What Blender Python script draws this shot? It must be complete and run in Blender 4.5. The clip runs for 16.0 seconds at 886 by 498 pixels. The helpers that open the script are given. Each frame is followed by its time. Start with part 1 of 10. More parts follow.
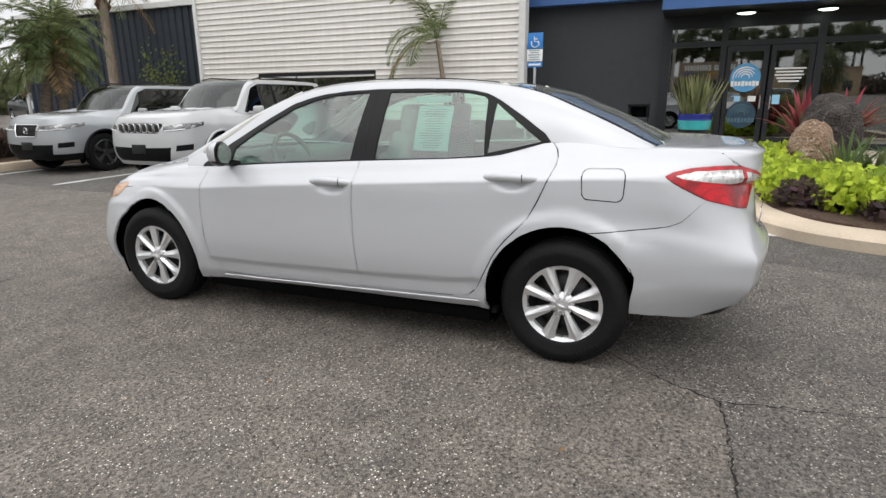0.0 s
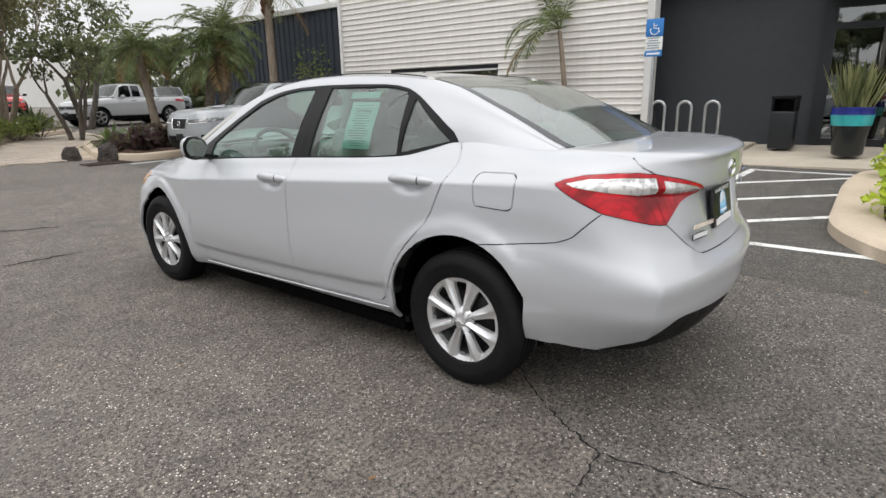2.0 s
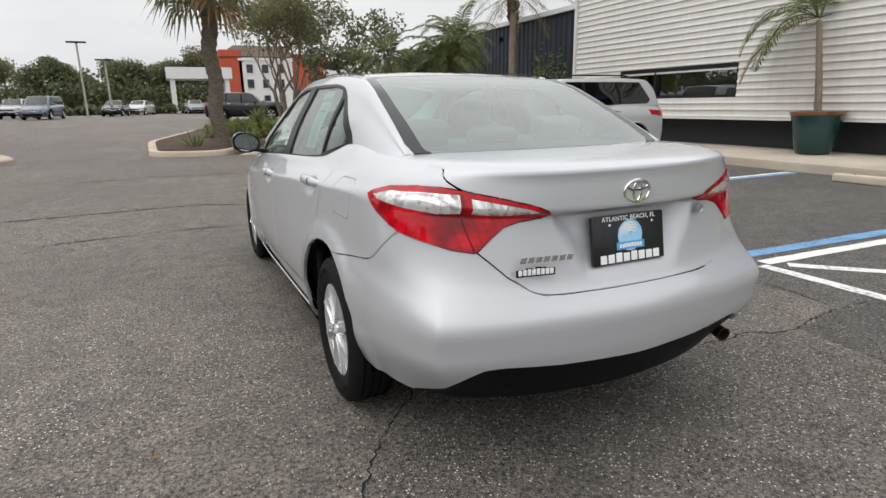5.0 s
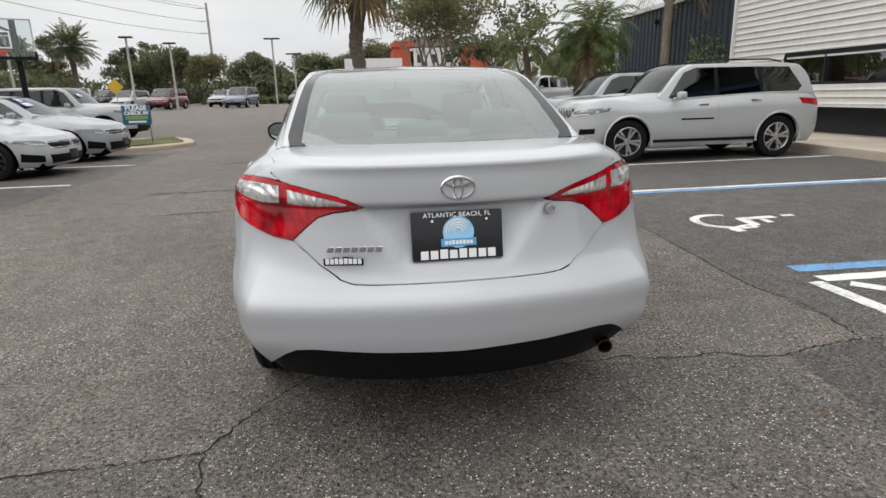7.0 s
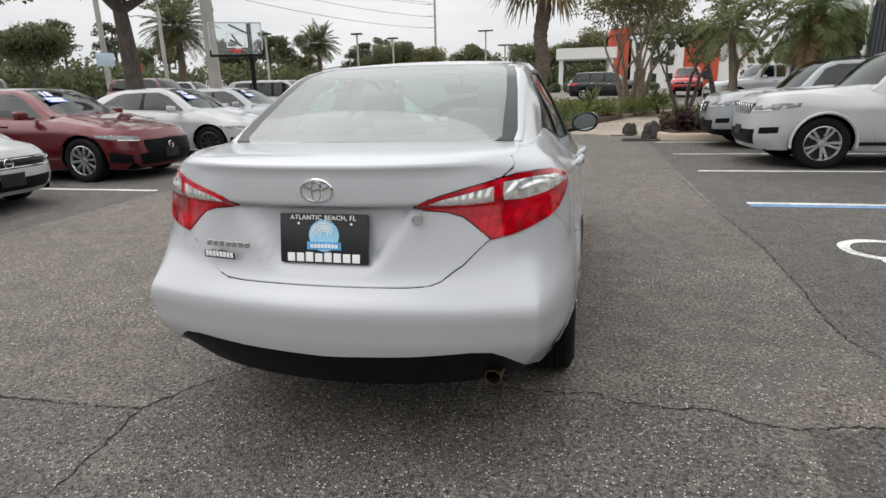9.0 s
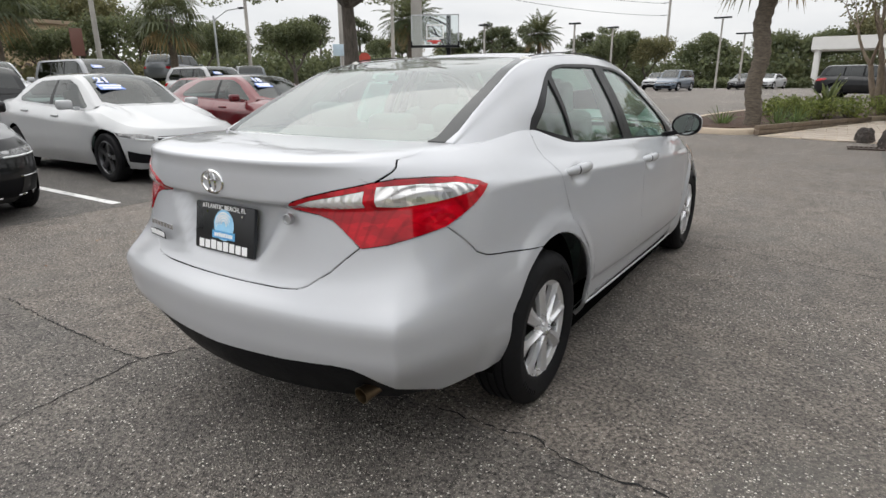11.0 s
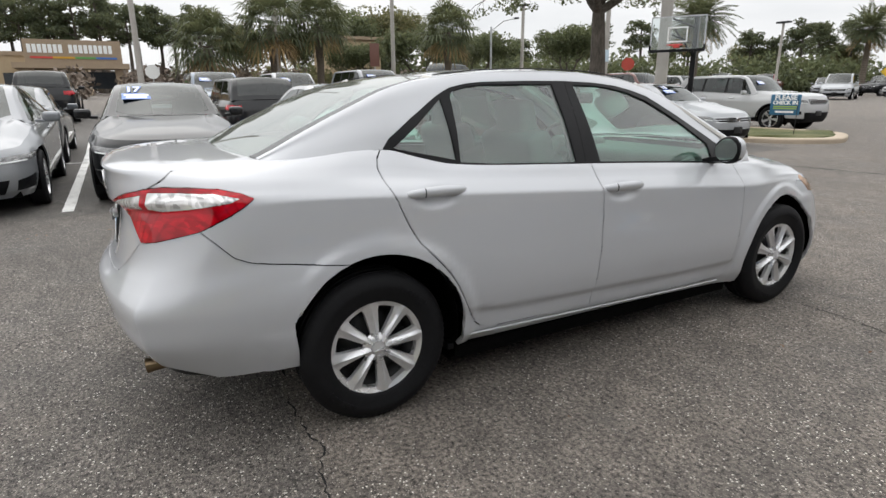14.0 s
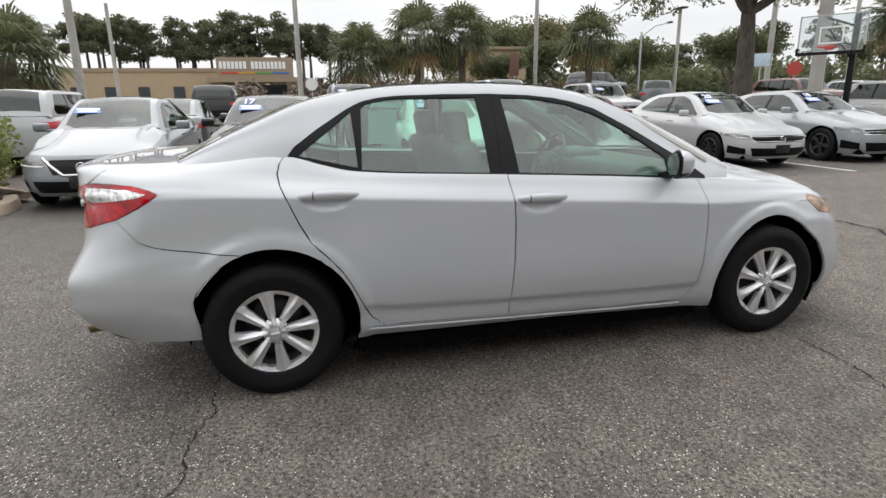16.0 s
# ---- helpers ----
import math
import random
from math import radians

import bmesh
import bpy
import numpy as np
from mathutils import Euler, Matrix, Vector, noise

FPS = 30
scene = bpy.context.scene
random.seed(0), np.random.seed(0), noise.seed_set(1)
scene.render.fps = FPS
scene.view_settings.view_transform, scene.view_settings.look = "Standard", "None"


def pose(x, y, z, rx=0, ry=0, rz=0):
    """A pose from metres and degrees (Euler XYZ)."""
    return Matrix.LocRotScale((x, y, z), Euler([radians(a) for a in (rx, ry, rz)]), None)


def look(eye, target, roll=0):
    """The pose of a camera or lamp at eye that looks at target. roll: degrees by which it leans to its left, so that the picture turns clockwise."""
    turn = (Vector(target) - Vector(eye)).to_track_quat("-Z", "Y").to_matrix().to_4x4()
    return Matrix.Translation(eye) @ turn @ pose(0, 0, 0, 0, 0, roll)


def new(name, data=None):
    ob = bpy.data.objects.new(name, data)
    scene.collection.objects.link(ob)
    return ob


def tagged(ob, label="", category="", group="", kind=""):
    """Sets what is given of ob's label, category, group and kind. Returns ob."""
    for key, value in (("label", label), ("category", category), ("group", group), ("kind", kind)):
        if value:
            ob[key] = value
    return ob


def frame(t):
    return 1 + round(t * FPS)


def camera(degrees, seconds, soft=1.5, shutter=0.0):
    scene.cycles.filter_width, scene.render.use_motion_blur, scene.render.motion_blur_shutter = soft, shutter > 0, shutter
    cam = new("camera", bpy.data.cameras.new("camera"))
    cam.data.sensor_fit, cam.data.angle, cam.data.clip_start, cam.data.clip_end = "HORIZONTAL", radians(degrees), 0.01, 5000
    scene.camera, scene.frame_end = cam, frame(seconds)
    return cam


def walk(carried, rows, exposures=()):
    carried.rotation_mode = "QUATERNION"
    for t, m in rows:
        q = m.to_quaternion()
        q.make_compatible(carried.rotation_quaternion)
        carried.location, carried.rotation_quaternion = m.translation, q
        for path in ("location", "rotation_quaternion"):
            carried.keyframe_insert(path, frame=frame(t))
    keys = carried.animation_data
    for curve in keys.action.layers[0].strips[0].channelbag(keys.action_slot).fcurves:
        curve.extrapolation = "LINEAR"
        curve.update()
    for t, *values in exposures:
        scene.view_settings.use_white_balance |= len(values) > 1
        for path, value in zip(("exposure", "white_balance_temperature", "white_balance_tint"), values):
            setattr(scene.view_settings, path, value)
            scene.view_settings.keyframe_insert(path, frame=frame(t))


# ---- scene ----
cam = camera(75.6, 16.0)
PATH = [
    (0, (-3.508, -0.471, 1.314), (-1.719, 0.263, 0.803), -0.6),
    (0.5, (-3.348, -0.775, 1.312), (-1.613, 0.076, 0.795), -0.8),
    (1, (-3.134, -1.002, 1.3), (-1.464, -0.03, 0.781), -0.9),
    (1.5, (-2.936, -1.225, 1.299), (-1.342, -0.135, 0.777), -1.1),
    (2, (-2.749, -1.447, 1.306), (-1.241, -0.243, 0.783), -1.2),
    (2.5, (-2.511, -1.589, 1.288), (-1.097, -0.275, 0.765), -1.2),
    (3, (-2.294, -1.758, 1.28), (-0.981, -0.342, 0.757), -1.3),
    (3.5, (-2.075, -1.945, 1.283), (-0.874, -0.433, 0.759), -1.2),
    (4, (-1.845, -2.045, 1.268), (-0.766, -0.445, 0.746), -1.1),
    (4.2, (-1.749, -2.087, 1.259), (-0.721, -0.449, 0.748), -1.1),
    (6.3, (-0.717, -2.654, 1.277), (-0.246, -0.781, 0.758), -1.2),
    (6.5, (-0.61, -2.686, 1.281), (-0.19, -0.801, 0.761), -1.3),
    (7, (-0.319, -2.7, 1.266), (-0.041, -0.79, 0.743), -1.4),
    (7.5, (-0.035, -2.708, 1.271), (0.089, -0.783, 0.743), -1.3),
    (8, (0.243, -2.724, 1.285), (0.198, -0.797, 0.752), -1.3),
    (8.5, (0.512, -2.646, 1.265), (0.283, -0.733, 0.73), -1.3),
    (9, (0.784, -2.561, 1.273), (0.365, -0.681, 0.736), -1.4),
    (9.5, (1.064, -2.495, 1.29), (0.466, -0.663, 0.753), -1.4),
    (9.7, (1.127, -2.435, 1.286), (0.465, -0.629, 0.738), -1.1),
    (11.8, (1.988, -1.715, 1.273), (0.701, -0.286, 0.722), -0.3),
    (12, (2.057, -1.632, 1.272), (0.72, -0.252, 0.717), -0.3),
    (12.5, (2.276, -1.428, 1.294), (0.834, -0.164, 0.726), -0.1),
    (13, (2.407, -1.201, 1.285), (0.883, -0.039, 0.712), 0.0),
    (13.5, (2.575, -1.004, 1.303), (0.968, 0.05, 0.75), -0.1),
    (14, (2.806, -0.81, 1.326), (1.125, 0.131, 0.79), -0.3),
    (14.5, (2.935, -0.573, 1.319), (1.2, 0.271, 0.794), -0.3),
    (15, (3.088, -0.35, 1.327), (1.288, 0.362, 0.823), -0.6),
    (15.5, (3.288, -0.117, 1.337), (1.44, 0.459, 0.832), -0.7),
    (16, (3.375, 0.157, 1.337), (1.498, 0.628, 0.833), -0.7),
]
walk(cam, [(t, look(e, g, r)) for t, e, g, r in PATH], [(0.0, 0.56), (2.5, 0.48), (4.0, 0.44), (7.0, 0.37), (9.0, 0.44), (12.0, 0.55), (16.0, 0.61)])

# ---- world, sun ----
SUN_EL, SUN_AZ = radians(66), radians(262)
world = bpy.data.worlds.new("overcast_sky")
scene.world = world
world.use_nodes = True
wn, wl = world.node_tree.nodes, world.node_tree.links
wn.clear()
w_out = wn.new("ShaderNodeOutputWorld")
w_bg = wn.new("ShaderNodeBackground")
w_sky = wn.new("ShaderNodeTexSky")
w_sky.sky_type, w_sky.sun_disc = "NISHITA", False
w_sky.sun_elevation, w_sky.sun_rotation = SUN_EL, SUN_AZ
w_sky.dust_density, w_sky.air_density = 4.0, 1.0
w_hsv = wn.new("ShaderNodeHueSaturation")
w_hsv.inputs["Saturation"].default_value = 0.12
w_tc = wn.new("ShaderNodeTexCoord")
w_map = wn.new("ShaderNodeMapping")
w_map.inputs["Scale"].default_value = (1.0, 1.0, 3.5)
w_noise = wn.new("ShaderNodeTexNoise")
w_noise.inputs["Scale"].default_value, w_noise.inputs["Detail"].default_value = 2.2, 7.0
w_noise.inputs["Roughness"].default_value = 0.55
w_ramp = wn.new("ShaderNodeValToRGB")
w_ramp.color_ramp.elements[0].position, w_ramp.color_ramp.elements[1].position = 0.3, 0.72
w_ramp.color_ramp.elements[0].color = (5.9, 6.05, 6.25, 1)
w_ramp.color_ramp.elements[1].color = (8.1, 8.1, 8.1, 1)
w_mix = wn.new("ShaderNodeMixRGB")
w_mix.inputs[0].default_value = 0.8
wl.new(w_sky.outputs[0], w_hsv.inputs["Color"])
wl.new(w_tc.outputs["Generated"], w_map.inputs[0])
wl.new(w_map.outputs[0], w_noise.inputs["Vector"])
wl.new(w_noise.outputs[0], w_ramp.inputs[0])
wl.new(w_hsv.outputs[0], w_mix.inputs[1])
wl.new(w_ramp.outputs[0], w_mix.inputs[2])
# overcast: brighter towards the zenith than at the horizon
w_sep = wn.new("ShaderNodeSeparateXYZ")
w_grad = wn.new("ShaderNodeValToRGB")
w_grad.color_ramp.elements.new(0.5)
for el, (at, k) in zip(w_grad.color_ramp.elements, ((0.17, 1.0), (0.48, 1.55), (1.0, 1.70))):
    el.position, el.color = at, (k, k, k, 1)
w_mul = wn.new("ShaderNodeMixRGB")
w_mul.blend_type = "MULTIPLY"
w_mul.inputs[0].default_value = 1.0
wl.new(w_tc.outputs["Generated"], w_sep.inputs[0])
wl.new(w_sep.outputs["Z"], w_grad.inputs[0])
wl.new(w_mix.outputs[0], w_mul.inputs[1])
wl.new(w_grad.outputs[0], w_mul.inputs[2])
wl.new(w_mul.outputs[0], w_bg.inputs[0])
w_bg.inputs[1].default_value = 0.1
wl.new(w_bg.outputs[0], w_out.inputs[0])

sun_data = bpy.data.lights.new("sun", "SUN")
sun_data.energy, sun_data.angle, sun_data.color = 0.65, radians(80), (1.0, 0.96, 0.91)
sun = new("sun", sun_data)
sun.matrix_world = look((math.sin(SUN_AZ) * 40, math.cos(SUN_AZ) * 40, math.tan(SUN_EL) * 40), (0, 0, 0))
scene.view_settings.exposure = 0.12


# ---- materials ----
class Nodes:
    """Small helper to write node materials."""

    def __init__(self, name):
        self.mat = bpy.data.materials.new(name)
        self.mat.use_nodes = True
        self.n, self.l = self.mat.node_tree.nodes, self.mat.node_tree.links
        self.bsdf = self.n["Principled BSDF"]
        self.out = self.n["Material Output"]
        self.coord = None

    def link(self, a, b):
        self.l.new(a, b)

    def co(self):
        if self.coord is None:
            self.coord = self.n.new("ShaderNodeTexCoord").outputs["Object"]
        return self.coord

    def world_co(self):
        return self.n.new("ShaderNodeNewGeometry").outputs["Position"]

    def mapped(self, scale, vec=None):
        m = self.n.new("ShaderNodeMapping")
        m.inputs["Scale"].default_value = scale
        self.link(vec or self.co(), m.inputs[0])
        return m.outputs[0]

    def noise(self, scale, detail=4, rough=0.55, vec=None, distort=0.0):
        t = self.n.new("ShaderNodeTexNoise")
        t.inputs["Scale"].default_value, t.inputs["Detail"].default_value = scale, detail
        t.inputs["Roughness"].default_value, t.inputs["Distortion"].default_value = rough, distort
        self.link(vec or self.co(), t.inputs["Vector"])
        return t.outputs[0]

    def noise_colour(self, scale, vec):
        t = self.n.new("ShaderNodeTexNoise")
        t.inputs["Scale"].default_value, t.inputs["Detail"].default_value = scale, 1.0
        self.link(vec, t.inputs["Vector"])
        return t.outputs[1]

    def voronoi(self, scale, feature="F1", vec=None, out=0):
        t = self.n.new("ShaderNodeTexVoronoi")
        t.feature = feature
        t.inputs["Scale"].default_value = scale
        self.link(vec or self.co(), t.inputs["Vector"])
        return t.outputs[out]

    def ramp(self, fac, *stops):
        r = self.n.new("ShaderNodeValToRGB")
        e = r.color_ramp.elements
        while len(e) < len(stops):
            e.new(0.5)
        for el, (p, c) in zip(e, stops):
            el.position = p
            el.color = (*c, 1) if isinstance(c, tuple) else (c, c, c, 1)
        self.link(fac, r.inputs[0])
        return r.outputs[0]

    def mix(self, a, b, fac, kind="MIX"):
        m = self.n.new("ShaderNodeMixRGB")
        m.blend_type = kind
        for sock, v in zip(m.inputs, (fac, a, b)):
            if isinstance(v, (int, float)):
                sock.default_value = v if sock.type == "VALUE" else (v, v, v, 1)
            elif isinstance(v, tuple):
                sock.default_value = (*v, 1)
            else:
                self.link(v, sock)
        return m.outputs[0]

    def math(self, op, a, b=0.0):
        m = self.n.new("ShaderNodeMath")
        m.operation = op
        for sock, v in zip(m.inputs, (a, b)):
            if isinstance(v, (int, float)):
                sock.default_value = v
            else:
                self.link(v, sock)
        return m.outputs[0]

    def bump(self, height, strength=0.3, dist=0.01):
        b = self.n.new("ShaderNodeBump")
        b.inputs["Strength"].default_value, b.inputs["Distance"].default_value = strength, dist
        self.link(height, b.inputs["Height"])
        self.link(b.outputs[0], self.bsdf.inputs["Normal"])

    def rand(self):
        return self.n.new("ShaderNodeObjectInfo").outputs["Random"]

    def island(self):
        return self.n.new("ShaderNodeNewGeometry").outputs["Random Per Island"]

    def set(self, **kw):
        for k, v in kw.items():
            sock = self.bsdf.inputs[k.replace("_", " ").replace("Specular IOR Level", "Specular IOR Level")]
            if isinstance(v, (int, float)):
                sock.default_value = v
            elif isinstance(v, tuple):
                sock.default_value = (*v, 1)
            else:
                self.link(v, sock)
        return self.mat


def simple(name, col, rough=0.5, metal=0.0, var=0.12, scale=30.0, bump=0.0, coat=0.0, spec=0.5):
    """Plain surface with a little mottling and wear."""
    m = Nodes(name)
    n1 = m.noise(scale, 5)
    n2 = m.noise(scale * 0.12, 3)
    f = m.mix(n1, n2, 0.5)
    c = m.ramp(f, (0.3, tuple(x * (1 - var) for x in col)), (0.7, tuple(min(1, x * (1 + var)) for x in col)))
    m.set(Base_Color=c, Roughness=m.ramp(n2, (0.3, max(0.02, rough - 0.06)), (0.7, min(1, rough + 0.06))), Metallic=metal, Specular_IOR_Level=spec)
    if coat:
        m.set(Coat_Weight=coat, Coat_Roughness=0.04)
    if bump:
        m.bump(n1, bump, 0.004)
    return m.mat


def paint(name, col, metal=0.4, rough=0.35, flake=0.05, coat=1.0, dusty=0.06):
    """Car paint: base with fine flakes under clear coat, faint dust."""
    m = Nodes(name)
    v = m.voronoi(900.0, out=1)
    fl = m.mix(v, 0.5, 1 - flake)
    dust = m.noise(2.3, 6, 0.6)
    c = m.mix(tuple(col), fl, 0.12, "OVERLAY")
    c = m.mix(c, (0.42, 0.40, 0.37), m.math("MULTIPLY", m.ramp(dust, (0.45, 0.0), (0.8, 1.0)), dusty))
    m.set(Base_Color=c, Metallic=metal, Roughness=m.ramp(dust, (0.3, rough), (0.8, rough + 0.08)), Coat_Weight=coat, Coat_Roughness=0.015, Specular_IOR_Level=0.15)
    return m.mat


def glass(name, tint, gloss=0.06, ior=1.5, dust=0.0):
    """Thin tinted pane: clear tint with a Fresnel gloss over it."""
    m = Nodes(name)
    tr = m.n.new("ShaderNodeBsdfTransparent")
    tr.inputs[0].default_value = (*tint, 1)
    gl = m.n.new("ShaderNodeBsdfGlossy")
    gl.inputs["Roughness"].default_value = 0.015
    gl.inputs["Color"].default_value = (0.95, 0.97, 0.96, 1)
    fr = m.n.new("ShaderNodeFresnel")
    fr.inputs[0].default_value = ior
    f = m.math("ADD", fr.outputs[0], gloss)
    mx = m.n.new("ShaderNodeMixShader")
    m.link(f, mx.inputs[0])
    m.link(tr.outputs[0], mx.inputs[1])
    m.link(gl.outputs[0], mx.inputs[2])
    last = mx.outputs[0]
    if dust:
        # a thin film of dust, thicker in blotches
        df = m.n.new("ShaderNodeBsdfDiffuse")
        df.inputs[0].default_value = (0.52, 0.53, 0.51, 1)
        m2 = m.n.new("ShaderNodeMixShader")
        m.link(m.ramp(m.noise(3.0, 5, 0.6), (0.3, dust * 0.6), (0.7, dust * 1.4)), m2.inputs[0])
        m.link(last, m2.inputs[1])
        m.link(df.outputs[0], m2.inputs[2])
        last = m2.outputs[0]
    m.link(last, m.out.inputs[0])
    return m.mat


def lens_mat(name, col, rough=0.08, ridge=0.0, deep=0.30):
    """Coloured lens over a stepped reflector: bright and dark facets, fine ribs, glossy outside."""
    m = Nodes(name)
    v = m.n.new("ShaderNodeSeparateXYZ")
    m.link(m.co(), v.inputs[0])
    lines = m.math("SINE", m.math("MULTIPLY", m.math("ADD", m.math("ABSOLUTE", v.outputs[0]), m.math("MULTIPLY", v.outputs[1], -0.8)), 330.0))
    facet = m.voronoi(26.0, "F1", m.mapped((1.0, 1.0, 2.4)), 1)
    hs = m.n.new("ShaderNodeSeparateColor")
    m.link(facet, hs.inputs[0])
    f = m.math("MULTIPLY", m.ramp(m.noise(7, 2), (0.34, 0.0), (0.60, 1.0)), m.ramp(hs.outputs[0], (0.1, 0.55), (0.8, 1.0)))
    c = m.mix(tuple(x * deep for x in col), col, f)
    c = m.mix(c, tuple(x * deep * 0.8 for x in col), m.math("MULTIPLY", m.ramp(lines, (0.5, 0.0), (1.0, 1.0)), 0.35))
    m.set(Base_Color=c, Roughness=rough, Coat_Weight=0.6, Coat_Roughness=0.01, Specular_IOR_Level=0.2)
    if ridge:
        m.bump(lines, ridge, 0.002)
    return m.mat


def asphalt_mat(name="asphalt", lift=1.0, warm=1.0, stones=1.0):
    """Worn parking-lot asphalt: brown-grey binder, angular pale stone chips, worn and stained patches."""
    m = Nodes(name)
    p = m.world_co()
    big = m.noise(0.22, 4, 0.55, p)
    mid = m.noise(1.5, 5, 0.6, p)
    fine = m.noise(52, 5, 0.75, p)
    dark, light = (0.074 * lift * warm, 0.069 * lift, 0.064 * lift / warm), (0.120 * lift * warm, 0.110 * lift, 0.100 * lift / warm)
    base = m.ramp(m.mix(big, mid, 0.45), (0.36, dark), (0.64, light))
    base = m.mix(base, m.ramp(fine, (0.36, 0.0), (0.64, 1.0)), 0.95, "OVERLAY")
    mott = m.noise(6.0, 5, 0.65, p, 0.6)
    base = m.mix(base, m.ramp(mott, (0.34, 0.24), (0.66, 0.74)), 0.5, "OVERLAY")
    base = m.mix(base, (0.085 * lift, 0.080 * lift, 0.072 * lift), m.ramp(m.noise(0.9, 5, 0.65, p, 0.8), (0.56, 0.0), (0.70, 0.55)))
    # chips of two sizes, bent out of round by a fine warp, thinner where the binder is whole
    worn = m.ramp(m.noise(0.55, 4, 0.6, p), (0.36, 0.25), (0.62, 1.0))
    for scale, lo, hi, near, far, col, k in ((150, 0.70, 0.80, 0.24, 0.42, (0.46, 0.42, 0.37), 0.75), (95, 0.90, 0.94, 0.20, 0.36, (0.92, 0.88, 0.80), 1.0), (58, 0.955, 0.975, 0.16, 0.28, (0.74, 0.68, 0.60), 0.9)):
        t = m.n.new("ShaderNodeTexVoronoi")
        t.feature, t.distance = "F1", "CHEBYCHEV"
        t.inputs["Scale"].default_value = scale
        m.link(m.mix(p, m.noise_colour(scale * 0.8, p), 0.35 / scale, "ADD"), t.inputs["Vector"])
        hs = m.n.new("ShaderNodeSeparateColor")
        m.link(t.outputs[1], hs.inputs[0])
        f = m.math("MULTIPLY", m.ramp(hs.outputs[0], (lo, 0.0), (hi, 1.0)), m.ramp(t.outputs[0], (near, 1.0), (far, 0.0)))
        base = m.mix(base, col, m.math("MULTIPLY", m.math("MULTIPLY", f, worn), k * stones))
    m.set(Base_Color=base, Roughness=m.ramp(mid, (0.3, 0.62), (0.7, 0.85)), Specular_IOR_Level=0.4)
    h = m.math("ADD", m.math("MULTIPLY", fine, 0.7), m.math("MULTIPLY", m.voronoi(150, "F1", p, 0), -0.6))
    m.bump(h, 1.0, 0.009)
    return m.mat


M_ASPHALT = asphalt_mat("asphalt", 1.24, 1.06, 1.0)
M_ASPHALT_PATCH = asphalt_mat("dark_asphalt_patch", 0.97, 1.03, 0.9)
M_ASPHALT_NEW = asphalt_mat("sealed_asphalt", 1.0, 1.0, 0.45)
M_ASPHALT_SOUTH = asphalt_mat("dark_sealed_asphalt", 0.82, 1.0, 0.45)
M_SILVER = paint("silver_paint", (0.493, 0.503, 0.527), 0.24, 0.42, coat=1.0)
M_BLACKTRIM = simple("black_trim", (0.010, 0.010, 0.011), 0.34, 0, 0.2, 60, spec=0.16)
M_BLACKPLASTIC = simple("black_plastic", (0.0045, 0.0048, 0.006), 0.5, 0, 0.25, 90, 0.15, spec=0.14)
M_DARK = simple("dark_cavity", (0.004, 0.004, 0.004), 0.95, 0, 0.2, 20, spec=0.0)
M_RUBBER = simple("tyre_rubber", (0.0085, 0.0085, 0.0095), 0.62, 0, 0.3, 45, 0.2, spec=0.14)
M_CHROME = simple("chrome", (0.75, 0.75, 0.76), 0.08, 1.0, 0.03)
M_HUBCAP = simple("silver_hubcap", (0.70, 0.70, 0.71), 0.30, 0.7, 0.05, 40)
M_STEEL = simple("dark_steel", (0.02, 0.02, 0.021), 0.5, 0.4, 0.3, 20)
M_GLASS = glass("window_glass", (0.60, 0.90, 0.77), 0.08, dust=0.04)
M_GLASS_REAR = glass("rear_window_glass", (0.46, 0.70, 0.61), 0.14, dust=0.12)
M_GLASS_DARK = glass("privacy_glass", (0.035, 0.038, 0.04), 0.03)
M_GLASS_BG = glass("car_glass", (0.13, 0.185, 0.17), 0.03, 1.40)
M_REDLENS = lens_mat("red_lens", (0.58, 0.002, 0.012), 0.12, 0.05)


def ribbed_lens(name):
    """Clear lens over a bright ribbed reflector."""
    m = Nodes(name)
    v = m.n.new("ShaderNodeSeparateXYZ")
    m.link(m.co(), v.inputs[0])
    run = m.math("ADD", m.math("ABSOLUTE", v.outputs[0]), m.math("MULTIPLY", v.outputs[1], -0.8))
    rib = m.math("SINE", m.math("MULTIPLY", run, 420.0))
    band = m.math("SINE", m.math("MULTIPLY", v.outputs[2], 190.0))
    fc = m.n.new("ShaderNodeSeparateColor")
    m.link(m.voronoi(60.0, "F1", m.mapped((1.0, 1.0, 0.4)), 1), fc.inputs[0])
    blot = m.ramp(fc.outputs[0], (0.1, 0.25), (0.6, 1.0))
    c = m.mix((0.34, 0.33, 0.33), (0.84, 0.83, 0.82), m.math("MAXIMUM", blot, m.ramp(band, (0.45, 0.0), (0.7, 0.75))))
    m.set(Base_Color=c, Roughness=0.14, Metallic=0.55, Coat_Weight=1.0, Coat_Roughness=0.02)
    m.bump(rib, 0.5, 0.002)
    return m.mat


M_CLEARLENS = ribbed_lens("clear_lens")
M_AMBER = lens_mat("amber_lens", (0.72, 0.46, 0.30), 0.1, 0.3)


def headlamp_mat(name):
    """Clear cover over chrome bowls and dark bezels."""
    m = Nodes(name)
    cell = m.voronoi(7.0, "F1", m.mapped((1.0, 1.0, 1.9)), 0)
    bowl = m.ramp(cell, (0.26, 0.30), (0.36, 0.03), (0.66, 0.12))
    rib = m.math("SINE", m.math("MULTIPLY", cell, 70.0))
    m.set(Base_Color=m.mix(bowl, 0.85, m.ramp(rib, (0.90, 0.0), (0.99, 0.45))), Metallic=0.5, Roughness=0.16, Coat_Weight=1.0, Coat_Roughness=0.01)
    m.bump(rib, 0.3, 0.002)
    return m.mat


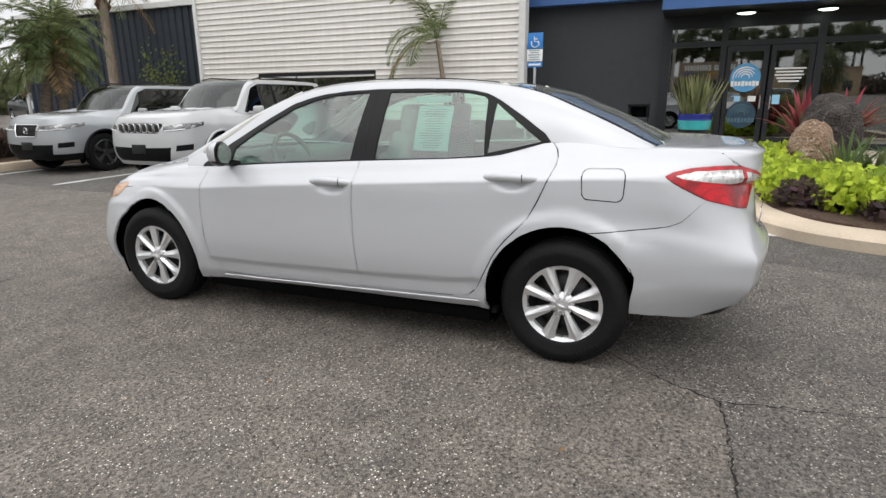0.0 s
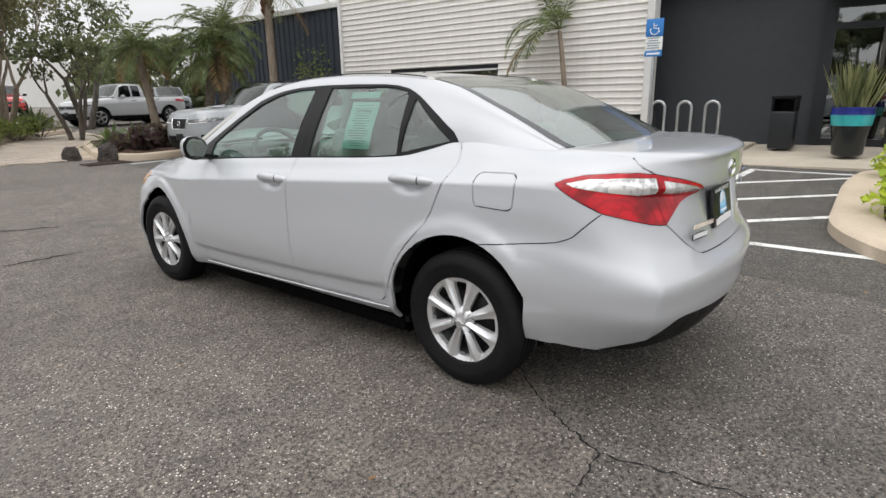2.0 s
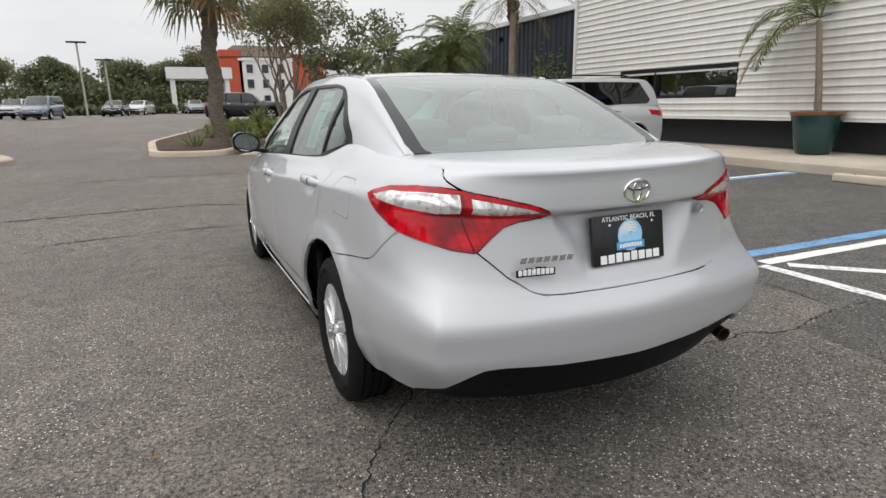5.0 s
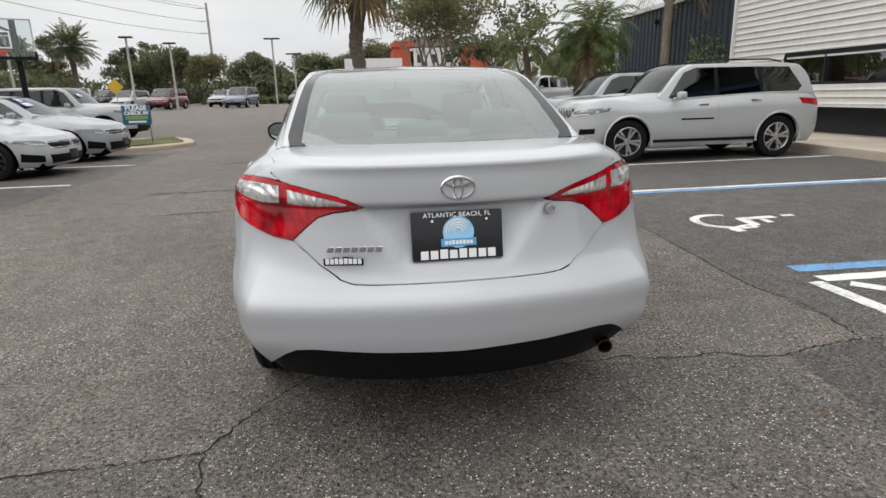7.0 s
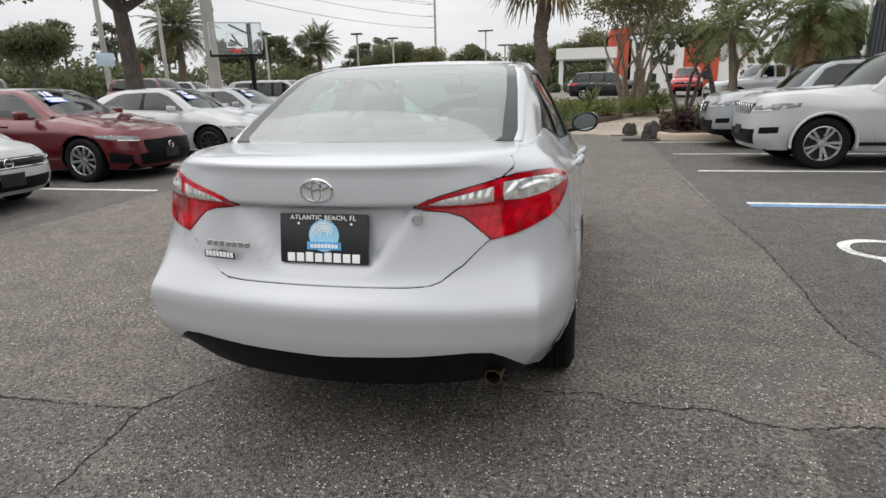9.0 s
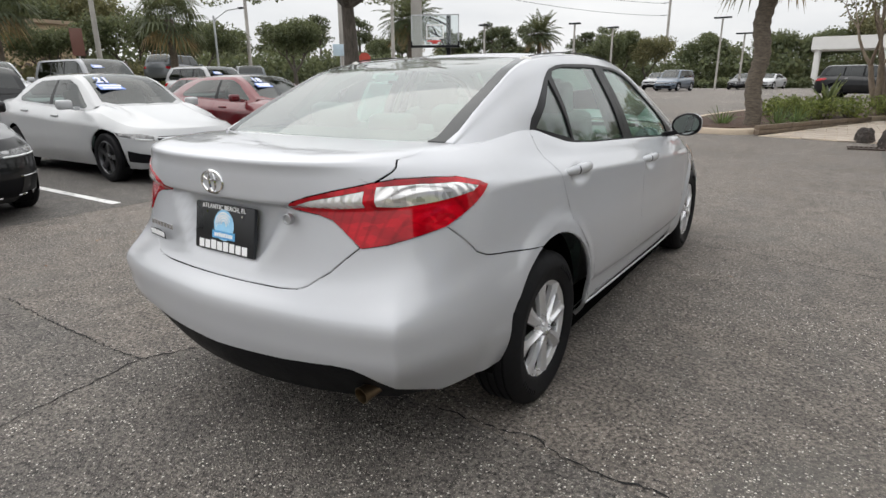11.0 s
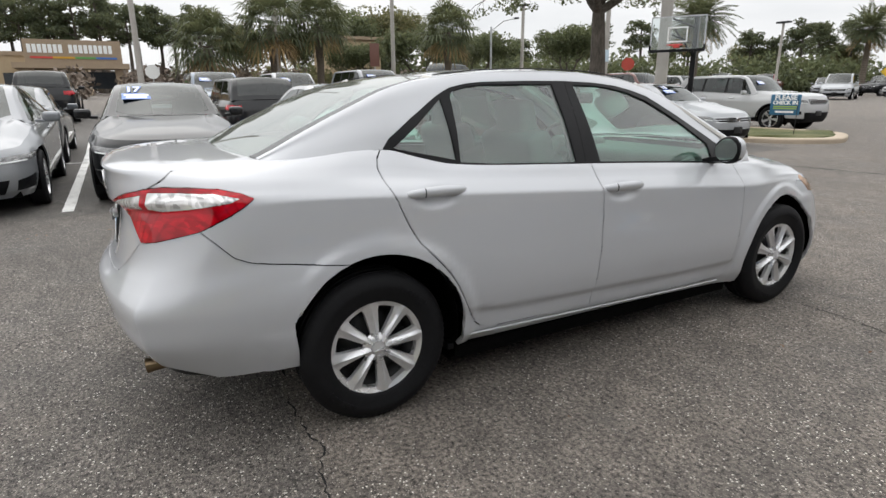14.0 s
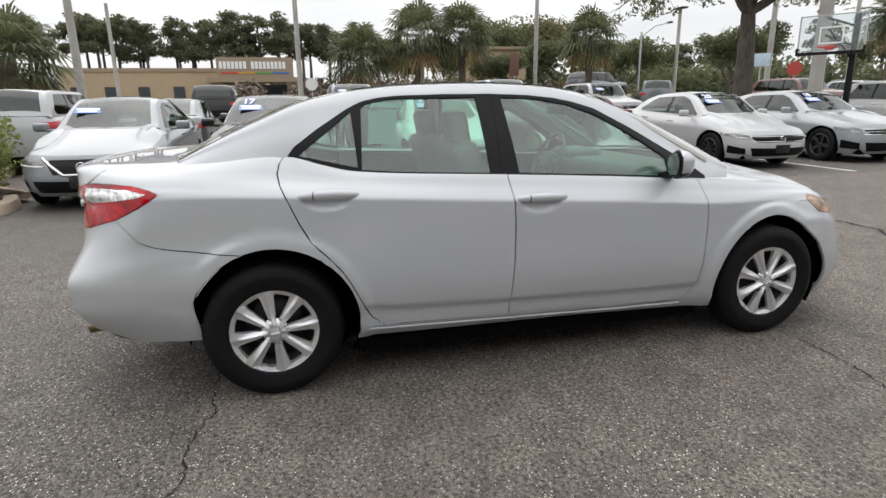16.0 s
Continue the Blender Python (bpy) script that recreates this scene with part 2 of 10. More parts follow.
M_HEADLIGHT = headlamp_mat("headlight_lens")
M_SEAT = simple("grey_cloth", (0.30, 0.30, 0.30), 0.9, 0, 0.2, 120, 0.2)
M_CABIN = simple("cabin_plastic", (0.17, 0.17, 0.17), 0.6, 0, 0.2, 60, 0.1)
M_LINER = simple("headliner", (0.48, 0.47, 0.44), 0.95, 0, 0.08, 90)
M_PAPER = simple("white_paper", (0.82, 0.84, 0.84), 0.8, 0, 0.03, 10)
M_WHITE = simple("white_lettering", (0.85, 0.85, 0.85), 0.5, 0, 0.03)
M_BLUE_LOGO = simple("blue_print", (0.10, 0.36, 0.66), 0.45, 0, 0.15, 40)
M_LIGHT_BLUE = simple("light_blue_print", (0.33, 0.62, 0.85), 0.45, 0, 0.1, 40)
M_PLATE = simple("black_plate", (0.010, 0.011, 0.013), 0.3, 0, 0.2, 30)
M_GALV = simple("galvanised_steel", (0.45, 0.46, 0.47), 0.38, 0.85, 0.2, 25)
M_EXHAUST = simple("exhaust_metal", (0.22, 0.16, 0.10), 0.35, 1.0, 0.3, 20)


# ---- mesh helpers ----
def part(name, bm, material, parent, label="", smooth=True):
    """Link a bmesh as one mesh object under a thing or a part."""
    me = bpy.data.meshes.new(name)
    bm.normal_update()
    bm.to_mesh(me)
    bm.free()
    mats = material if isinstance(material, (list, tuple)) else [material]
    for mt in mats:
        me.materials.append(mt)
    if smooth:
        me.polygons.foreach_set("use_smooth", [True] * len(me.polygons))
        me.set_sharp_from_angle(angle=radians(38))
    ob = new(name, me)
    if parent is not None:
        ob.parent = parent
    if label:
        tagged(ob, label)
    return ob


def thing(name, at, label, category, group="", kind="", turn=0.0):
    ob = new(name)
    ob.matrix_world = pose(*at, 0, 0, turn)
    ob.empty_display_size = 0.1
    return tagged(ob, label, category, group, kind)


def box(bm, sx, sy, sz, x=0.0, y=0.0, z=0.0, bevel=0.0, seg=2, turn=None):
    """A box with its centre at x, y, z, edges rounded."""
    r = bmesh.ops.create_cube(bm, size=1.0)
    vs = r["verts"]
    bmesh.ops.scale(bm, vec=(sx, sy, sz), verts=vs)
    if bevel:
        es = list({e for v in vs for e in v.link_edges})
        rb = bmesh.ops.bevel(bm, geom=es, offset=bevel, segments=seg, profile=0.6, affect="EDGES")
        vs = list({v for f in rb["faces"] for v in f.verts} | {v for v in vs if v.is_valid})
    m = Matrix.Translation((x, y, z))
    if turn is not None:
        m = m @ (turn.to_4x4() if not isinstance(turn, (tuple, list)) else pose(0, 0, 0, *turn))
    bmesh.ops.transform(bm, matrix=m, verts=vs)
    return vs


def cyl(bm, r1, r2, p, q, n=16, caps=True):
    """A tapered round bar from p to q."""
    p, q = Vector(p), Vector(q)
    d = q - p
    rr = bmesh.ops.create_cone(bm, cap_ends=caps, cap_tris=False, segments=n, radius1=r1, radius2=r2, depth=d.length)
    m = Matrix.Translation((p + q) / 2) @ d.to_track_quat("Z", "Y").to_matrix().to_4x4()
    bmesh.ops.transform(bm, matrix=m, verts=rr["verts"])
    return rr["verts"]


def tube(bm, pts, r, n=10, closed=False):
    """A round tube along points; r may be a list."""
    pts = [Vector(p) for p in pts]
    k = len(pts)
    rs = r if isinstance(r, (list, tuple)) else [r] * k
    rings, up = [], None
    for i, p in enumerate(pts):
        a = pts[(i - 1) % k] if (i or closed) else p
        b = pts[(i + 1) % k] if (i < k - 1 or closed) else p
        t = (b - a).normalized()
        if up is None:
            up = t.orthogonal().normalized()
        up = (up - t * up.dot(t)).normalized()
        side = t.cross(up)
        rings.append([bm.verts.new(p + (up * math.cos(2 * math.pi * j / n) + side * math.sin(2 * math.pi * j / n)) * rs[i]) for j in range(n)])
    for i in range(k if closed else k - 1):
        a, b = rings[i], rings[(i + 1) % k]
        for j in range(n):
            bm.faces.new((a[j], a[(j + 1) % n], b[(j + 1) % n], b[j]))
    if not closed:
        bm.faces.new(rings[0][::-1])
        bm.faces.new(rings[-1])


def lathe(bm, prof, n=32, axis="Z", at=(0, 0, 0), close=False):
    """Turn a profile of (radius, height) round an axis."""
    rings = []
    for r, h in prof:
        ring_ = []
        for j in range(n):
            a = 2 * math.pi * j / n
            c, s = r * math.cos(a), r * math.sin(a)
            v = (c, s, h) if axis == "Z" else (h, c, s)
            ring_.append(bm.verts.new(Vector(v) + Vector(at)))
        rings.append(ring_)
    for a, b in zip(rings, rings[1:]):
        for j in range(n):
            bm.faces.new((a[j], a[(j + 1) % n], b[(j + 1) % n], b[j]))
    if close:
        bm.faces.new(rings[-1])
        bm.faces.new(rings[0][::-1])


def slab(bm, poly, z0, z1):
    """A flat plate with outline poly (x, y) between two heights."""
    a = [bm.verts.new((x, y, z0)) for x, y in poly]
    b = [bm.verts.new((x, y, z1)) for x, y in poly]
    bm.faces.new(b)
    bm.faces.new(a[::-1])
    for i in range(len(poly)):
        j = (i + 1) % len(poly)
        bm.faces.new((a[i], a[j], b[j], b[i]))


def text_mesh(words, size, depth=0.002, align="CENTER", space=1.0, shear=0.0, bold=0.0):
    """Lettering as a bmesh, from the built-in font, lying in the XY plane."""
    cu = bpy.data.curves.new("words", "FONT")
    cu.body, cu.size, cu.extrude, cu.align_x, cu.align_y = words, size, depth, align, "CENTER"
    cu.space_character, cu.shear, cu.offset = space, shear, bold
    cu.resolution_u = 3
    ob = bpy.data.objects.new("words", cu)
    me = bpy.data.meshes.new_from_object(ob)
    bm = bmesh.new()
    bm.from_mesh(me)
    bpy.data.objects.remove(ob)
    bpy.data.meshes.remove(me)
    bpy.data.curves.remove(cu)
    return bm


def moved(bm, m):
    bmesh.ops.transform(bm, matrix=m, verts=bm.verts)
    return bm


# ---- car body engine ----
def glide(knots, v):
    """Monotone cubic through (position, value) knots."""
    xs = np.array([k[0] for k in knots], float)
    ys = np.array([k[1] for k in knots], float)
    v = np.clip(np.asarray(v, float), xs[0], xs[-1])
    if len(xs) == 1:
        return np.full_like(v, ys[0])
    h, d = np.diff(xs), np.diff(ys) / np.diff(xs)
    m = np.zeros(len(xs))
    m[0], m[-1] = d[0], d[-1]
    for i in range(1, len(xs) - 1):
        if d[i - 1] * d[i] > 0:
            w1, w2 = 2 * h[i] + h[i - 1], h[i] + 2 * h[i - 1]
            m[i] = (w1 + w2) / (w1 / d[i - 1] + w2 / d[i])
    i = np.clip(np.searchsorted(xs, v) - 1, 0, len(xs) - 2)
    t = (v - xs[i]) / h[i]
    return (2 * t**3 - 3 * t**2 + 1) * ys[i] + (t**3 - 2 * t**2 + t) * h[i] * m[i] + (3 * t**2 - 2 * t**3) * ys[i + 1] + (t**3 - t**2) * h[i] * m[i + 1]


def spline_rows(rows, subs):
    """Smooth surface through rows (each columns x 3)."""
    rows = [np.asarray(r, float) for r in rows]
    ts = [0.0]
    for a, b in zip(rows, rows[1:]):
        ts.append(ts[-1] + max(1e-3, float(np.linalg.norm(b - a, axis=1).mean())))
    n = len(rows)
    tan = []
    for i in range(n):
        if i == 0:
            tan.append((rows[1] - rows[0]) / (ts[1] - ts[0]))
        elif i == n - 1:
            tan.append((rows[-1] - rows[-2]) / (ts[-1] - ts[-2]))
        else:
            h0, h1 = ts[i] - ts[i - 1], ts[i + 1] - ts[i]
            d0, d1 = (rows[i] - rows[i - 1]) / h0, (rows[i + 1] - rows[i]) / h1
            tan.append((d0 * h1 + d1 * h0) / (h0 + h1))
    out, mark = [], [0]
    for i in range(n - 1):
        h = ts[i + 1] - ts[i]
        sub = subs[i] if isinstance(subs, (list, tuple)) else subs
        for k in range(sub):
            t = k / sub
            out.append((2 * t**3 - 3 * t**2 + 1) * rows[i] + (t**3 - 2 * t**2 + t) * h * tan[i] + (3 * t**2 - 2 * t**3) * rows[i + 1] + (t**3 - t**2) * h * tan[i + 1])
        mark.append(len(out))
    out.append(rows[-1])
    return np.array(out), mark


def plan_ring(yr, n_r, yf, n_f, zk, wk, ya, yb, cols, crease=0.0, warp=1.0):
    """Half of a ring round the car from its rear middle to its front middle."""
    nr, ns, nf = cols
    th = math.pi / 2 * np.linspace(0, 1, nr + 1) ** warp
    wa, wb = glide(wk, [ya, yb])
    xr = wa * np.sin(th) ** (2 / n_r)
    yr_ = ya - (ya - yr) * np.cos(th) ** (2 / n_r)
    ys = np.linspace(ya, yb, ns + 1)[1:]
    xs = glide(wk, ys)
    tf = np.linspace(math.pi / 2, 0, nf + 1)[1:]
    xf = wb * np.sin(tf) ** (2 / n_f)
    yf_ = yb + (yf - yb) * np.cos(tf) ** (2 / n_f)
    x, y = np.concatenate([xr, xs, xf]), np.concatenate([yr_, ys, yf_])
    x[0] = x[-1] = 0.0
    if crease:
        # a soft vertical edge on the rear corner: draw both faces towards their chords
        k = int(round(nr * 0.52 ** (1 / warp)))
        px, py = x[: nr + 1].copy(), y[: nr + 1].copy()
        cx, cy = px[k] * 1.016, py[k] - 0.010
        for i in range(nr + 1):
            if i <= k:
                qx, qy = px[i] * cx / px[k], py[0] + (cy - py[0]) * (px[i] / px[k]) ** 1.6
            else:
                t = (py[i] - py[k]) / (py[nr] - py[k])
                qx, qy = cx + (px[nr] - cx) * t + 0.042 * math.sin(math.pi * t) * (1 - 0.4 * t), cy + (py[nr] - cy) * t
            x[i], y[i] = px[i] + (qx - px[i]) * crease, py[i] + (qy - py[i]) * crease
        x[0] = 0.0
    return np.stack([x, y, glide(zk, y)], 1)


def inside(poly, u, v):
    hit, j = False, len(poly) - 1
    for i in range(len(poly)):
        (a, b), (c, d) = poly[i], poly[j]
        if (b > v) != (d > v) and u < (c - a) * (v - b) / (d - b) + a:
            hit = not hit
        j = i
    return hit


class Skin:
    """A half surface (x >= 0) that is cut along outlines in its own flat map, then split into parts."""

    def __init__(self, grid, u, v):
        self.bm = bmesh.new()
        L = self.bm.verts.layers.float
        self.lay = [L.new("px"), L.new("py"), L.new("pz")]
        R, C = grid.shape[:2]
        vs = [[None] * C for _ in range(R)]
        for i in range(R):
            for j in range(C):
                w = self.bm.verts.new((u[i, j], v[i, j], 0))
                for k in range(3):
                    w[self.lay[k]] = grid[i, j, k]
                vs[i][j] = w
        self.row = self.bm.faces.layers.int.new("row")
        for i in range(R - 1):
            for j in range(C - 1):
                f = self.bm.faces.new((vs[i][j], vs[i][j + 1], vs[i + 1][j + 1], vs[i + 1][j]))
                f[self.row] = i

    def cut(self, poly, closed=True, rows=None):
        n = len(poly)
        for i in range(n if closed else n - 1):
            (a, b), (c, d) = poly[i], poly[(i + 1) % n]
            L = math.hypot(c - a, d - b)
            if L < 1e-6:
                continue
            tx, ty = (c - a) / L, (d - b) / L
            fs = []
            lo_u, hi_u, lo_v, hi_v = min(a, c) - 0.002, max(a, c) + 0.002, min(b, d) - 0.002, max(b, d) + 0.002
            for f in self.bm.faces:
                if rows and not rows[0] <= f[self.row] < rows[1]:
                    continue
                cs = [w.co for w in f.verts]
                if max(q.x for q in cs) < lo_u or min(q.x for q in cs) > hi_u or max(q.y for q in cs) < lo_v or min(q.y for q in cs) > hi_v:
                    continue
                s = [-(q.x - a) * ty + (q.y - b) * tx for q in cs]
                if min(s) < -1e-6 and max(s) > 1e-6:
                    t = [(q.x - a) * tx + (q.y - b) * ty for q in cs]
                    if max(t) > -0.001 and min(t) < L + 0.001:
                        fs.append(f)
            if fs:
                geom = fs + list({e for f in fs for e in f.edges}) + list({w for f in fs for w in f.verts})
                bmesh.ops.bisect_plane(self.bm, geom=geom, dist=1e-6, plane_co=(a, b, 0), plane_no=(-ty, tx, 0))

    def finish(self, region):
        """Name a region for each face by its place in the map, put the surface back into space."""
        lay = self.lay
        self.faces = []
        for f in self.bm.faces:
            c = f.calc_center_median()
            self.faces.append((f, region(c.x, c.y, f[self.row])))
        for w in self.bm.verts:
            w.co = (w[lay[0]], w[lay[1]], w[lay[2]])
        self.bm.normal_update()
        self.bm.verts.index_update()
        self.nor = {w: w.normal.copy() for w in self.bm.verts}
        for w in self.bm.verts:
            if abs(w.co.x) < 1e-4:
                n = self.nor[w]
                n.x = 0
                n.normalize()

    def panel(self, name, regions, mat, parent, sides=(1, -1), gap=0.0, lip=0.0, push=0.0, label="", hold=()):
        """One part from the faces of some regions; gap and lip leave a recessed joint at its rim."""
        if isinstance(regions, str):
            regions = (regions,)
        co, no, fs, index = [], [], [], {}
        for s in sides:
            for f, r in self.faces:
                if r not in regions:
                    continue
                ids = []
                for w in f.verts:
                    key = (w.index if s > 0 or abs(w.co.x) < 1e-4 else -1 - w.index)
                    if key not in index:
                        index[key] = len(co)
                        n = self.nor[w]
                        co.append(Vector((w.co.x * s, w.co.y, w.co.z)) + Vector((n.x * s, n.y, n.z)) * push)
                        no.append(Vector((n.x * s, n.y, n.z)))
                    ids.append(index[key])
                fs.append(ids if s > 0 else ids[::-1])
        if not fs:
            return None
        if lip:
            count = {}
            for ids in fs:
                for a, b in zip(ids, ids[1:] + ids[:1]):
                    count.setdefault((min(a, b), max(a, b)), []).append((a, b, ids))
            rim = {k: v[0] for k, v in count.items() if len(v) == 1}
            if hold:
                stay = {i for i, c in enumerate(co) if (round(abs(c.x), 4), round(c.y, 4), round(c.z, 4)) in hold}
                rim = {k: v for k, v in rim.items() if not (k[0] in stay and k[1] in stay)}
            inward = {}
            for a, b, ids in rim.values():
                mid = sum((co[i] for i in ids), Vector()) / len(ids)
                e = (co[b] - co[a])
                if e.length < 1e-7:
                    continue
                e = e.normalized()
                d = mid - co[a]
                d = d - e * d.dot(e)
                d = d - no[a] * d.dot(no[a])
                if d.length > 1e-7:
                    d = d.normalized()
                    for i in (a, b):
                        inward.setdefault(i, []).append(d)
            base = {}
            for i, ds in inward.items():
                d = sum(ds, Vector())
                if d.length > 1e-6:
                    co[i] = co[i] + d.normalized() * gap
                base[i] = len(co)
            for i in list(base):
                base[i] = len(co)
                co.append(co[i] - no[i] * lip)
                no.append(no[i])
            for a, b, ids in rim.values():
                if a in base and b in base:
                    fs.append([b, a, base[a], base[b]])
        me = bpy.data.meshes.new(name)
        me.from_pydata([tuple(c) for c in co], [], fs)
        me.polygons.foreach_set("use_smooth", [True] * len(me.polygons))
        me.normals_split_custom_set_from_vertices([tuple(n) for n in no])
        me.materials.append(mat)
        ob = new(name, me)
        ob.parent = parent
        if label:
            tagged(ob, label)
        return ob


def flat_u(ring_, ya, yb):
    """Run length along a ring: equals y on the flanks, goes on round the corners."""
    x, y = ring_[:, 0], ring_[:, 1]
    ds = np.hypot(np.diff(x), np.diff(y))
    u = y.copy()
    ia = int(np.argmin(np.abs(y - ya) + (x < 0.3)))
    ib = int(np.argmin(np.abs(y - yb) + (x < 0.3)))
    for i in range(ia - 1, -1, -1):
        u[i] = u[i + 1] - ds[i]
    for i in range(ib + 1, len(u)):
        u[i] = u[i - 1] + ds[i - 1]
    return u


def rear_uv(grid, u, nr, x, z, rows):
    """Place in the flat map of a point of the tail seen from behind at (x, z)."""
    xs = []
    for j in range(nr + 1):
        col = grid[:rows, j]
        xs.append(np.interp(z, col[:, 2], col[:, 0]))
    return float(np.interp(x, xs, u[: nr + 1]))


def front_uv(grid, u, nf, x, z, rows):
    C = grid.shape[1]
    xs = [np.interp(z, grid[:rows, C - 1 - j][:, 2], grid[:rows, C - 1 - j][:, 0]) for j in range(nf + 1)]
    return float(np.interp(x, xs, [u[C - 1 - j] for j in range(nf + 1)]))


def circle(y, z, r, n=36):
    return [(y + r * math.cos(2 * math.pi * k / n), z + r * math.sin(2 * math.pi * k / n)) for k in range(n)]


def house_grid(ys, zb, xb, ze, xe, zc, bow, nside=4, nroof=5, dense=2):
    """Cabin above the waist: rows run from the waist over the roof rail to the middle, columns along the car."""
    bowv = glide(bow, ys)
    zbv, xbv, zev, xev = (glide(k, ys + bowv) for k in (zb, xb, ze, xe))
    zcv = glide(zc, ys)
    zev = np.maximum(zev, zbv + 0.003)
    zcv = np.maximum(zcv, zev + 0.002)
    rows = []
    for t in (0.0, 0.35, 0.72):
        rows.append(np.stack([xbv + (xev - xbv) * t + 0.022 * math.sin(math.pi * t) * np.clip((zev - zbv) / 0.3, 0, 1), ys, zbv + (zev - zbv) * t], 1))
    rows.append(np.stack([xev, ys, zev], 1))
    for t, h in ((0.12, 0.34), (0.35, 0.68), (0.68, 0.93), (1.0, 1.0)):
        rows.append(np.stack([xev * (1 - t), ys, zev + (zcv - zev) * h], 1))
    g, mark = spline_rows(rows, [nside, nside, 3, 2, 2, 2, 3])
    w = np.clip(g[:, :, 0] / np.maximum(xev[None, :], 0.05), 0, 1.1)
    g[:, :, 1] += bowv[None, :] * w**2
    return g, mark

# ---- ground ----
def ground_z(x, y):
    north = float(np.interp(y, [15, 42, 200], [0.0, 0.5, 1.2]))
    west = float(np.interp(-x, [12, 34, 200], [0.0, 0.9, 2.2]))
    return max(north, west)


def block(name, sx, sy, sz, x, y, z, mat, parent, bevel=0.0, label=""):
    bm = bmesh.new()
    box(bm, sx, sy, sz, x, y, z, bevel)
    return part(name, bm, mat, parent, label, smooth=bevel > 0)


def setting(ob, label, category):
    return tagged(ob, label, category, kind="structure")


bm = bmesh.new()
GX = [-400, -200, -120, -70, -45, -34, -28, -22, -17, -12, -8, 0, 8, 15, 25, 40, 70, 120, 400]
GY = [-400, -200, -100, -40, -15, 0, 8, 12, 15, 20, 26, 34, 42, 60, 90, 140, 400]
gv = [[bm.verts.new((x, y, ground_z(x, y))) for x in GX] for y in GY]
for i in range(len(GY) - 1):
    for j in range(len(GX) - 1):
        bm.faces.new((gv[i][j], gv[i][j + 1], gv[i + 1][j + 1], gv[i + 1][j]))
setting(part("ground", bm, M_ASPHALT, None), "worn grey asphalt of a car lot with pale stone chips", "asphalt")


def ribbon(bm, pts, w, z=0.004, jitter=0.0, steps=1, ragged=0.5):
    """A flat strip along points, with an uneven rim if wanted."""
    ps = []
    for (a, b), (c, d) in zip(pts, pts[1:]):
        n = max(1, int(math.hypot(c - a, d - b) / steps)) if steps < 1 else 1
        ps += [(a + (c - a) * k / n, b + (d - b) * k / n) for k in range(n)]
    ps.append(pts[-1])
    L, R = [], []
    for i, (x, y) in enumerate(ps):
        a, b = ps[max(i - 1, 0)], ps[min(i + 1, len(ps) - 1)]
        t = Vector((b[0] - a[0], b[1] - a[1])).normalized()
        off = random.uniform(-jitter, jitter)
        hw = w / 2 * (1 + random.uniform(-ragged, ragged * 1.2) * (jitter > 0))
        cx, cy = x - t.y * off, y + t.x * off
        gz = ground_z(cx, cy) + z
        L.append(bm.verts.new((cx - t.y * hw, cy + t.x * hw, gz)))
        R.append(bm.verts.new((cx + t.y * hw, cy - t.x * hw, gz)))
    for i in range(len(ps) - 1):
        bm.faces.new((R[i], R[i + 1], L[i + 1], L[i]))


def paint_mat(name, col):
    m = Nodes(name)
    p = m.world_co()
    worn = m.ramp(m.mix(m.noise(26, 6, 0.7, p), m.noise(3, 3, 0.5, p), 0.4), (0.36, 1.0), (0.50, 0.0))
    c = m.mix(m.mix(col, tuple(0.8 * x for x in col), m.noise(9, 3, 0.5, p)), (0.09, 0.085, 0.08), m.math("MULTIPLY", worn, 0.75))
    m.set(Base_Color=c, Roughness=0.75)
    m.bump(m.noise(60, 4, 0.6, p), 0.4, 0.003)
    return m.mat


M_LINE = paint_mat("road_paint_white", (0.78, 0.78, 0.76))
M_LINE_BLUE = paint_mat("road_paint_blue", (0.16, 0.35, 0.60))
M_CRACK = simple("crack_shadow", (0.010, 0.010, 0.010), 0.95, 0, 0.3, 30)


def concrete_mat(name, col, scale=1.0):
    m = Nodes(name)
    p = m.world_co()
    big, fine = m.noise(0.9 * scale, 5, 0.6, p), m.noise(40 * scale, 6, 0.65, p)
    c = m.ramp(m.mix(big, fine, 0.35), (0.32, tuple(x * 0.72 for x in col)), (0.68, tuple(min(1, x * 1.12) for x in col)))
    m.set(Base_Color=c, Roughness=0.88)
    m.bump(fine, 0.45, 0.004)
    return m.mat


M_CONCRETE = concrete_mat("pale_concrete", (0.50, 0.44, 0.36))
M_KERB = concrete_mat("kerb_concrete", (0.52, 0.43, 0.33))
M_POLECON = concrete_mat("pole_concrete", (0.40, 0.38, 0.35))

# older patch behind the car, a shade darker
bm = bmesh.new()
slab(bm, [(1.62, -0.43), (1.05, -0.35), (0.55, -0.32), (-0.45, -0.22), (-0.78, -0.44), (-0.95, -0.74), (-1.6, -0.77), (-2.6, -0.76), (-3.5, -0.86), (-4.6, -0.95), (-4.68, -3.0), (-4.6, -30.0), (0.95, -30.0), (0.95, -6.0), (1.24, -2.6), (1.64, -1.2)], -0.002, 0.0012)
setting(part("asphalt_patch", bm, M_ASPHALT_PATCH, None, smooth=False), "slightly darker patch of older asphalt", "asphalt")
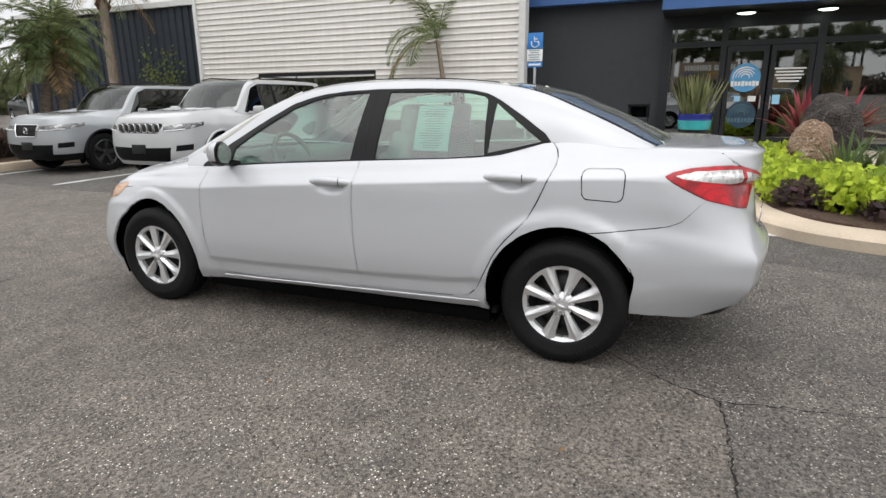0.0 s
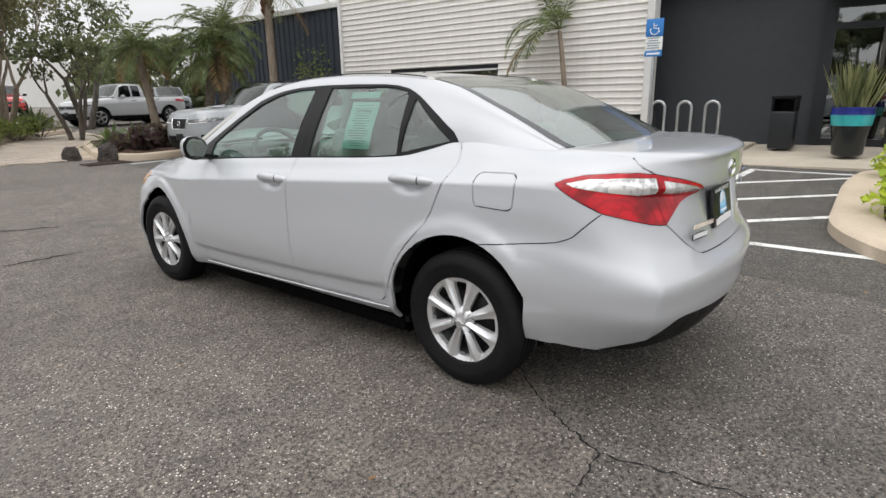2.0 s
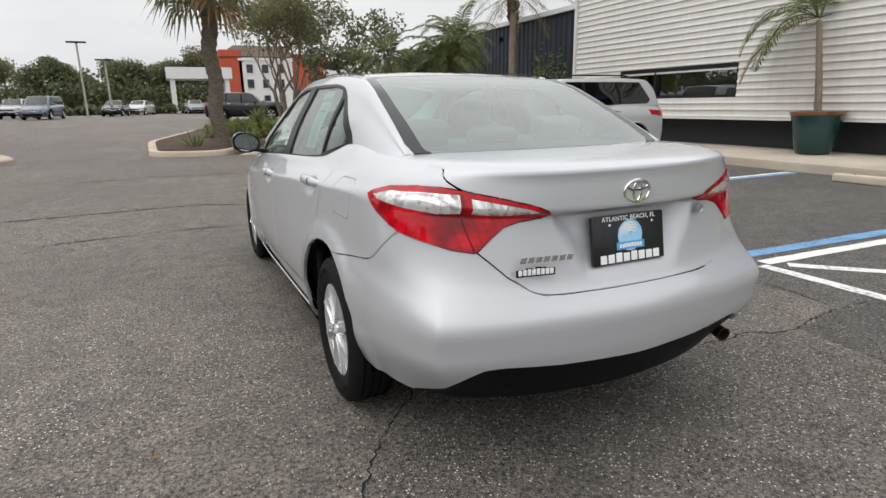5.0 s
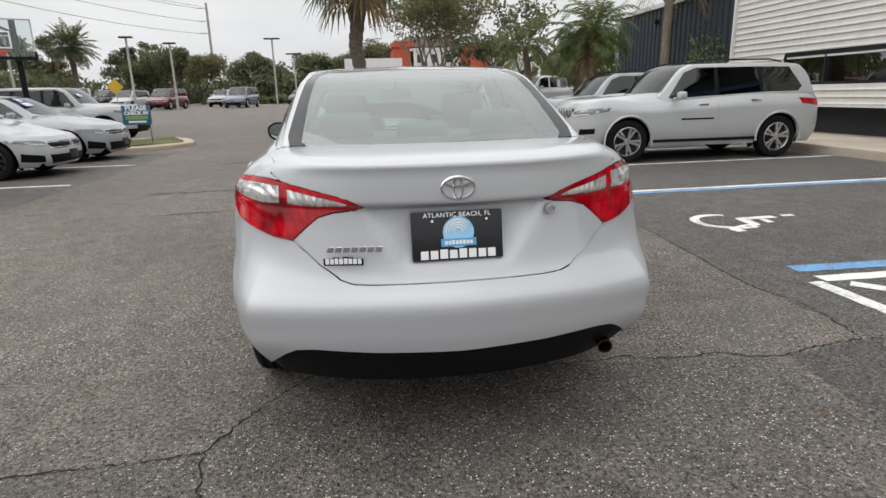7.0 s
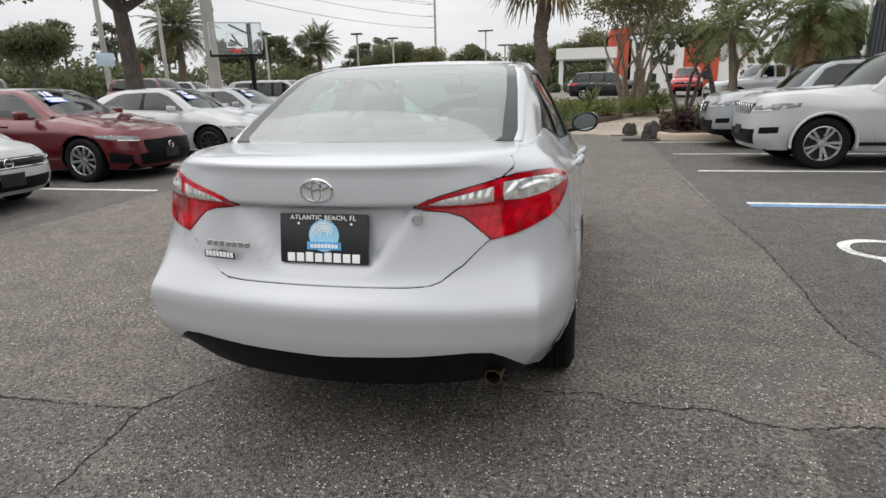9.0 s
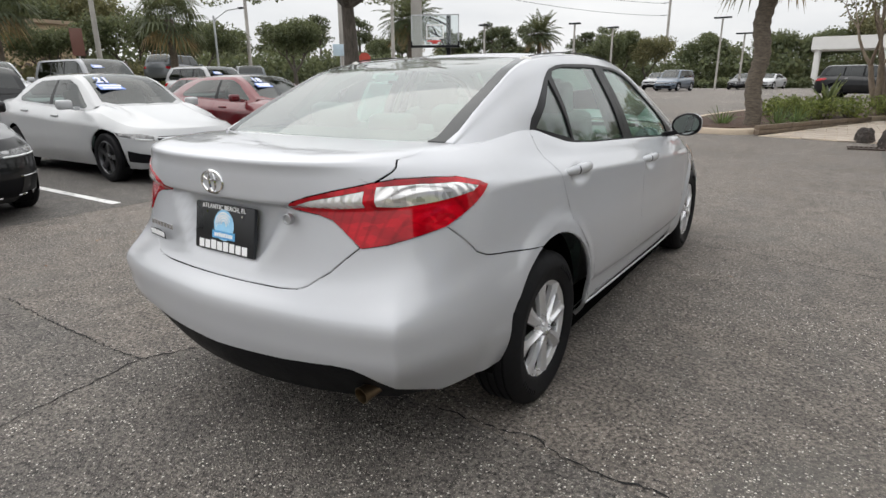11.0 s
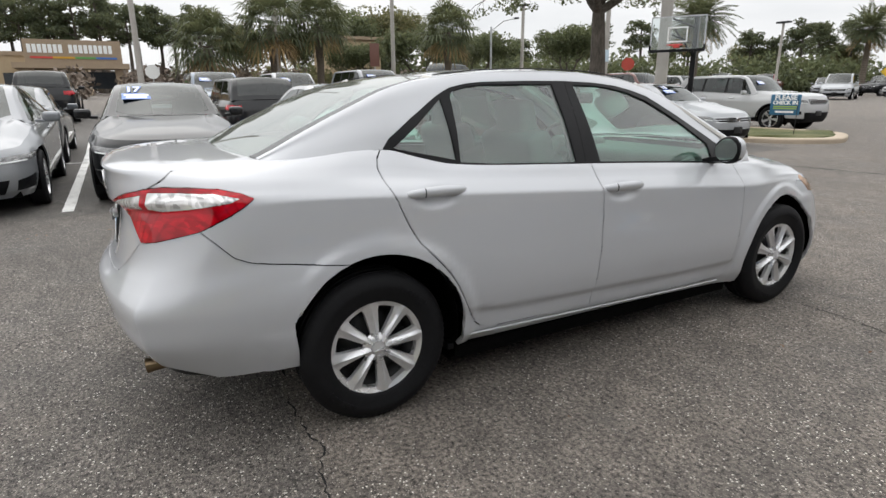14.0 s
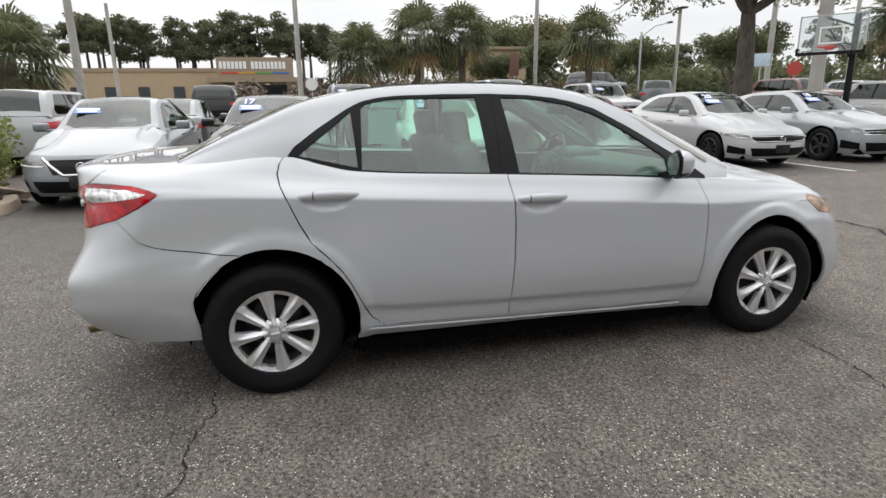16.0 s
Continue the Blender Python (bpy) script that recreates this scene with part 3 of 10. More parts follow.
# darker, newer asphalt of the parking bays
bm = bmesh.new()
slab(bm, [(8.35, -0.33), (8.35, 16.0), (4.4, 16.0), (2.55, 11.6), (2.42, 7.0), (2.30, 2.0), (2.20, 0.6), (2.26, -0.32)], 0.0005, 0.0022)
setting(part("parking_bay_asphalt", bm, M_ASPHALT_NEW, None, smooth=False), "darker sealed asphalt of the parking bays", "asphalt")
bm = bmesh.new()
slab(bm, [(2.25, -30.0), (8.35, -30.0), (8.35, -0.34), (2.26, -0.33), (1.7, -0.43), (1.60, -1.2), (1.2, -2.6), (0.9, -6.0), (0.9, -30.0)], 0.0005, 0.0022)
setting(part("sealed_asphalt", bm, M_ASPHALT_SOUTH, None, smooth=False), "dark sealed asphalt beside the entrance island", "asphalt")
bm = bmesh.new()
slab(bm, [(-12, -3.6), (-4.6, -3.6), (-4.7, 4.0), (-4.75, 12.6), (-12, 12.6)], 0.0005, 0.0022)
slab(bm, [(-24, -3.6), (-12.0, -3.6), (-12.0, 12.6), (-24, 12.6)], 0.0005, 0.0022)
for v in bm.verts:
    v.co.z += ground_z(v.co.x, v.co.y)
setting(part("parking_row_asphalt", bm, M_ASPHALT_NEW, None, smooth=False), "darker sealed asphalt under the parked row", "asphalt")


def line(name, pts, w, mat, label):
    b = bmesh.new()
    ribbon(b, pts, w, 0.006, 0.003, 0.10, 0.05)
    setting(part(name, b, mat, None, smooth=False), label, "road marking")


W_LAB, B_LAB = "worn white parking bay line", "worn light blue parking bay line"
for y in (6.66, 8.95, 11.35):
    line("bay_line", [(2.70, y), (8.3, y + 0.05)], 0.10, M_LINE, W_LAB)
line("bay_line", [(2.70, 4.13), (8.25, 4.13)], 0.10, M_LINE, W_LAB)
line("bay_line_blue", [(2.70, 4.00), (8.25, 4.00)], 0.11, M_LINE_BLUE, B_LAB)
line("bay_line_blue", [(2.70, 0.78), (8.0, 0.62)], 0.14, M_LINE_BLUE, B_LAB)
line("bay_line", [(2.72, 0.55), (7.9, 0.40)], 0.12, M_LINE, W_LAB)
for x0 in (2.83, 4.41, 6.06):
    line("hatch_line", [(x0, 0.42), (x0 + 1.42, -1.02)], 0.11, M_LINE, "worn white hatching line")
line("hatch_line", [(2.64, 0.50), (2.66, -1.42)], 0.11, M_LINE, "worn white hatching line")
line("hatch_line", [(7.78, 0.40), (7.82, -1.0)], 0.11, M_LINE, "worn white hatching line")
for y in (1.2, 4.35, 7.15, 9.95):
    line("bay_line", [(-4.85, y), (-10.0, y)], 0.10, M_LINE, W_LAB)
line("bay_line", [(-4.9, -1.42), (-17.0, -1.40)], 0.12, M_LINE, W_LAB)
line("bay_line", [(-10.3, -2.3), (-10.3, 2.0)], 0.10, M_LINE, W_LAB)

# wheelchair symbol painted in its bay
bm = bmesh.new()
LIFT = iter((0.006, 0.0075, 0.009, 0.0105))
def sym(pts, w):
    ribbon(bm, [(3.42 + 0.95 * (b - 0.05), 2.30 - 0.95 * a) for a, b in pts], w, next(LIFT), 0.003, 0.06, 0.08)
sym([(0.30 * math.cos(radians(a)) + 0.02, 0.30 * math.sin(radians(a)) - 0.18) for a in range(150, 402, 14)], 0.085)
sym([(-0.05, 0.42), (-0.03, 0.02), (0.22, 0.0), (0.36, -0.32), (0.46, -0.30)], 0.10)
sym([(-0.04, 0.22), (0.2, 0.20)], 0.075)
sym([(-0.10, 0.58), (-0.02, 0.58)], 0.13)
setting(part("wheelchair_symbol", bm, M_LINE, None, smooth=False), "worn white wheelchair symbol painted on asphalt", "road marking")

# cracks in the asphalt
CRACKS = [
    [(-3.2, -0.8), (-2.4, -0.74), (-1.58, -0.76), (-1.36, -0.75), (-1.17, -0.76), (-0.95, -0.73), (-0.87, -0.58), (-0.76, -0.41), (-0.5, -0.1)],
    [(-0.95, -0.73), (-0.93, -0.88), (-0.90, -1.01), (-0.88, -1.25), (-0.80, -1.5)],
    [(0.5, -0.31), (0.82, -0.30), (0.91, -0.28), (1.04, -0.34), (1.20, -0.36), (1.38, -0.33), (1.50, -0.40), (1.68, -0.43), (1.86, -0.38), (2.20, -0.33), (2.8, -0.36)],
    [(2.31, 6.5), (2.31, 5.46), (2.29, 4.30), (2.31, 2.99), (2.32, 2.28), (2.29, 1.81), (2.26, 1.27), (2.20, 0.79), (2.19, 0.49), (2.26, 0.27), (2.27, 0.04), (2.2, -0.33)],
    [(0.82, 2.84), (1.25, 2.84), (1.64, 2.74), (2.00, 2.64), (2.25, 2.62)],
    [(-3.2, 5.8), (-1.06, 5.89), (-0.86, 5.69), (-0.62, 5.61), (0.6, 5.7)],
    [(-3.4, 9.5), (-1.6, 9.7), (0.4, 9.4), (1.8, 9.5)],
]
bm = bmesh.new()
for c in CRACKS:
    ribbon(bm, c, 0.0065, 0.0034, 0.010, 0.022, 0.8)
for c, w in (([(-3.3, 5.75), (-2.2, 5.82), (-1.06, 5.89), (-0.86, 5.72), (-0.6, 5.62)], 0.035), ([(-3.0, 9.52), (-1.6, 9.70), (-0.4, 9.55)], 0.045), ([(-2.6, 4.1), (-1.6, 4.25), (-0.9, 4.2)], 0.022)):
    ribbon(bm, c, w, 0.0036, 0.02, 0.03, 0.9)
tagged(part("asphalt_cracks", bm, M_CRACK, None, smooth=False), "hairline cracks in the asphalt", "crack", kind="stuff")

# pavement in front of the showroom
bm = bmesh.new()
slab(bm, [(8.35, 1.05), (12.2, 1.05), (12.2, 13.0), (8.6, 13.0)], -0.05, 0.15)
bmesh.ops.bevel(bm, geom=[e for e in bm.edges if all(v.co.z > 0 for v in e.verts)], offset=0.02, segments=2, affect="EDGES")
setting(part("pavement", bm, M_CONCRETE, None), "pale concrete pavement along the showroom", "pavement")
bm = bmesh.new()
slab(bm, [(8.35, -6.0), (12.2, -6.0), (12.2, 1.05), (8.35, 1.05)], -0.05, 0.125)
for v in bm.verts:
    if v.co.x < 8.4 and v.co.z > 0 and v.co.y > -3:
        v.co.z = 0.012
setting(part("pavement_ramp", bm, M_CONCRETE, None, smooth=False), "pale concrete ramp at the showroom doors", "pavement")


def rounded(poly, r, n=6):
    """Round the corners of an outline."""
    out = []
    k = len(poly)
    for i in range(k):
        p, a, b = Vector(poly[i]), Vector(poly[i - 1]), Vector(poly[(i + 1) % k])
        d1, d2 = (a - p), (b - p)
        rr = min(r, d1.length * 0.45, d2.length * 0.45)
        s, e = p + d1.normalized() * rr, p + d2.normalized() * rr
        for t in np.linspace(0, 1, n):
            q = s * (1 - t) ** 2 + p * 2 * t * (1 - t) + e * t * t
            out.append((q.x, q.y))
    return out


def kerbed_bed(name, poly, kerb_w, top, fill, fill_z, label, fill_label, fill_cat, r=0.6):
    """A planted island: kerb as a real step with earth or turf inside."""
    out = rounded(poly, r, 8)
    cx, cy = sum(p[0] for p in out) / len(out), sum(p[1] for p in out) / len(out)
    n = len(out)
    inn = []
    for i in range(n):
        a, b = Vector(out[i - 1]), Vector(out[(i + 1) % n])
        t = (b - a).normalized()
        nrm = Vector((-t.y, t.x))
        p = Vector(out[i])
        if nrm.dot(Vector((cx, cy)) - p) < 0:
            nrm = -nrm
        inn.append(p + nrm * kerb_w)
    bm = bmesh.new()
    g = [ground_z(*p) for p in out]
    rows = []
    for off, h in ((0.0, -0.05), (0.0, top * 0.72), (0.10, top * 0.95), (0.25, top), (0.9, top), (1.0, top * 0.93), (1.0, top - 0.08)):
        rows.append([bm.verts.new((out[i][0] + (inn[i].x - out[i][0]) * off, out[i][1] + (inn[i].y - out[i][1]) * off, g[i] + h)) for i in range(n)])
    for a, b in zip(rows, rows[1:]):
        for i in range(n):
            j = (i + 1) % n
            bm.faces.new((a[i], a[j], b[j], b[i]))
    bmesh.ops.recalc_face_normals(bm, faces=bm.faces)
    setting(part(name, bm, M_KERB, None), label, "kerb")
    bm = bmesh.new()
    vs = [bm.verts.new((p.x, p.y, g[i] + fill_z - 0.02)) for i, p in enumerate(inn)]
    f = bm.faces.new(vs)
    if f.calc_area() and f.normal.z < 0:
        f.normal_flip()
    bmesh.ops.triangulate(bm, faces=bm.faces)
    bmesh.ops.subdivide_edges(bm, edges=bm.edges, cuts=3, use_grid_fill=True)
    rim = {v for e in bm.edges if len(e.link_faces) == 1 for v in e.verts}
    for v in bm.verts:
        if v not in rim:
            v.co.z += 0.05 + 0.04 * noise.noise(v.co * 1.3)
    setting(part("planting_bed", bm, fill, None), fill_label, fill_cat)


def mulch_mat():
    m = Nodes("mulch")
    p = m.world_co()
    st = m.noise(34, 5, 0.7, m.mapped((1, 0.35, 1), p), 1.2)
    c = m.ramp(st, (0.3, (0.02, 0.012, 0.008)), (0.55, (0.075, 0.042, 0.026)), (0.78, (0.16, 0.10, 0.065)))
    m.set(Base_Color=c, Roughness=0.95)
    m.bump(st, 1.0, 0.02)
    return m.mat


def turf_mat():
    m = Nodes("turf")
    p = m.world_co()
    n1, n2 = m.noise(60, 5, 0.7, p), m.noise(1.2, 4, 0.6, p)
    c = m.ramp(m.mix(n1, n2, 0.5), (0.3, (0.045, 0.055, 0.018)), (0.5, (0.11, 0.12, 0.045)), (0.72, (0.23, 0.20, 0.11)))
    m.set(Base_Color=c, Roughness=0.95)
    m.bump(n1, 1.0, 0.02)
    return m.mat


M_MULCH, M_TURF = mulch_mat(), turf_mat()
kerbed_bed("entrance_island_kerb", [(2.35, -1.55), (3.3, -1.02), (6.2, -0.93), (7.7, -1.05), (7.9, -6.5), (2.9, -6.5), (1.7, -3.4)], 0.42, 0.14, M_MULCH, 0.13, "buff concrete kerb round the entrance planting", "dark bark mulch among the entrance plants", "mulch", 0.7)
kerbed_bed("grass_island_kerb", [(-10.5, 13.25), (-5.9, 13.15), (-4.75, 14.6), (-5.6, 16.8), (-10.5, 16.8)], 0.28, 0.13, M_TURF, 0.13, "buff concrete kerb round a grass strip", "short dry grass on the island", "grass", 1.3)
kerbed_bed("palm_island_kerb", [(-1.95, 14.6), (-0.2, 13.95), (0.9, 16.2), (2.7, 20.2), (6.5, 24.5), (4.5, 27), (-0.5, 25.0), (-2.1, 19.0)], 0.22, 0.14, M_MULCH, 0.16, "buff concrete kerb round the palm island", "bark mulch under palms and shrubs", "mulch", 0.9)
kerbed_bed("front_bed_kerb", [(2.95, 11.75), (8.2, 12.05), (8.6, 14.6), (5.8, 18.4), (3.9, 17.2), (2.7, 13.2)], 0.20, 0.16, M_MULCH, 0.16, "buff concrete kerb of the planting beside the drive", "bark mulch in the front planting", "mulch", 0.5)
kerbed_bed("hedge_bed_kerb", [(-4.6, -3.42), (-4.6, -9.0), (-16.0, -9.0), (-16.0, -6.2), (-7.2, -4.9), (-5.6, -3.5)], 0.18, 0.14, M_MULCH, 0.12, "buff concrete kerb in front of the hedge", "mulch under the hedge", "mulch", 0.5)

# stone paving of the side path, each flag a piece of its own
M_PAVER = concrete_mat("flagstone", (0.42, 0.36, 0.30), 1.6)
path_root = setting(thing("paved_path", (0, 0, 0), "buff stone paving of the side path", "paving"), "buff stone paving of the side path", "paving")
PAVED = [(0.25, 14.05), (2.75, 13.2), (3.9, 17.4), (5.6, 18.6), (6.4, 24.0), (2.9, 20.2), (1.1, 16.2)]
bm = bmesh.new()
slab(bm, PAVED, 0.0, 0.012)
for v in bm.verts:
    v.co.z += ground_z(v.co.x, v.co.y)
part("paving_bed", bm, M_KERB, path_root, smooth=False)
flag = bmesh.new()
box(flag, 0.44, 0.29, 0.03, 0, 0, 0.0, 0.012, 1)
flag_ob = part("flagstone", flag, M_PAVER, path_root)
flag_me = flag_ob.data
bpy.data.objects.remove(flag_ob)
for i in range(36):
    for j in range(16):
        x, y = 0.0 + j * 0.46 + (i % 2) * 0.23, 13.2 + i * 0.31
        if inside(PAVED, x, y) and inside(PAVED, x + 0.2, y) and inside(PAVED, x - 0.2, y):
            o = new("flagstone", flag_me)
            o.parent = path_root
            o.location = (x, y, ground_z(x, y) + 0.014 + random.uniform(0, 0.006))
            o.rotation_euler = (0, 0, random.uniform(-0.03, 0.03))
# storm drain
drain = thing("storm_drain", (2.45, 11.95, 0.0), "rusty iron storm drain grate in the asphalt", "drain")
M_IRON = simple("rusty_iron", (0.05, 0.035, 0.028), 0.8, 0.3, 0.3, 20, 0.3)
bm = bmesh.new()
for s in (-1, 1):
    box(bm, 0.86, 0.05, 0.03, 0, s * 0.22, 0.012)
    box(bm, 0.05, 0.40, 0.03, s * 0.40, 0, 0.012)
part("frame", bm, M_IRON, drain, smooth=False)
for k in range(9):
    block("bar", 0.03, 0.40, 0.02, -0.32 + k * 0.08, 0, 0.013, M_IRON, drain)

# timber edging of the palm island
M_TIMBER = simple("weathered_timber", (0.17, 0.13, 0.095), 0.9, 0, 0.35, 12, 0.4)
edging = thing("timber_edging", (0, 0, 0), "weathered timber edging of the palm island", "edging")
for k in range(4):
    a = Vector((0.05 + 0.62 * k, 14.25 + 1.45 * k, 0.12))
    b = Vector((0.05 + 0.62 * (k + 1), 14.25 + 1.45 * (k + 1), 0.12))
    d = b - a
    bm = bmesh.new()
    for h in (0.07, 0.19):
        box(bm, 0.13, d.length - 0.02, 0.11, 0, 0, h, 0.012)
    part("sleeper", moved(bm, Matrix.Translation((a.x + b.x) * 0.5 * Vector((1, 0, 0)) + Vector((0.12, (a.y + b.y) / 2, 0))) @ Matrix.Rotation(math.atan2(-d.x, d.y), 4, "Z")), M_TIMBER, edging)

# ---- showroom building ----
def metal_mat(name, col, rough=0.45, metal=0.2, streak=0.12):
    m = Nodes(name)
    p = m.world_co()
    s = m.noise(1.0, 6, 0.65, m.mapped((0.5, 0.5, 6.0), p))
    s2 = m.noise(4.0, 5, 0.6, m.mapped((2.0, 2.0, 0.3), p))
    c = m.ramp(m.mix(s, s2, 0.5), (0.3, tuple(x * (1 - streak) for x in col)), (0.7, tuple(min(1, x * (1 + streak)) for x in col)))
    m.set(Base_Color=c, Roughness=m.ramp(s2, (0.3, rough - 0.08), (0.7, rough + 0.1)), Metallic=metal)
    return m.mat


M_CLAD = metal_mat("white_cladding", (0.62, 0.60, 0.57), 0.5, 0.15)
M_NAVY = metal_mat("navy_cladding", (0.022, 0.030, 0.042), 0.5, 0.1, 0.25)
M_CHARCOAL = simple("charcoal_render", (0.026, 0.029, 0.034), 0.75, 0, 0.15, 6, 0.15)
M_FRAME = simple("dark_window_frame", (0.014, 0.016, 0.019), 0.4, 0.2, 0.2, 20)
M_BLUEFASCIA = simple("blue_fascia", (0.035, 0.10, 0.28), 0.5, 0, 0.1, 8)
M_ROOFTRIM = simple("pale_roof_trim", (0.62, 0.62, 0.61), 0.5, 0, 0.1, 8)
M_SHOPGLASS = glass("shop_glass", (0.30, 0.33, 0.33), 0.20)
# near-black colour carries the dimness of the unlit rooms behind the glass
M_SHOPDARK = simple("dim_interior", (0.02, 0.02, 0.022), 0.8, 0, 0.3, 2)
M_CEILLIGHT = Nodes("ceiling_light_glow")
M_CEILLIGHT.set(Base_Color=(0.9, 0.95, 0.9), Emission_Color=(0.85, 1.0, 0.93), Emission_Strength=2.2)
M_CEILLIGHT = M_CEILLIGHT.mat

white_hall = setting(thing("building_wall_white", (0, 0, 0), "white corrugated metal wall of the showroom", "wall"), "white corrugated metal wall of the showroom", "wall")
# horizontal corrugated boards with a window slot; sloped lower corner cut
Y0, Y1, ZB, ZT = 3.25, 13.05, 0.82, 6.2
slot = (7.15, 11.0, 1.30, 1.95)


def clad_board(parent, y0, y1, z, h):
    bm = bmesh.new()
    prof = [(0.0, 0.0), (-0.022, 0.012), (-0.026, 0.03), (-0.012, 0.055), (-0.004, h * 0.55), (0.0, h)]
    a = [bm.verts.new((10.5 + px, y0, z + pz)) for px, pz in prof]
    b = [bm.verts.new((10.5 + px, y1, z + pz)) for px, pz in prof]
    for i in range(len(prof) - 1):
        bm.faces.new((a[i], a[i + 1], b[i + 1], b[i]))
    bmesh.ops.recalc_face_normals(bm, faces=bm.faces)
    for f in bm.faces:
        if f.normal.x > 0:
            f.normal_flip()
    return part("cladding_board", bm, M_CLAD, parent)


H = 0.1535
z = ZB
while z < ZT:
    if slot[2] - 0.08 < z < slot[3] - 0.05:
        clad_board(white_hall, Y0, slot[0], z, H)
        clad_board(white_hall, slot[1], Y1, z, H)
    else:
        clad_board(white_hall, Y0, Y1, z, H)
    z += H
block("backing_wall", 0.25, Y1 - slot[1], ZT - ZB, 10.64, (Y1 + slot[1]) / 2, (ZT + ZB) / 2, M_FRAME, white_hall)
block("backing_wall", 0.25, slot[0] - Y0, ZT - ZB, 10.64, (slot[0] + Y0) / 2, (ZT + ZB) / 2, M_FRAME, white_hall)
block("backing_wall", 0.25, slot[1] - slot[0], slot[2] - ZB, 10.64, (slot[0] + slot[1]) / 2, (slot[2] + ZB) / 2, M_FRAME, white_hall)
block("backing_wall", 0.25, slot[1] - slot[0], ZT - slot[3], 10.64, (slot[0] + slot[1]) / 2, (ZT + slot[3]) / 2, M_FRAME, white_hall)
block("bottom_flashing", 0.10, Y1 - Y0, 0.05, 10.50, (Y0 + Y1) / 2, ZB - 0.02, M_ROOFTRIM, white_hall)
block("soffit", 1.0, Y1 - Y0, 0.06, 11.02, (Y0 + Y1) / 2, ZB + 0.0, M_FRAME, white_hall)
bm = bmesh.new()
box(bm, 0.34, 0.16, ZT - 0.55, 10.56, Y0 - 0.07, (ZT + 0.62) / 2, 0.01)
part("corner_trim", bm, M_ROOFTRIM, white_hall)
block("corner_trim", 0.30, 0.10, ZT - ZB, 10.58, Y1 + 0.04, (ZT + ZB) / 2, M_ROOFTRIM, white_hall)
win = setting(thing("window_1", (0, 0, 0), "long dark slot window in the white wall", "window"), "long dark slot window in the white wall", "window")
for yy in (slot[0] + 0.03, slot[1] - 0.03, 9.7):
    block("frame", 0.12, 0.06, slot[3] - slot[2], 10.58, yy, (slot[2] + slot[3]) / 2, M_FRAME, win)
for zz in (slot[2] + 0.02, slot[3] - 0.02):
    block("frame", 0.13, slot[1] - slot[0], 0.05, 10.585, (slot[0] + slot[1]) / 2, zz, M_ROOFTRIM if zz > 1.6 else M_FRAME, win)
block("pane", 0.012, slot[1] - slot[0], slot[3] - slot[2], 10.62, (slot[0] + slot[1]) / 2, (slot[2] + slot[3]) / 2, M_SHOPGLASS, win)
# dark sheet behind the pane, standing in for the unlit room
block("dark_backing", 0.02, slot[1] - slot[0], slot[3] - slot[2], 11.2, (slot[0] + slot[1]) / 2, (slot[2] + slot[3]) / 2, M_SHOPDARK, win)
setting(block("building_base_wall", 0.3, 9.9, 0.9, 11.15, 8.15, 0.4, M_CHARCOAL, None), "charcoal base wall under the white cladding", "wall")

dark_wall = setting(block("wall_showroom_dark", 0.3, 3.35, 3.4, 11.66, 1.72, 1.75, M_CHARCOAL, None), "charcoal rendered showroom wall", "wall")
setting(block("blue_fascia", 0.5, 10.0, 0.55, 11.45, -1.7, 3.72, M_BLUEFASCIA, None), "blue fascia band over the entrance", "fascia")
setting(block("showroom_roof", 12.0, 24.0, 0.3, 17.3, 2.0, 6.3, M_ROOFTRIM, None), "pale flat roof of the showroom", "roof")
setting(block("wall_showroom_upper", 0.3, 10.0, 2.4, 11.75, -1.7, 5.0, M_CHARCOAL, None), "charcoal upper wall of the showroom", "wall")
setting(block("wall_showroom_back", 0.3, 24.0, 6.3, 23.0, 2.0, 3.1, M_CHARCOAL, None), "back wall of the showroom", "wall")
setting(block("wall_showroom_south", 12.0, 0.3, 6.3, 17.3, -9.8, 3.1, M_CHARCOAL, None), "side wall of the showroom", "wall")
# inner wall and floor take the near-black, so the room's dimness is painted
setting(block("wall_showroom_inner", 0.1, 9.7, 3.4, 15.5, -4.8, 1.7, M_SHOPDARK, None), "inner wall of the showroom with its dimness painted in", "wall")
setting(block("showroom_floor", 11.3, 9.7, 0.1, 17.5, -4.8, 0.08, M_SHOPDARK, None), "showroom floor with its dimness painted in", "floor")

# darkened copies of the logo colours: the lower logo's dimness is painted in
M_DIM_LOGO = simple("dimmed_blue_print", (0.018, 0.05, 0.085), 0.45, 0, 0.15, 40)
M_DIM_WAVE = simple("dimmed_pale_print", (0.07, 0.14, 0.19), 0.45, 0, 0.15, 40)
front = setting(thing("shop_front", (0, 0, 0), "dark framed glass shop front with double doors", "shop front"), "dark framed glass shop front with double doors", "shop front")
for y, w in ((0.0, 0.22), (-1.22, 0.12), (-3.10, 0.14), (-4.75, 0.14), (-6.6, 0.2)):
    block("mullion", 0.16, w, 3.3, 11.55, y, 1.75, M_FRAME, front)
block("transom", 0.145, 6.58, 0.12, 11.553, -3.3, 2.44, M_FRAME, front)
block("transom", 0.145, 6.58, 0.16, 11.553, -3.3, 2.86, M_FRAME, front)
block("head_panel", 0.2, 6.6, 0.55, 11.60, -3.3, 3.2, M_FRAME, front)
block("sill", 0.15, 1.1, 0.14, 11.55, -0.6, 0.2, M_FRAME, front)
block("sill", 0.15, 3.4, 0.14, 11.55, -4.9, 0.2, M_FRAME, front)
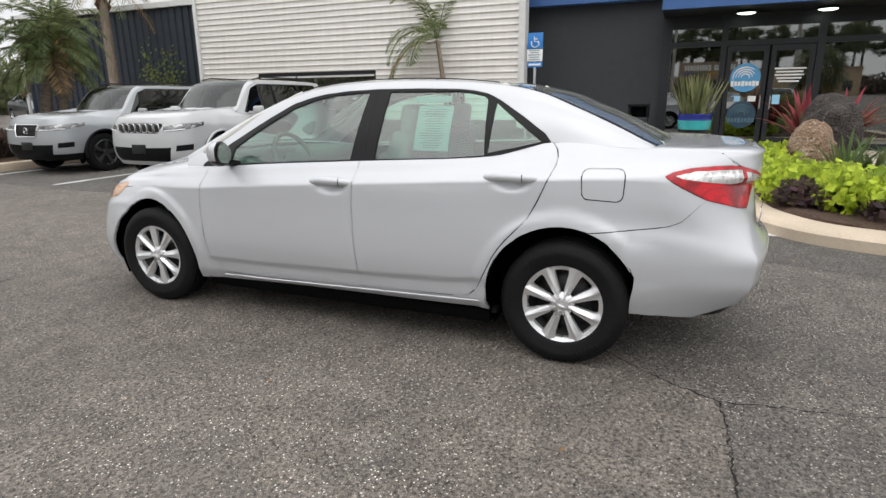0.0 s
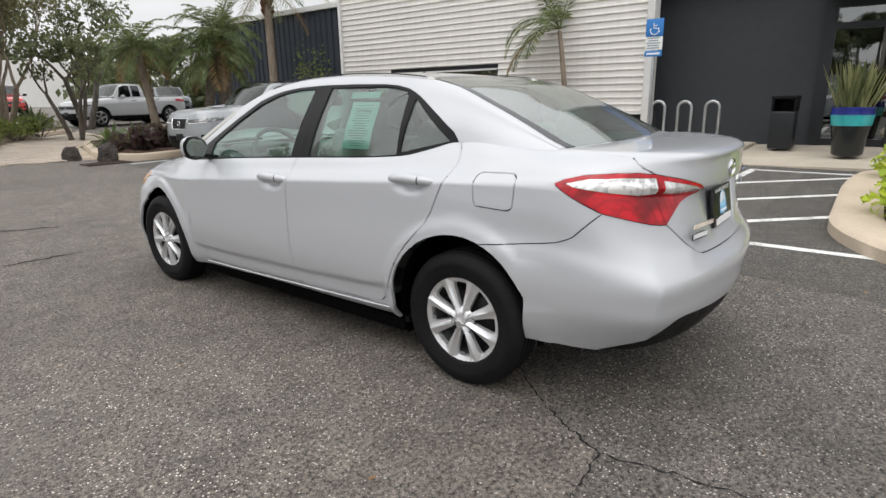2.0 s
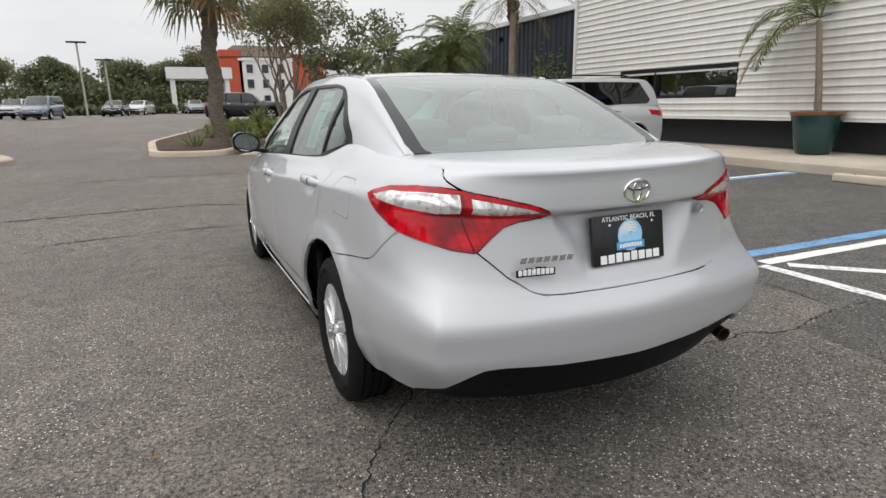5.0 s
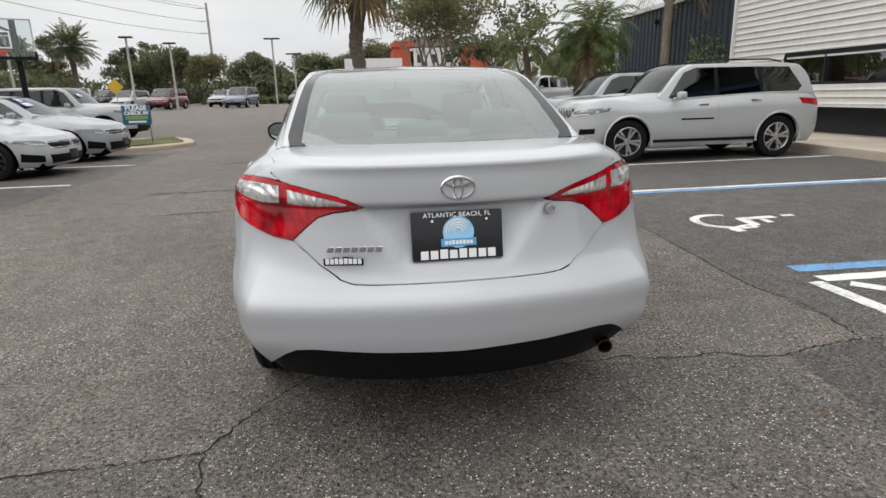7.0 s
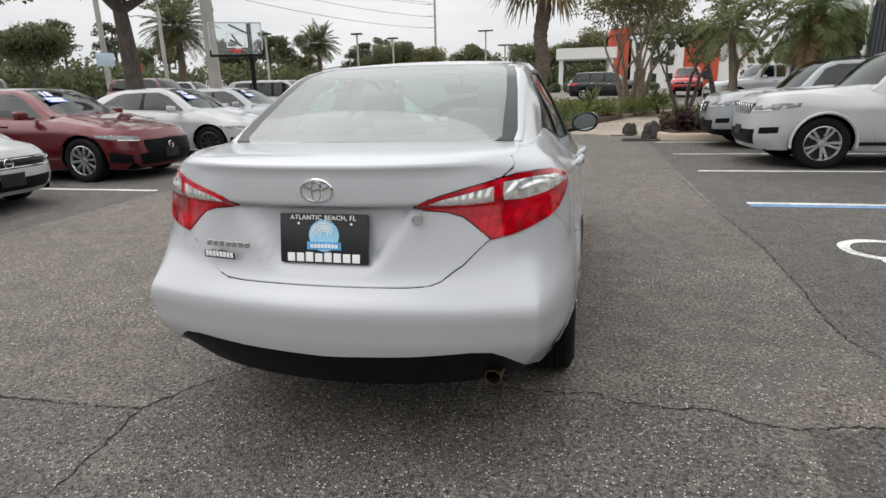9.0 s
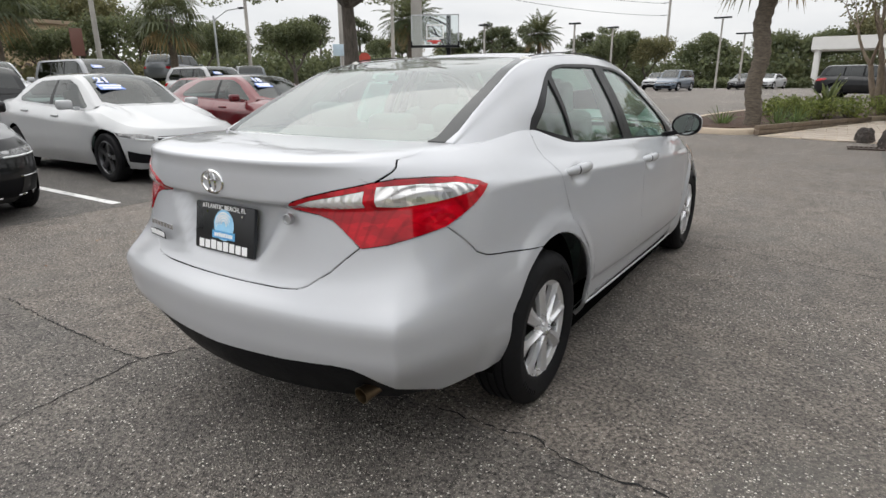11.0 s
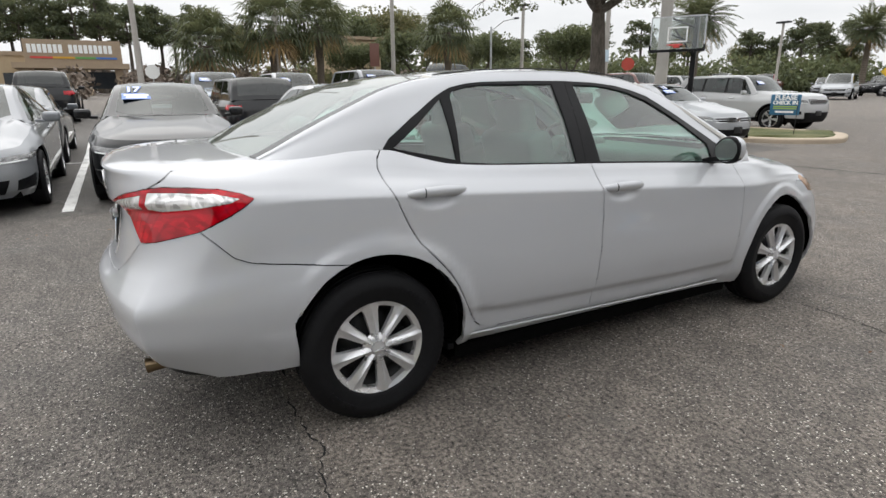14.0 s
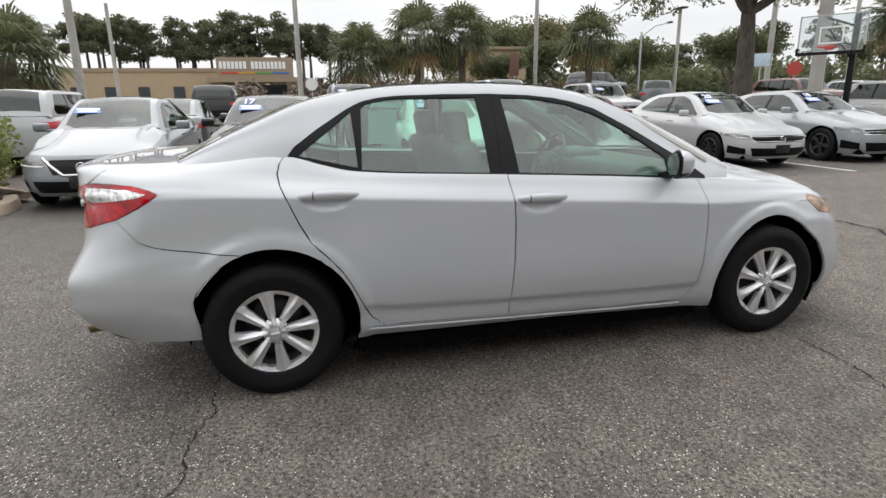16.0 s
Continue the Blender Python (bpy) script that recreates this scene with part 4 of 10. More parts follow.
for y0, y1, z0, z1 in ((-0.1, -1.16, 0.27, 2.38), (-3.17, -4.68, 0.27, 2.38), (-4.82, -6.5, 0.27, 2.38), (-0.1, -1.16, 2.5, 2.78), (-1.28, -3.03, 2.5, 2.78), (-3.17, -4.68, 2.5, 2.78), (-4.82, -6.5, 2.5, 2.78)):
    block("pane", 0.012, y0 - y1, z1 - z0, 11.56, (y0 + y1) / 2, (z0 + z1) / 2, M_SHOPGLASS, front)
for s, y0, y1 in ((1, -1.30, -2.14), (-1, -2.18, -3.02)):
    door = setting(thing("door_1" if s > 0 else "door_2", (11.53, (y0 + y1) / 2, 0.13), "dark framed glass entrance door", "door"), "dark framed glass entrance door", "door")
    w = y0 - y1
    for yy in (-w / 2 + 0.05, w / 2 - 0.05):
        block("stile", 0.06, 0.10, 2.24, 0, yy, 1.12, M_FRAME, door)
    for zz, hh in ((0.12, 0.24), (2.18, 0.12)):
        block("rail", 0.06, w - 0.2, hh, 0, 0, zz, M_FRAME, door)
    block("glass_pane", 0.012, w - 0.2, 1.9, 0, 0, 1.18, M_SHOPGLASS, door)
    bm = bmesh.new()
    yh = (-w / 2 + 0.08) * s
    tube(bm, [(-0.03, yh, 0.88), (-0.09, yh, 0.9), (-0.09, yh, 1.14), (-0.03, yh, 1.16)], 0.013, 8)
    part("pull_handle", bm, M_GALV, door, "brushed steel pull handle")
    if s > 0:
        for zc, col, r in ((1.56, M_BLUE_LOGO, 0.31), (0.75, M_DIM_LOGO, 0.30)):
            bm = bmesh.new()
            bmesh.ops.create_circle(bm, cap_ends=True, segments=48, radius=r)
            logo = part("door_logo", moved(bm, pose(-0.012, 0.0, zc, 90, 0, -90)), col, door, "round blue wave logo", smooth=False)
            bm = bmesh.new()
            for rr, a0, a1 in ((0.80, 40, 200), (0.62, 20, 190), (0.44, 0, 185), (0.26, -30, 190)):
                tube(bm, [(rr * r * math.cos(radians(a)), rr * r * 0.85 * math.sin(radians(a)) + 0.05 * r, 0) for a in np.linspace(a0, a1, 16)], [r * (0.02 + 0.05 * math.sin(math.pi * i / 15)) for i in range(16)], 4)
            part("logo_wave", moved(bm, pose(-0.014, 0.0, zc, 90, 0, -90)), M_WHITE if r > 0.305 else M_DIM_WAVE, logo, smooth=False)
            bm = bmesh.new()
            for k in range(8):
                box(bm, r * 0.19, r * (0.30 if k % 3 else 0.38), 0.002, r * 0.235 * (k - 3.5), 0, 0)
            part("text_bar", moved(bm, pose(-0.022, 0.0, zc - r * 0.42, 90, 0, -90)), M_WHITE if r > 0.305 else M_DIM_WAVE, logo, smooth=False)
        block("door_sticker", 0.004, 0.12, 0.12, -0.014, 0.12, 1.10, M_LIGHT_BLUE, door, label="small light blue sticker")
        block("door_sticker", 0.004, 0.16, 0.12, -0.014, -0.18, 1.10, M_PAPER, door, label="small white notice")
    else:
        bm = bmesh.new()
        for k in range(5):
            wk = (0.62, 0.52, 0.56, 0.48, 0.40)[k]
            box(bm, 0.003, wk, 0.035, -0.016, 0.02, 1.74 - k * 0.068)
        part("opening_hours", bm, M_WHITE, door, "white lines of opening hours", smooth=False)
        block("door_sticker", 0.004, 0.15, 0.2, -0.014, 0.22, 1.08, M_LIGHT_BLUE, door, label="blue shield sticker")
for x, y in ((10.95, -1.55), (11.05, -3.05), (10.95, -4.8)):
    lamp = thing("ceiling_light", (x, y, 2.99), "round white ceiling light under the canopy", "ceiling light", "canopy lights")
    bm = bmesh.new()
    lathe(bm, [(0.19, 0.06), (0.20, 0.02), (0.185, 0.0)], 28)
    part("rim", bm, M_FRAME, lamp)
    bm = bmesh.new()
    lathe(bm, [(0.185, 0.004), (0.12, -0.02), (0.001, -0.03)], 28)
    part("diffuser", bm, M_CEILLIGHT, lamp)
setting(block("canopy_soffit", 1.5, 7.0, 0.06, 10.85, -3.4, 3.08, M_FRAME, None), "dark canopy over the entrance", "canopy")
setting(block("canopy_edge", 0.12, 7.0, 0.35, 10.10, -3.4, 3.22, M_BLUEFASCIA, None), "blue edge of the entrance canopy", "canopy")

# navy hall beyond
navy = setting(thing("building_navy_hall", (0, 0, 0), "navy metal clad hall with a pale roof edge", "building"), "navy metal clad hall with a pale roof edge", "building")
bm = bmesh.new()
pts = []
y = 13.1
while y < 22.3:
    pts += [(11.42, y), (11.42, y + 0.16), (11.47, y + 0.19), (11.47, y + 0.27), (11.42, y + 0.30)]
    y += 0.30
a = [bm.verts.new((px, py, 0.0)) for px, py in pts]
b = [bm.verts.new((px, py, 4.22)) for px, py in pts]
for i in range(len(pts) - 1):
    bm.faces.new((a[i + 1], a[i], b[i], b[i + 1]))
part("wall_front", bm, M_NAVY, navy, smooth=False)
block("wall_end", 12.0, 0.2, 4.22, 17.45, 22.45, 2.11, M_NAVY, navy)
block("roof_trim", 0.20, 9.6, 0.16, 11.40, 17.80, 4.30, M_ROOFTRIM, navy)
block("roof", 12.0, 9.5, 0.12, 17.4, 17.80, 4.33, M_ROOFTRIM, navy)
block("roof_trim", 12.2, 0.2, 0.16, 17.4, 22.60, 4.30, M_ROOFTRIM, navy)
block("wall_light", 0.18, 0.22, 0.14, 11.32, 19.2, 3.75, M_FRAME, navy)
bm = bmesh.new()
cyl(bm, 0.06, 0.06, (11.36, 22.62, 0.0), (11.36, 22.62, 4.22), 8)
part("downpipe", bm, M_ROOFTRIM, navy)


# ---- wheels ----
def cover_ring(bm, R, x0):
    rim = [(R, x0 - 0.012), (R, x0), (R * 0.985, x0 + 0.004), (R * 0.965, x0 + 0.002), (R * 0.92, x0 - 0.003), (R * 0.885, x0 - 0.006), (R * 0.875, x0 - 0.012), (R * 0.87, x0 - 0.030)]
    lathe(bm, rim, 72, "X")


def cover_hub(bm, R, x1):
    hub = [(R * 0.30, x1 - 0.022), (R * 0.25, x1 - 0.010), (R * 0.17, x1 - 0.004), (R * 0.15, x1 - 0.006), (R * 0.14, x1 + 0.002), (R * 0.06, x1 + 0.006), (0.001, x1 + 0.006)]
    lathe(bm, hub, 40, "X")


def cover_spoke(bm, R, x0, x1):
    """One spoke along +y: broad at the rim, a ridge along it, one flank dished."""
    rows = []
    for t in np.linspace(0, 1, 9):
        r = R * (0.16 + 0.825 * t)
        half = R * (0.070 + 0.105 * t + 0.30 * max(0.0, t - 0.78))
        xx = x1 - 0.002 + (x0 + 0.006 - x1) * t**1.5
        prof = [(-1.0, -0.024), (-0.93, -0.006), (-0.35, 0.0), (-0.05, 0.010 - 0.006 * t), (0.08, 0.009 - 0.006 * t), (0.30, -0.004), (0.60, -0.011 + 0.005 * t), (0.94, -0.012 + 0.006 * t), (1.0, -0.026)]
        rows.append([bm.verts.new((xx + d, r, p * half)) for p, d in prof])
    for p, q in zip(rows, rows[1:]):
        for i in range(len(p) - 1):
            bm.faces.new((p[i], p[i + 1], q[i + 1], q[i]))


def tyre_mesh(bm, R, r, w):
    h = w / 2
    prof = [(r, -h * 0.80), (r + 0.008, -h * 0.92), (r + (R - r) * 0.35, -h), (r + (R - r) * 0.62, -h * 1.0), (R - 0.022, -h * 0.93), (R - 0.006, -h * 0.80)]
    for k in (-0.55, -0.18, 0.18, 0.55):
        prof += [(R, h * (k - 0.06)), (R - 0.008, h * (k - 0.045)), (R - 0.008, h * (k + 0.045)), (R, h * (k + 0.06))]
    prof += [(R - 0.006, h * 0.80), (R - 0.022, h * 0.93), (r + (R - r) * 0.66, h), (r + (R - r) * 0.58, h + 0.003), (r + (R - r) * 0.5, h + 0.003), (r + (R - r) * 0.42, h), (r + 0.018, h * 0.95), (r + 0.008, h * 0.9), (r, h * 0.80), (r - 0.02, h * 0.5)]
    lathe(bm, prof, 144, "X")
    # raised blocks of lettering on the sidewall
    for a0 in (0.5, 3.6):
        for k in range(7):
            vs = box(bm, 0.004, 0.020, 0.013 if k % 3 else 0.008, h + 0.004, R - 0.058, 0, 0.001)
            bmesh.ops.rotate(bm, cent=(0, 0, 0), matrix=Matrix.Rotation(a0 + k * 0.085, 3, "X"), verts=vs)
    # notched shoulders
    for v in bm.verts:
        rad = math.hypot(v.co.y, v.co.z)
        if rad > R - 0.03 and abs(v.co.x) > h * 0.72:
            k = int(round(math.atan2(v.co.z, v.co.y) / (2 * math.pi) * 144))
            if k % 2:
                v.co.y *= (rad - 0.0045) / rad
                v.co.z *= (rad - 0.0045) / rad


SPOKE = {}


def hero_wheel(parent, x, y, spin):
    side = 1 if x > 0 else -1
    w = new("wheel")
    w.parent = parent
    w.matrix_local = pose(x, y, 0.317, spin, 0, 0) @ Matrix.Diagonal((side, 1, 1, 1))
    bm = bmesh.new()
    tyre_mesh(bm, 0.317, 0.196, 0.195)
    part("tyre", bm, M_RUBBER, w, "black treaded rubber tyre")
    bm = bmesh.new()
    lathe(bm, [(0.198, 0.07), (0.19, 0.05), (0.17, 0.035), (0.15, 0.0), (0.12, 0.02), (0.07, 0.03), (0.001, 0.03)], 48, "X")
    for k in range(8):
        a = 2 * math.pi * k / 8
        vs = box(bm, 0.012, 0.05, 0.02, 0.03, 0, 0.135, 0.004)
        bmesh.ops.rotate(bm, cent=(0, 0, 0), matrix=Matrix.Rotation(a, 3, "X"), verts=vs)
    part("steel_rim", bm, M_STEEL, w, "black steel rim")
    bm = bmesh.new()
    cover_ring(bm, 0.202, 0.078)
    cover = part("wheel_cover", bm, M_HUBCAP, w, "silver plastic eight-spoke cover")
    bm = bmesh.new()
    cover_hub(bm, 0.202, 0.084)
    part("hub_cap", bm, M_HUBCAP, w)
    if "spoke" not in SPOKE:
        bm = bmesh.new()
        cover_spoke(bm, 0.202, 0.078, 0.084)
        first = part("spoke", bm, M_HUBCAP, w)
        SPOKE["spoke"] = first.data
    else:
        first = new("spoke", SPOKE["spoke"])
        first.parent = w
    for k in range(1, 8):
        sp = new("spoke", SPOKE["spoke"])
        sp.parent = w
        sp.matrix_local = pose(0, 0, 0, 45 * k, 0, 0)
    bm = bmesh.new()
    maker_badge(bm, 0.024, 0.0017)
    moved(bm, pose(0.092, 0, 0, 90, 0, 90))
    part("badge", bm, M_CHROME, w, "chrome oval badge")
    return w


def maker_badge(bm, r, t):
    """Three crossing ovals, flat in XZ."""
    def oval(rx, rz, cx, cz):
        tube(bm, [(cx + rx * math.cos(a), 0, cz + rz * math.sin(a)) for a in np.linspace(0, 2 * math.pi, 41)[:-1]], t, 6, True)
    oval(r, r * 0.68, 0, 0)
    oval(r * 0.28, r * 0.62, 0, 0)
    oval(r * 0.78, r * 0.26, 0, r * 0.34)


# ---- the silver saloon ----
def saloon_rings():
    R = []
    # yr, n_r, yf, n_f, z knots, half-width knots: from the under edge to the waist
    R.append((-0.86, 2.6, 3.42, 2.6, [(-0.9, 0.27), (-0.34, 0.300), (0.37, 0.238), (1.5, 0.228), (2.3, 0.204), (2.95, 0.175), (3.4, 0.18)], [(-0.3, 0.77), (0.4, 0.795), (1.7, 0.80), (2.3, 0.79), (2.95, 0.76)]))
    R.append((-0.91, 2.8, 3.5, 2.6, [(-0.9, 0.34), (-0.34, 0.37), (0.37, 0.285), (1.5, 0.272), (2.3, 0.262), (2.95, 0.26), (3.4, 0.26)], [(-0.3, 0.802), (0.4, 0.830), (1.7, 0.835), (2.3, 0.825), (2.95, 0.79)]))
    R.append((-0.940, 3.5, 3.53, 2.6, [(-0.9, 0.435), (-0.34, 0.455), (0.37, 0.36), (1.5, 0.35), (2.3, 0.35), (2.95, 0.37), (3.4, 0.36)], [(-0.3, 0.822), (0.4, 0.842), (1.7, 0.852), (2.3, 0.845), (2.95, 0.805)]))
    R.append((-0.953, 3.6, 3.52, 2.5, [(-0.9, 0.51), (-0.34, 0.55), (0.37, 0.48), (1.5, 0.47), (2.3, 0.47), (2.95, 0.50), (3.4, 0.47)], [(-0.3, 0.832), (0.4, 0.857), (1.7, 0.873), (2.3, 0.862), (2.95, 0.805)]))
    R.append((-0.957, 3.6, 3.50, 2.4, [(-0.9, 0.598), (-0.34, 0.64), (0.37, 0.62), (1.5, 0.60), (2.3, 0.60), (2.95, 0.62), (3.4, 0.58)], [(-0.3, 0.828), (0.4, 0.858), (1.7, 0.876), (2.3, 0.862), (2.95, 0.79)]))
    R.append((-0.951, 3.5, 3.495, 2.4, [(-0.9, 0.610), (-0.34, 0.668), (0.37, 0.65), (1.5, 0.62), (2.3, 0.617), (2.95, 0.637), (3.4, 0.592)], [(-0.3, 0.826), (0.4, 0.857), (1.7, 0.876), (2.3, 0.862), (2.95, 0.788)]))
    R.append((-0.910, 3.3, 3.47, 2.3, [(-0.9, 0.655), (-0.34, 0.745), (0.37, 0.74), (1.5, 0.69), (2.3, 0.68), (2.95, 0.69), (3.4, 0.64)], [(-0.3, 0.809), (0.4, 0.850), (1.7, 0.874), (2.3, 0.860), (2.95, 0.77)]))
    R.append((-0.872, 2.95, 3.44, 2.3, [(-0.9, 0.72), (-0.34, 0.85), (0.37, 0.845), (1.5, 0.775), (2.3, 0.745), (2.95, 0.745), (3.4, 0.68)], [(-0.3, 0.801), (0.4, 0.843), (1.7, 0.874), (2.3, 0.858), (2.95, 0.748)]))
    R.append((-0.850, 2.75, 3.41, 2.3, [(-0.9, 0.892), (-0.80, 0.898), (-0.34, 0.931), (0.37, 0.901), (1.12, 0.856), (1.71, 0.822), (2.3, 0.778), (2.95, 0.768), (3.4, 0.70)], [(-0.3, 0.792), (0.4, 0.8385), (1.7, 0.8720), (2.3, 0.8565), (2.95, 0.733)]))
    R.append((-0.850, 2.7, 3.40, 2.3, [(-0.9, 0.909), (-0.80, 0.915), (-0.34, 0.946), (0.37, 0.915), (1.12, 0.870), (1.71, 0.836), (2.3, 0.792), (2.95, 0.774), (3.4, 0.71)], [(-0.3, 0.790), (0.4, 0.837), (1.7, 0.871), (2.3, 0.856), (2.95, 0.728)]))
    R.append((-0.878, 2.65, 3.37, 2.3, [(-0.9, 0.918), (-0.80, 0.935), (-0.55, 0.974), (-0.15, 0.958), (0.33, 0.932), (1.12, 0.884), (1.71, 0.850), (2.3, 0.808), (2.95, 0.795), (3.4, 0.73)], [(-0.3, 0.778), (0.4, 0.828), (1.7, 0.864), (2.3, 0.848), (2.95, 0.714)]))
    R.append((-0.880, 2.65, 3.36, 2.3, [(-0.9, 0.938), (-0.80, 0.952), (-0.55, 0.986), (-0.15, 0.972), (0.33, 0.946), (1.12, 0.898), (1.71, 0.864), (2.3, 0.822), (2.95, 0.800), (3.4, 0.735)], [(-0.3, 0.766), (0.4, 0.815), (1.7, 0.853), (2.3, 0.839), (2.95, 0.707)]))
    R.append((-0.878, 2.7, 3.33, 2.3, [(-0.9, 1.020), (-0.55, 1.028), (-0.15, 1.02), (0.33, 0.985), (1.12, 0.935), (1.71, 0.902), (2.3, 0.858), (2.95, 0.812), (3.4, 0.75)], [(-0.3, 0.726), (0.1, 0.745), (0.4, 0.775), (1.7, 0.822), (2.3, 0.812), (2.95, 0.685)]))
    R.append((-0.876, 3.0, 3.27, 2.3, [(-0.9, 1.053), (-0.5, 1.062), (-0.2, 1.080), (0.02, 1.098), (0.113, 1.098), (0.25, 1.064), (0.39, 1.031), (0.6, 1.014), (0.86, 1.002), (1.13, 0.989), (1.75, 0.954), (2.05, 0.931), (2.3, 0.912), (2.95, 0.84), (3.4, 0.765)], [(-0.3, 0.660), (0.1, 0.668), (0.25, 0.702), (0.4, 0.728), (1.0, 0.768), (1.7, 0.782), (2.3, 0.772), (2.95, 0.645)]))
    R.append((-0.835, 3.4, 3.19, 2.3, [(-0.9, 1.066), (-0.5, 1.074), (-0.2, 1.080), (0.113, 1.09), (0.4, 1.028), (1.13, 0.985), (1.75, 0.950), (2.3, 0.928), (2.95, 0.862), (3.4, 0.79)], [(-0.3, 0.630), (0.1, 0.645), (0.4, 0.705), (1.7, 0.762), (2.3, 0.735), (2.95, 0.58)]))
    R.append((-0.60, 3.4, 2.95, 2.3, [(-0.9, 1.075), (-0.2, 1.082), (0.113, 1.08), (0.4, 1.02), (1.13, 0.975), (1.75, 0.945), (2.3, 0.955), (2.8, 0.905), (3.4, 0.85)], [(-0.3, 0.56), (0.4, 0.68), (1.7, 0.74), (2.3, 0.66), (2.95, 0.40)]))
    R.append((-0.39, 3.0, 2.55, 2.3, [(-0.9, 1.085), (-0.2, 1.08), (0.113, 1.07), (0.4, 1.01), (1.13, 0.965), (1.75, 0.94), (2.3, 0.985), (3.4, 0.99)], [(-0.3, 0.42), (0.4, 0.66), (1.7, 0.72), (2.3, 0.52), (2.95, 0.2)]))
    return R


def silver_saloon():
    car = thing("silver_saloon_car", (0, 0, 0), "silver four-door saloon car parked on worn asphalt", "car")
    ya, yb, cols = -0.30, 2.95, (48, 170, 16)
    rings = [plan_ring(*r, ya, min(yb, r[2] - 0.05), cols, (0.4, 0.7, 0.8, 0.8, 0.8, 0.75, 0.4)[i] if i < 7 else 0.0, 1.35) for i, r in enumerate(saloon_rings())]
    grid, mark = spline_rows(rings, [2, 4, 8, 4, 2, 4, 4, 5, 2, 2, 2, 4, 3, 2, 3, 2])
    waist = mark[13]
    u = flat_u(rings[7], ya, yb)
    U = np.repeat(u[None, :], len(grid), 0)
    V = grid[:, :, 2].copy()
    # flared wheel-arch lips, a crease low on the doors
    ease = lambda t: np.clip(t, 0, 1) ** 2 * (3 - 2 * np.clip(t, 0, 1))
    gy, gz = grid[: waist + 1, :, 1], grid[: waist + 1, :, 2]
    flank = np.clip((grid[: waist + 1, :, 0] - 0.70) / 0.05, 0, 1)
    for cy, cz, rad in ((0.012, 0.335, 0.378), (2.692, 0.325, 0.375)):
        rr = np.hypot(gy - cy, gz - cz)
        grid[: waist + 1, :, 0] += 0.013 * flank * (1 - ease((rr - rad - 0.048) / 0.026)) * (gz > 0.2)
    low_z = np.interp(gy, [0.3, 0.6, 1.3, 2.1], [0.43, 0.395, 0.375, 0.36])
    grid[: waist + 1, :, 0] -= 0.014 * flank * ease((low_z - gz) / 0.016) * ease((gy - 0.36) / 0.10) * ease((2.26 - gy) / 0.10)
    # hollows behind the door handles
    for cy, cz in ((0.272, 0.912), (1.276, 0.853)):
        grid[: waist + 1, :, 0] -= 0.024 * flank * ease(1.25 * (1 - np.hypot((gy - cy) / 0.115, (gz - cz) / 0.048)))
    # number-plate hollow in the boot lid
    for i in range(mark[6], mark[12]):
        for j in range(cols[0] + 1):
            x, z = grid[i, j, 0], grid[i, j, 2]
            edge = 0.185 + (z - 0.72) / 0.19 * 0.115
            k = min(max((edge - x) / 0.022, 0), 1) * min(max((z - 0.712) / 0.03, 0), 1) * min(max((0.914 - z) / 0.010, 0), 1)
            grid[i, j, 1] += 0.032 * k * k * (3 - 2 * k)
    ru = lambda x, z: (rear_uv(grid, u, cols[0], x, z, waist + 1), z)

    def ry(y, z):
        """Map place on the rear corner by y."""
        ys = [np.interp(z, grid[: waist + 1, j, 2], grid[: waist + 1, j, 1]) for j in range(cols[0] + 1)]
        return (float(np.interp(y, ys, u[: cols[0] + 1])) if y < ya else y, z)

    body = Skin(grid[: waist + 1], U[: waist + 1], V[: waist + 1])
    seam = [ru(0, 0.659), ru(0.15, 0.659), ru(0.297, 0.661), ru(0.36, 0.666), ru(0.40, 0.680), ru(0.466, 0.727), ru(0.548, 0.806)]
    div_top, div_bot = ru(0.575, 0.997), ru(0.552, 0.803)
    lamp_low = [div_bot, ru(0.62, 0.815), ry(-0.70, 0.833), ry(-0.61, 0.861), ry(-0.505, 0.914), ry(-0.425, 0.966)]
    lamp_top = [ry(-0.425, 0.966), ry(-0.46, 0.982), ry(-0.53, 1.000), ry(-0.62, 1.006), ry(-0.70, 1.006), div_top]
    lamp_out = lamp_low + lamp_top[1:]
    lamp_in = [div_bot, div_top, ru(0.47, 0.972), ru(0.37, 0.945), ru(0.305, 0.912), ru(0.335, 0.905), ru(0.41, 0.897), ru(0.46, 0.882), ru(0.50, 0.850), ru(0.53, 0.822)]
    clear_out = [(div_bot[0] * 0.35 + div_top[0] * 0.65 + 0.004, 0.929), ru(0.64, 0.925), ry(-0.62, 0.937), ry(-0.50, 0.955), ry(-0.47, 0.968), ry(-0.55, 0.985), ry(-0.66, 0.989), (div_top[0] + 0.004, 0.985)]
    clear_in = [ru(0.555, 0.927), ru(0.555, 0.974), ru(0.47, 0.955), ru(0.40, 0.940), ru(0.36, 0.927), ru(0.42, 0.922), ru(0.48, 0.921)]
    bump_top = seam + [div_bot] + lamp_low[1:4] + [(-0.489, 0.765), (-0.427, 0.742), (-0.278, 0.713), (-0.08, 0.688)]
    bump = bump_top + [(-0.08, 0.0), ru(0, 0.36)[:1] + (0.0,)]
    bump[-1] = (u[0] - 0.1, 0.0)
    bump.append((u[0] - 0.1, 0.659))
    val_top = [(u[0] - 0.1, 0.418), ru(0.0, 0.418), ru(0.30, 0.426), ru(0.50, 0.443), ru(0.56, 0.440), ru(0.60, 0.420), ru(0.655, 0.372), ru(0.70, 0.30)]
    val = val_top + [(val_top[-1][0], 0.0), (u[0] - 0.1, 0.0)]
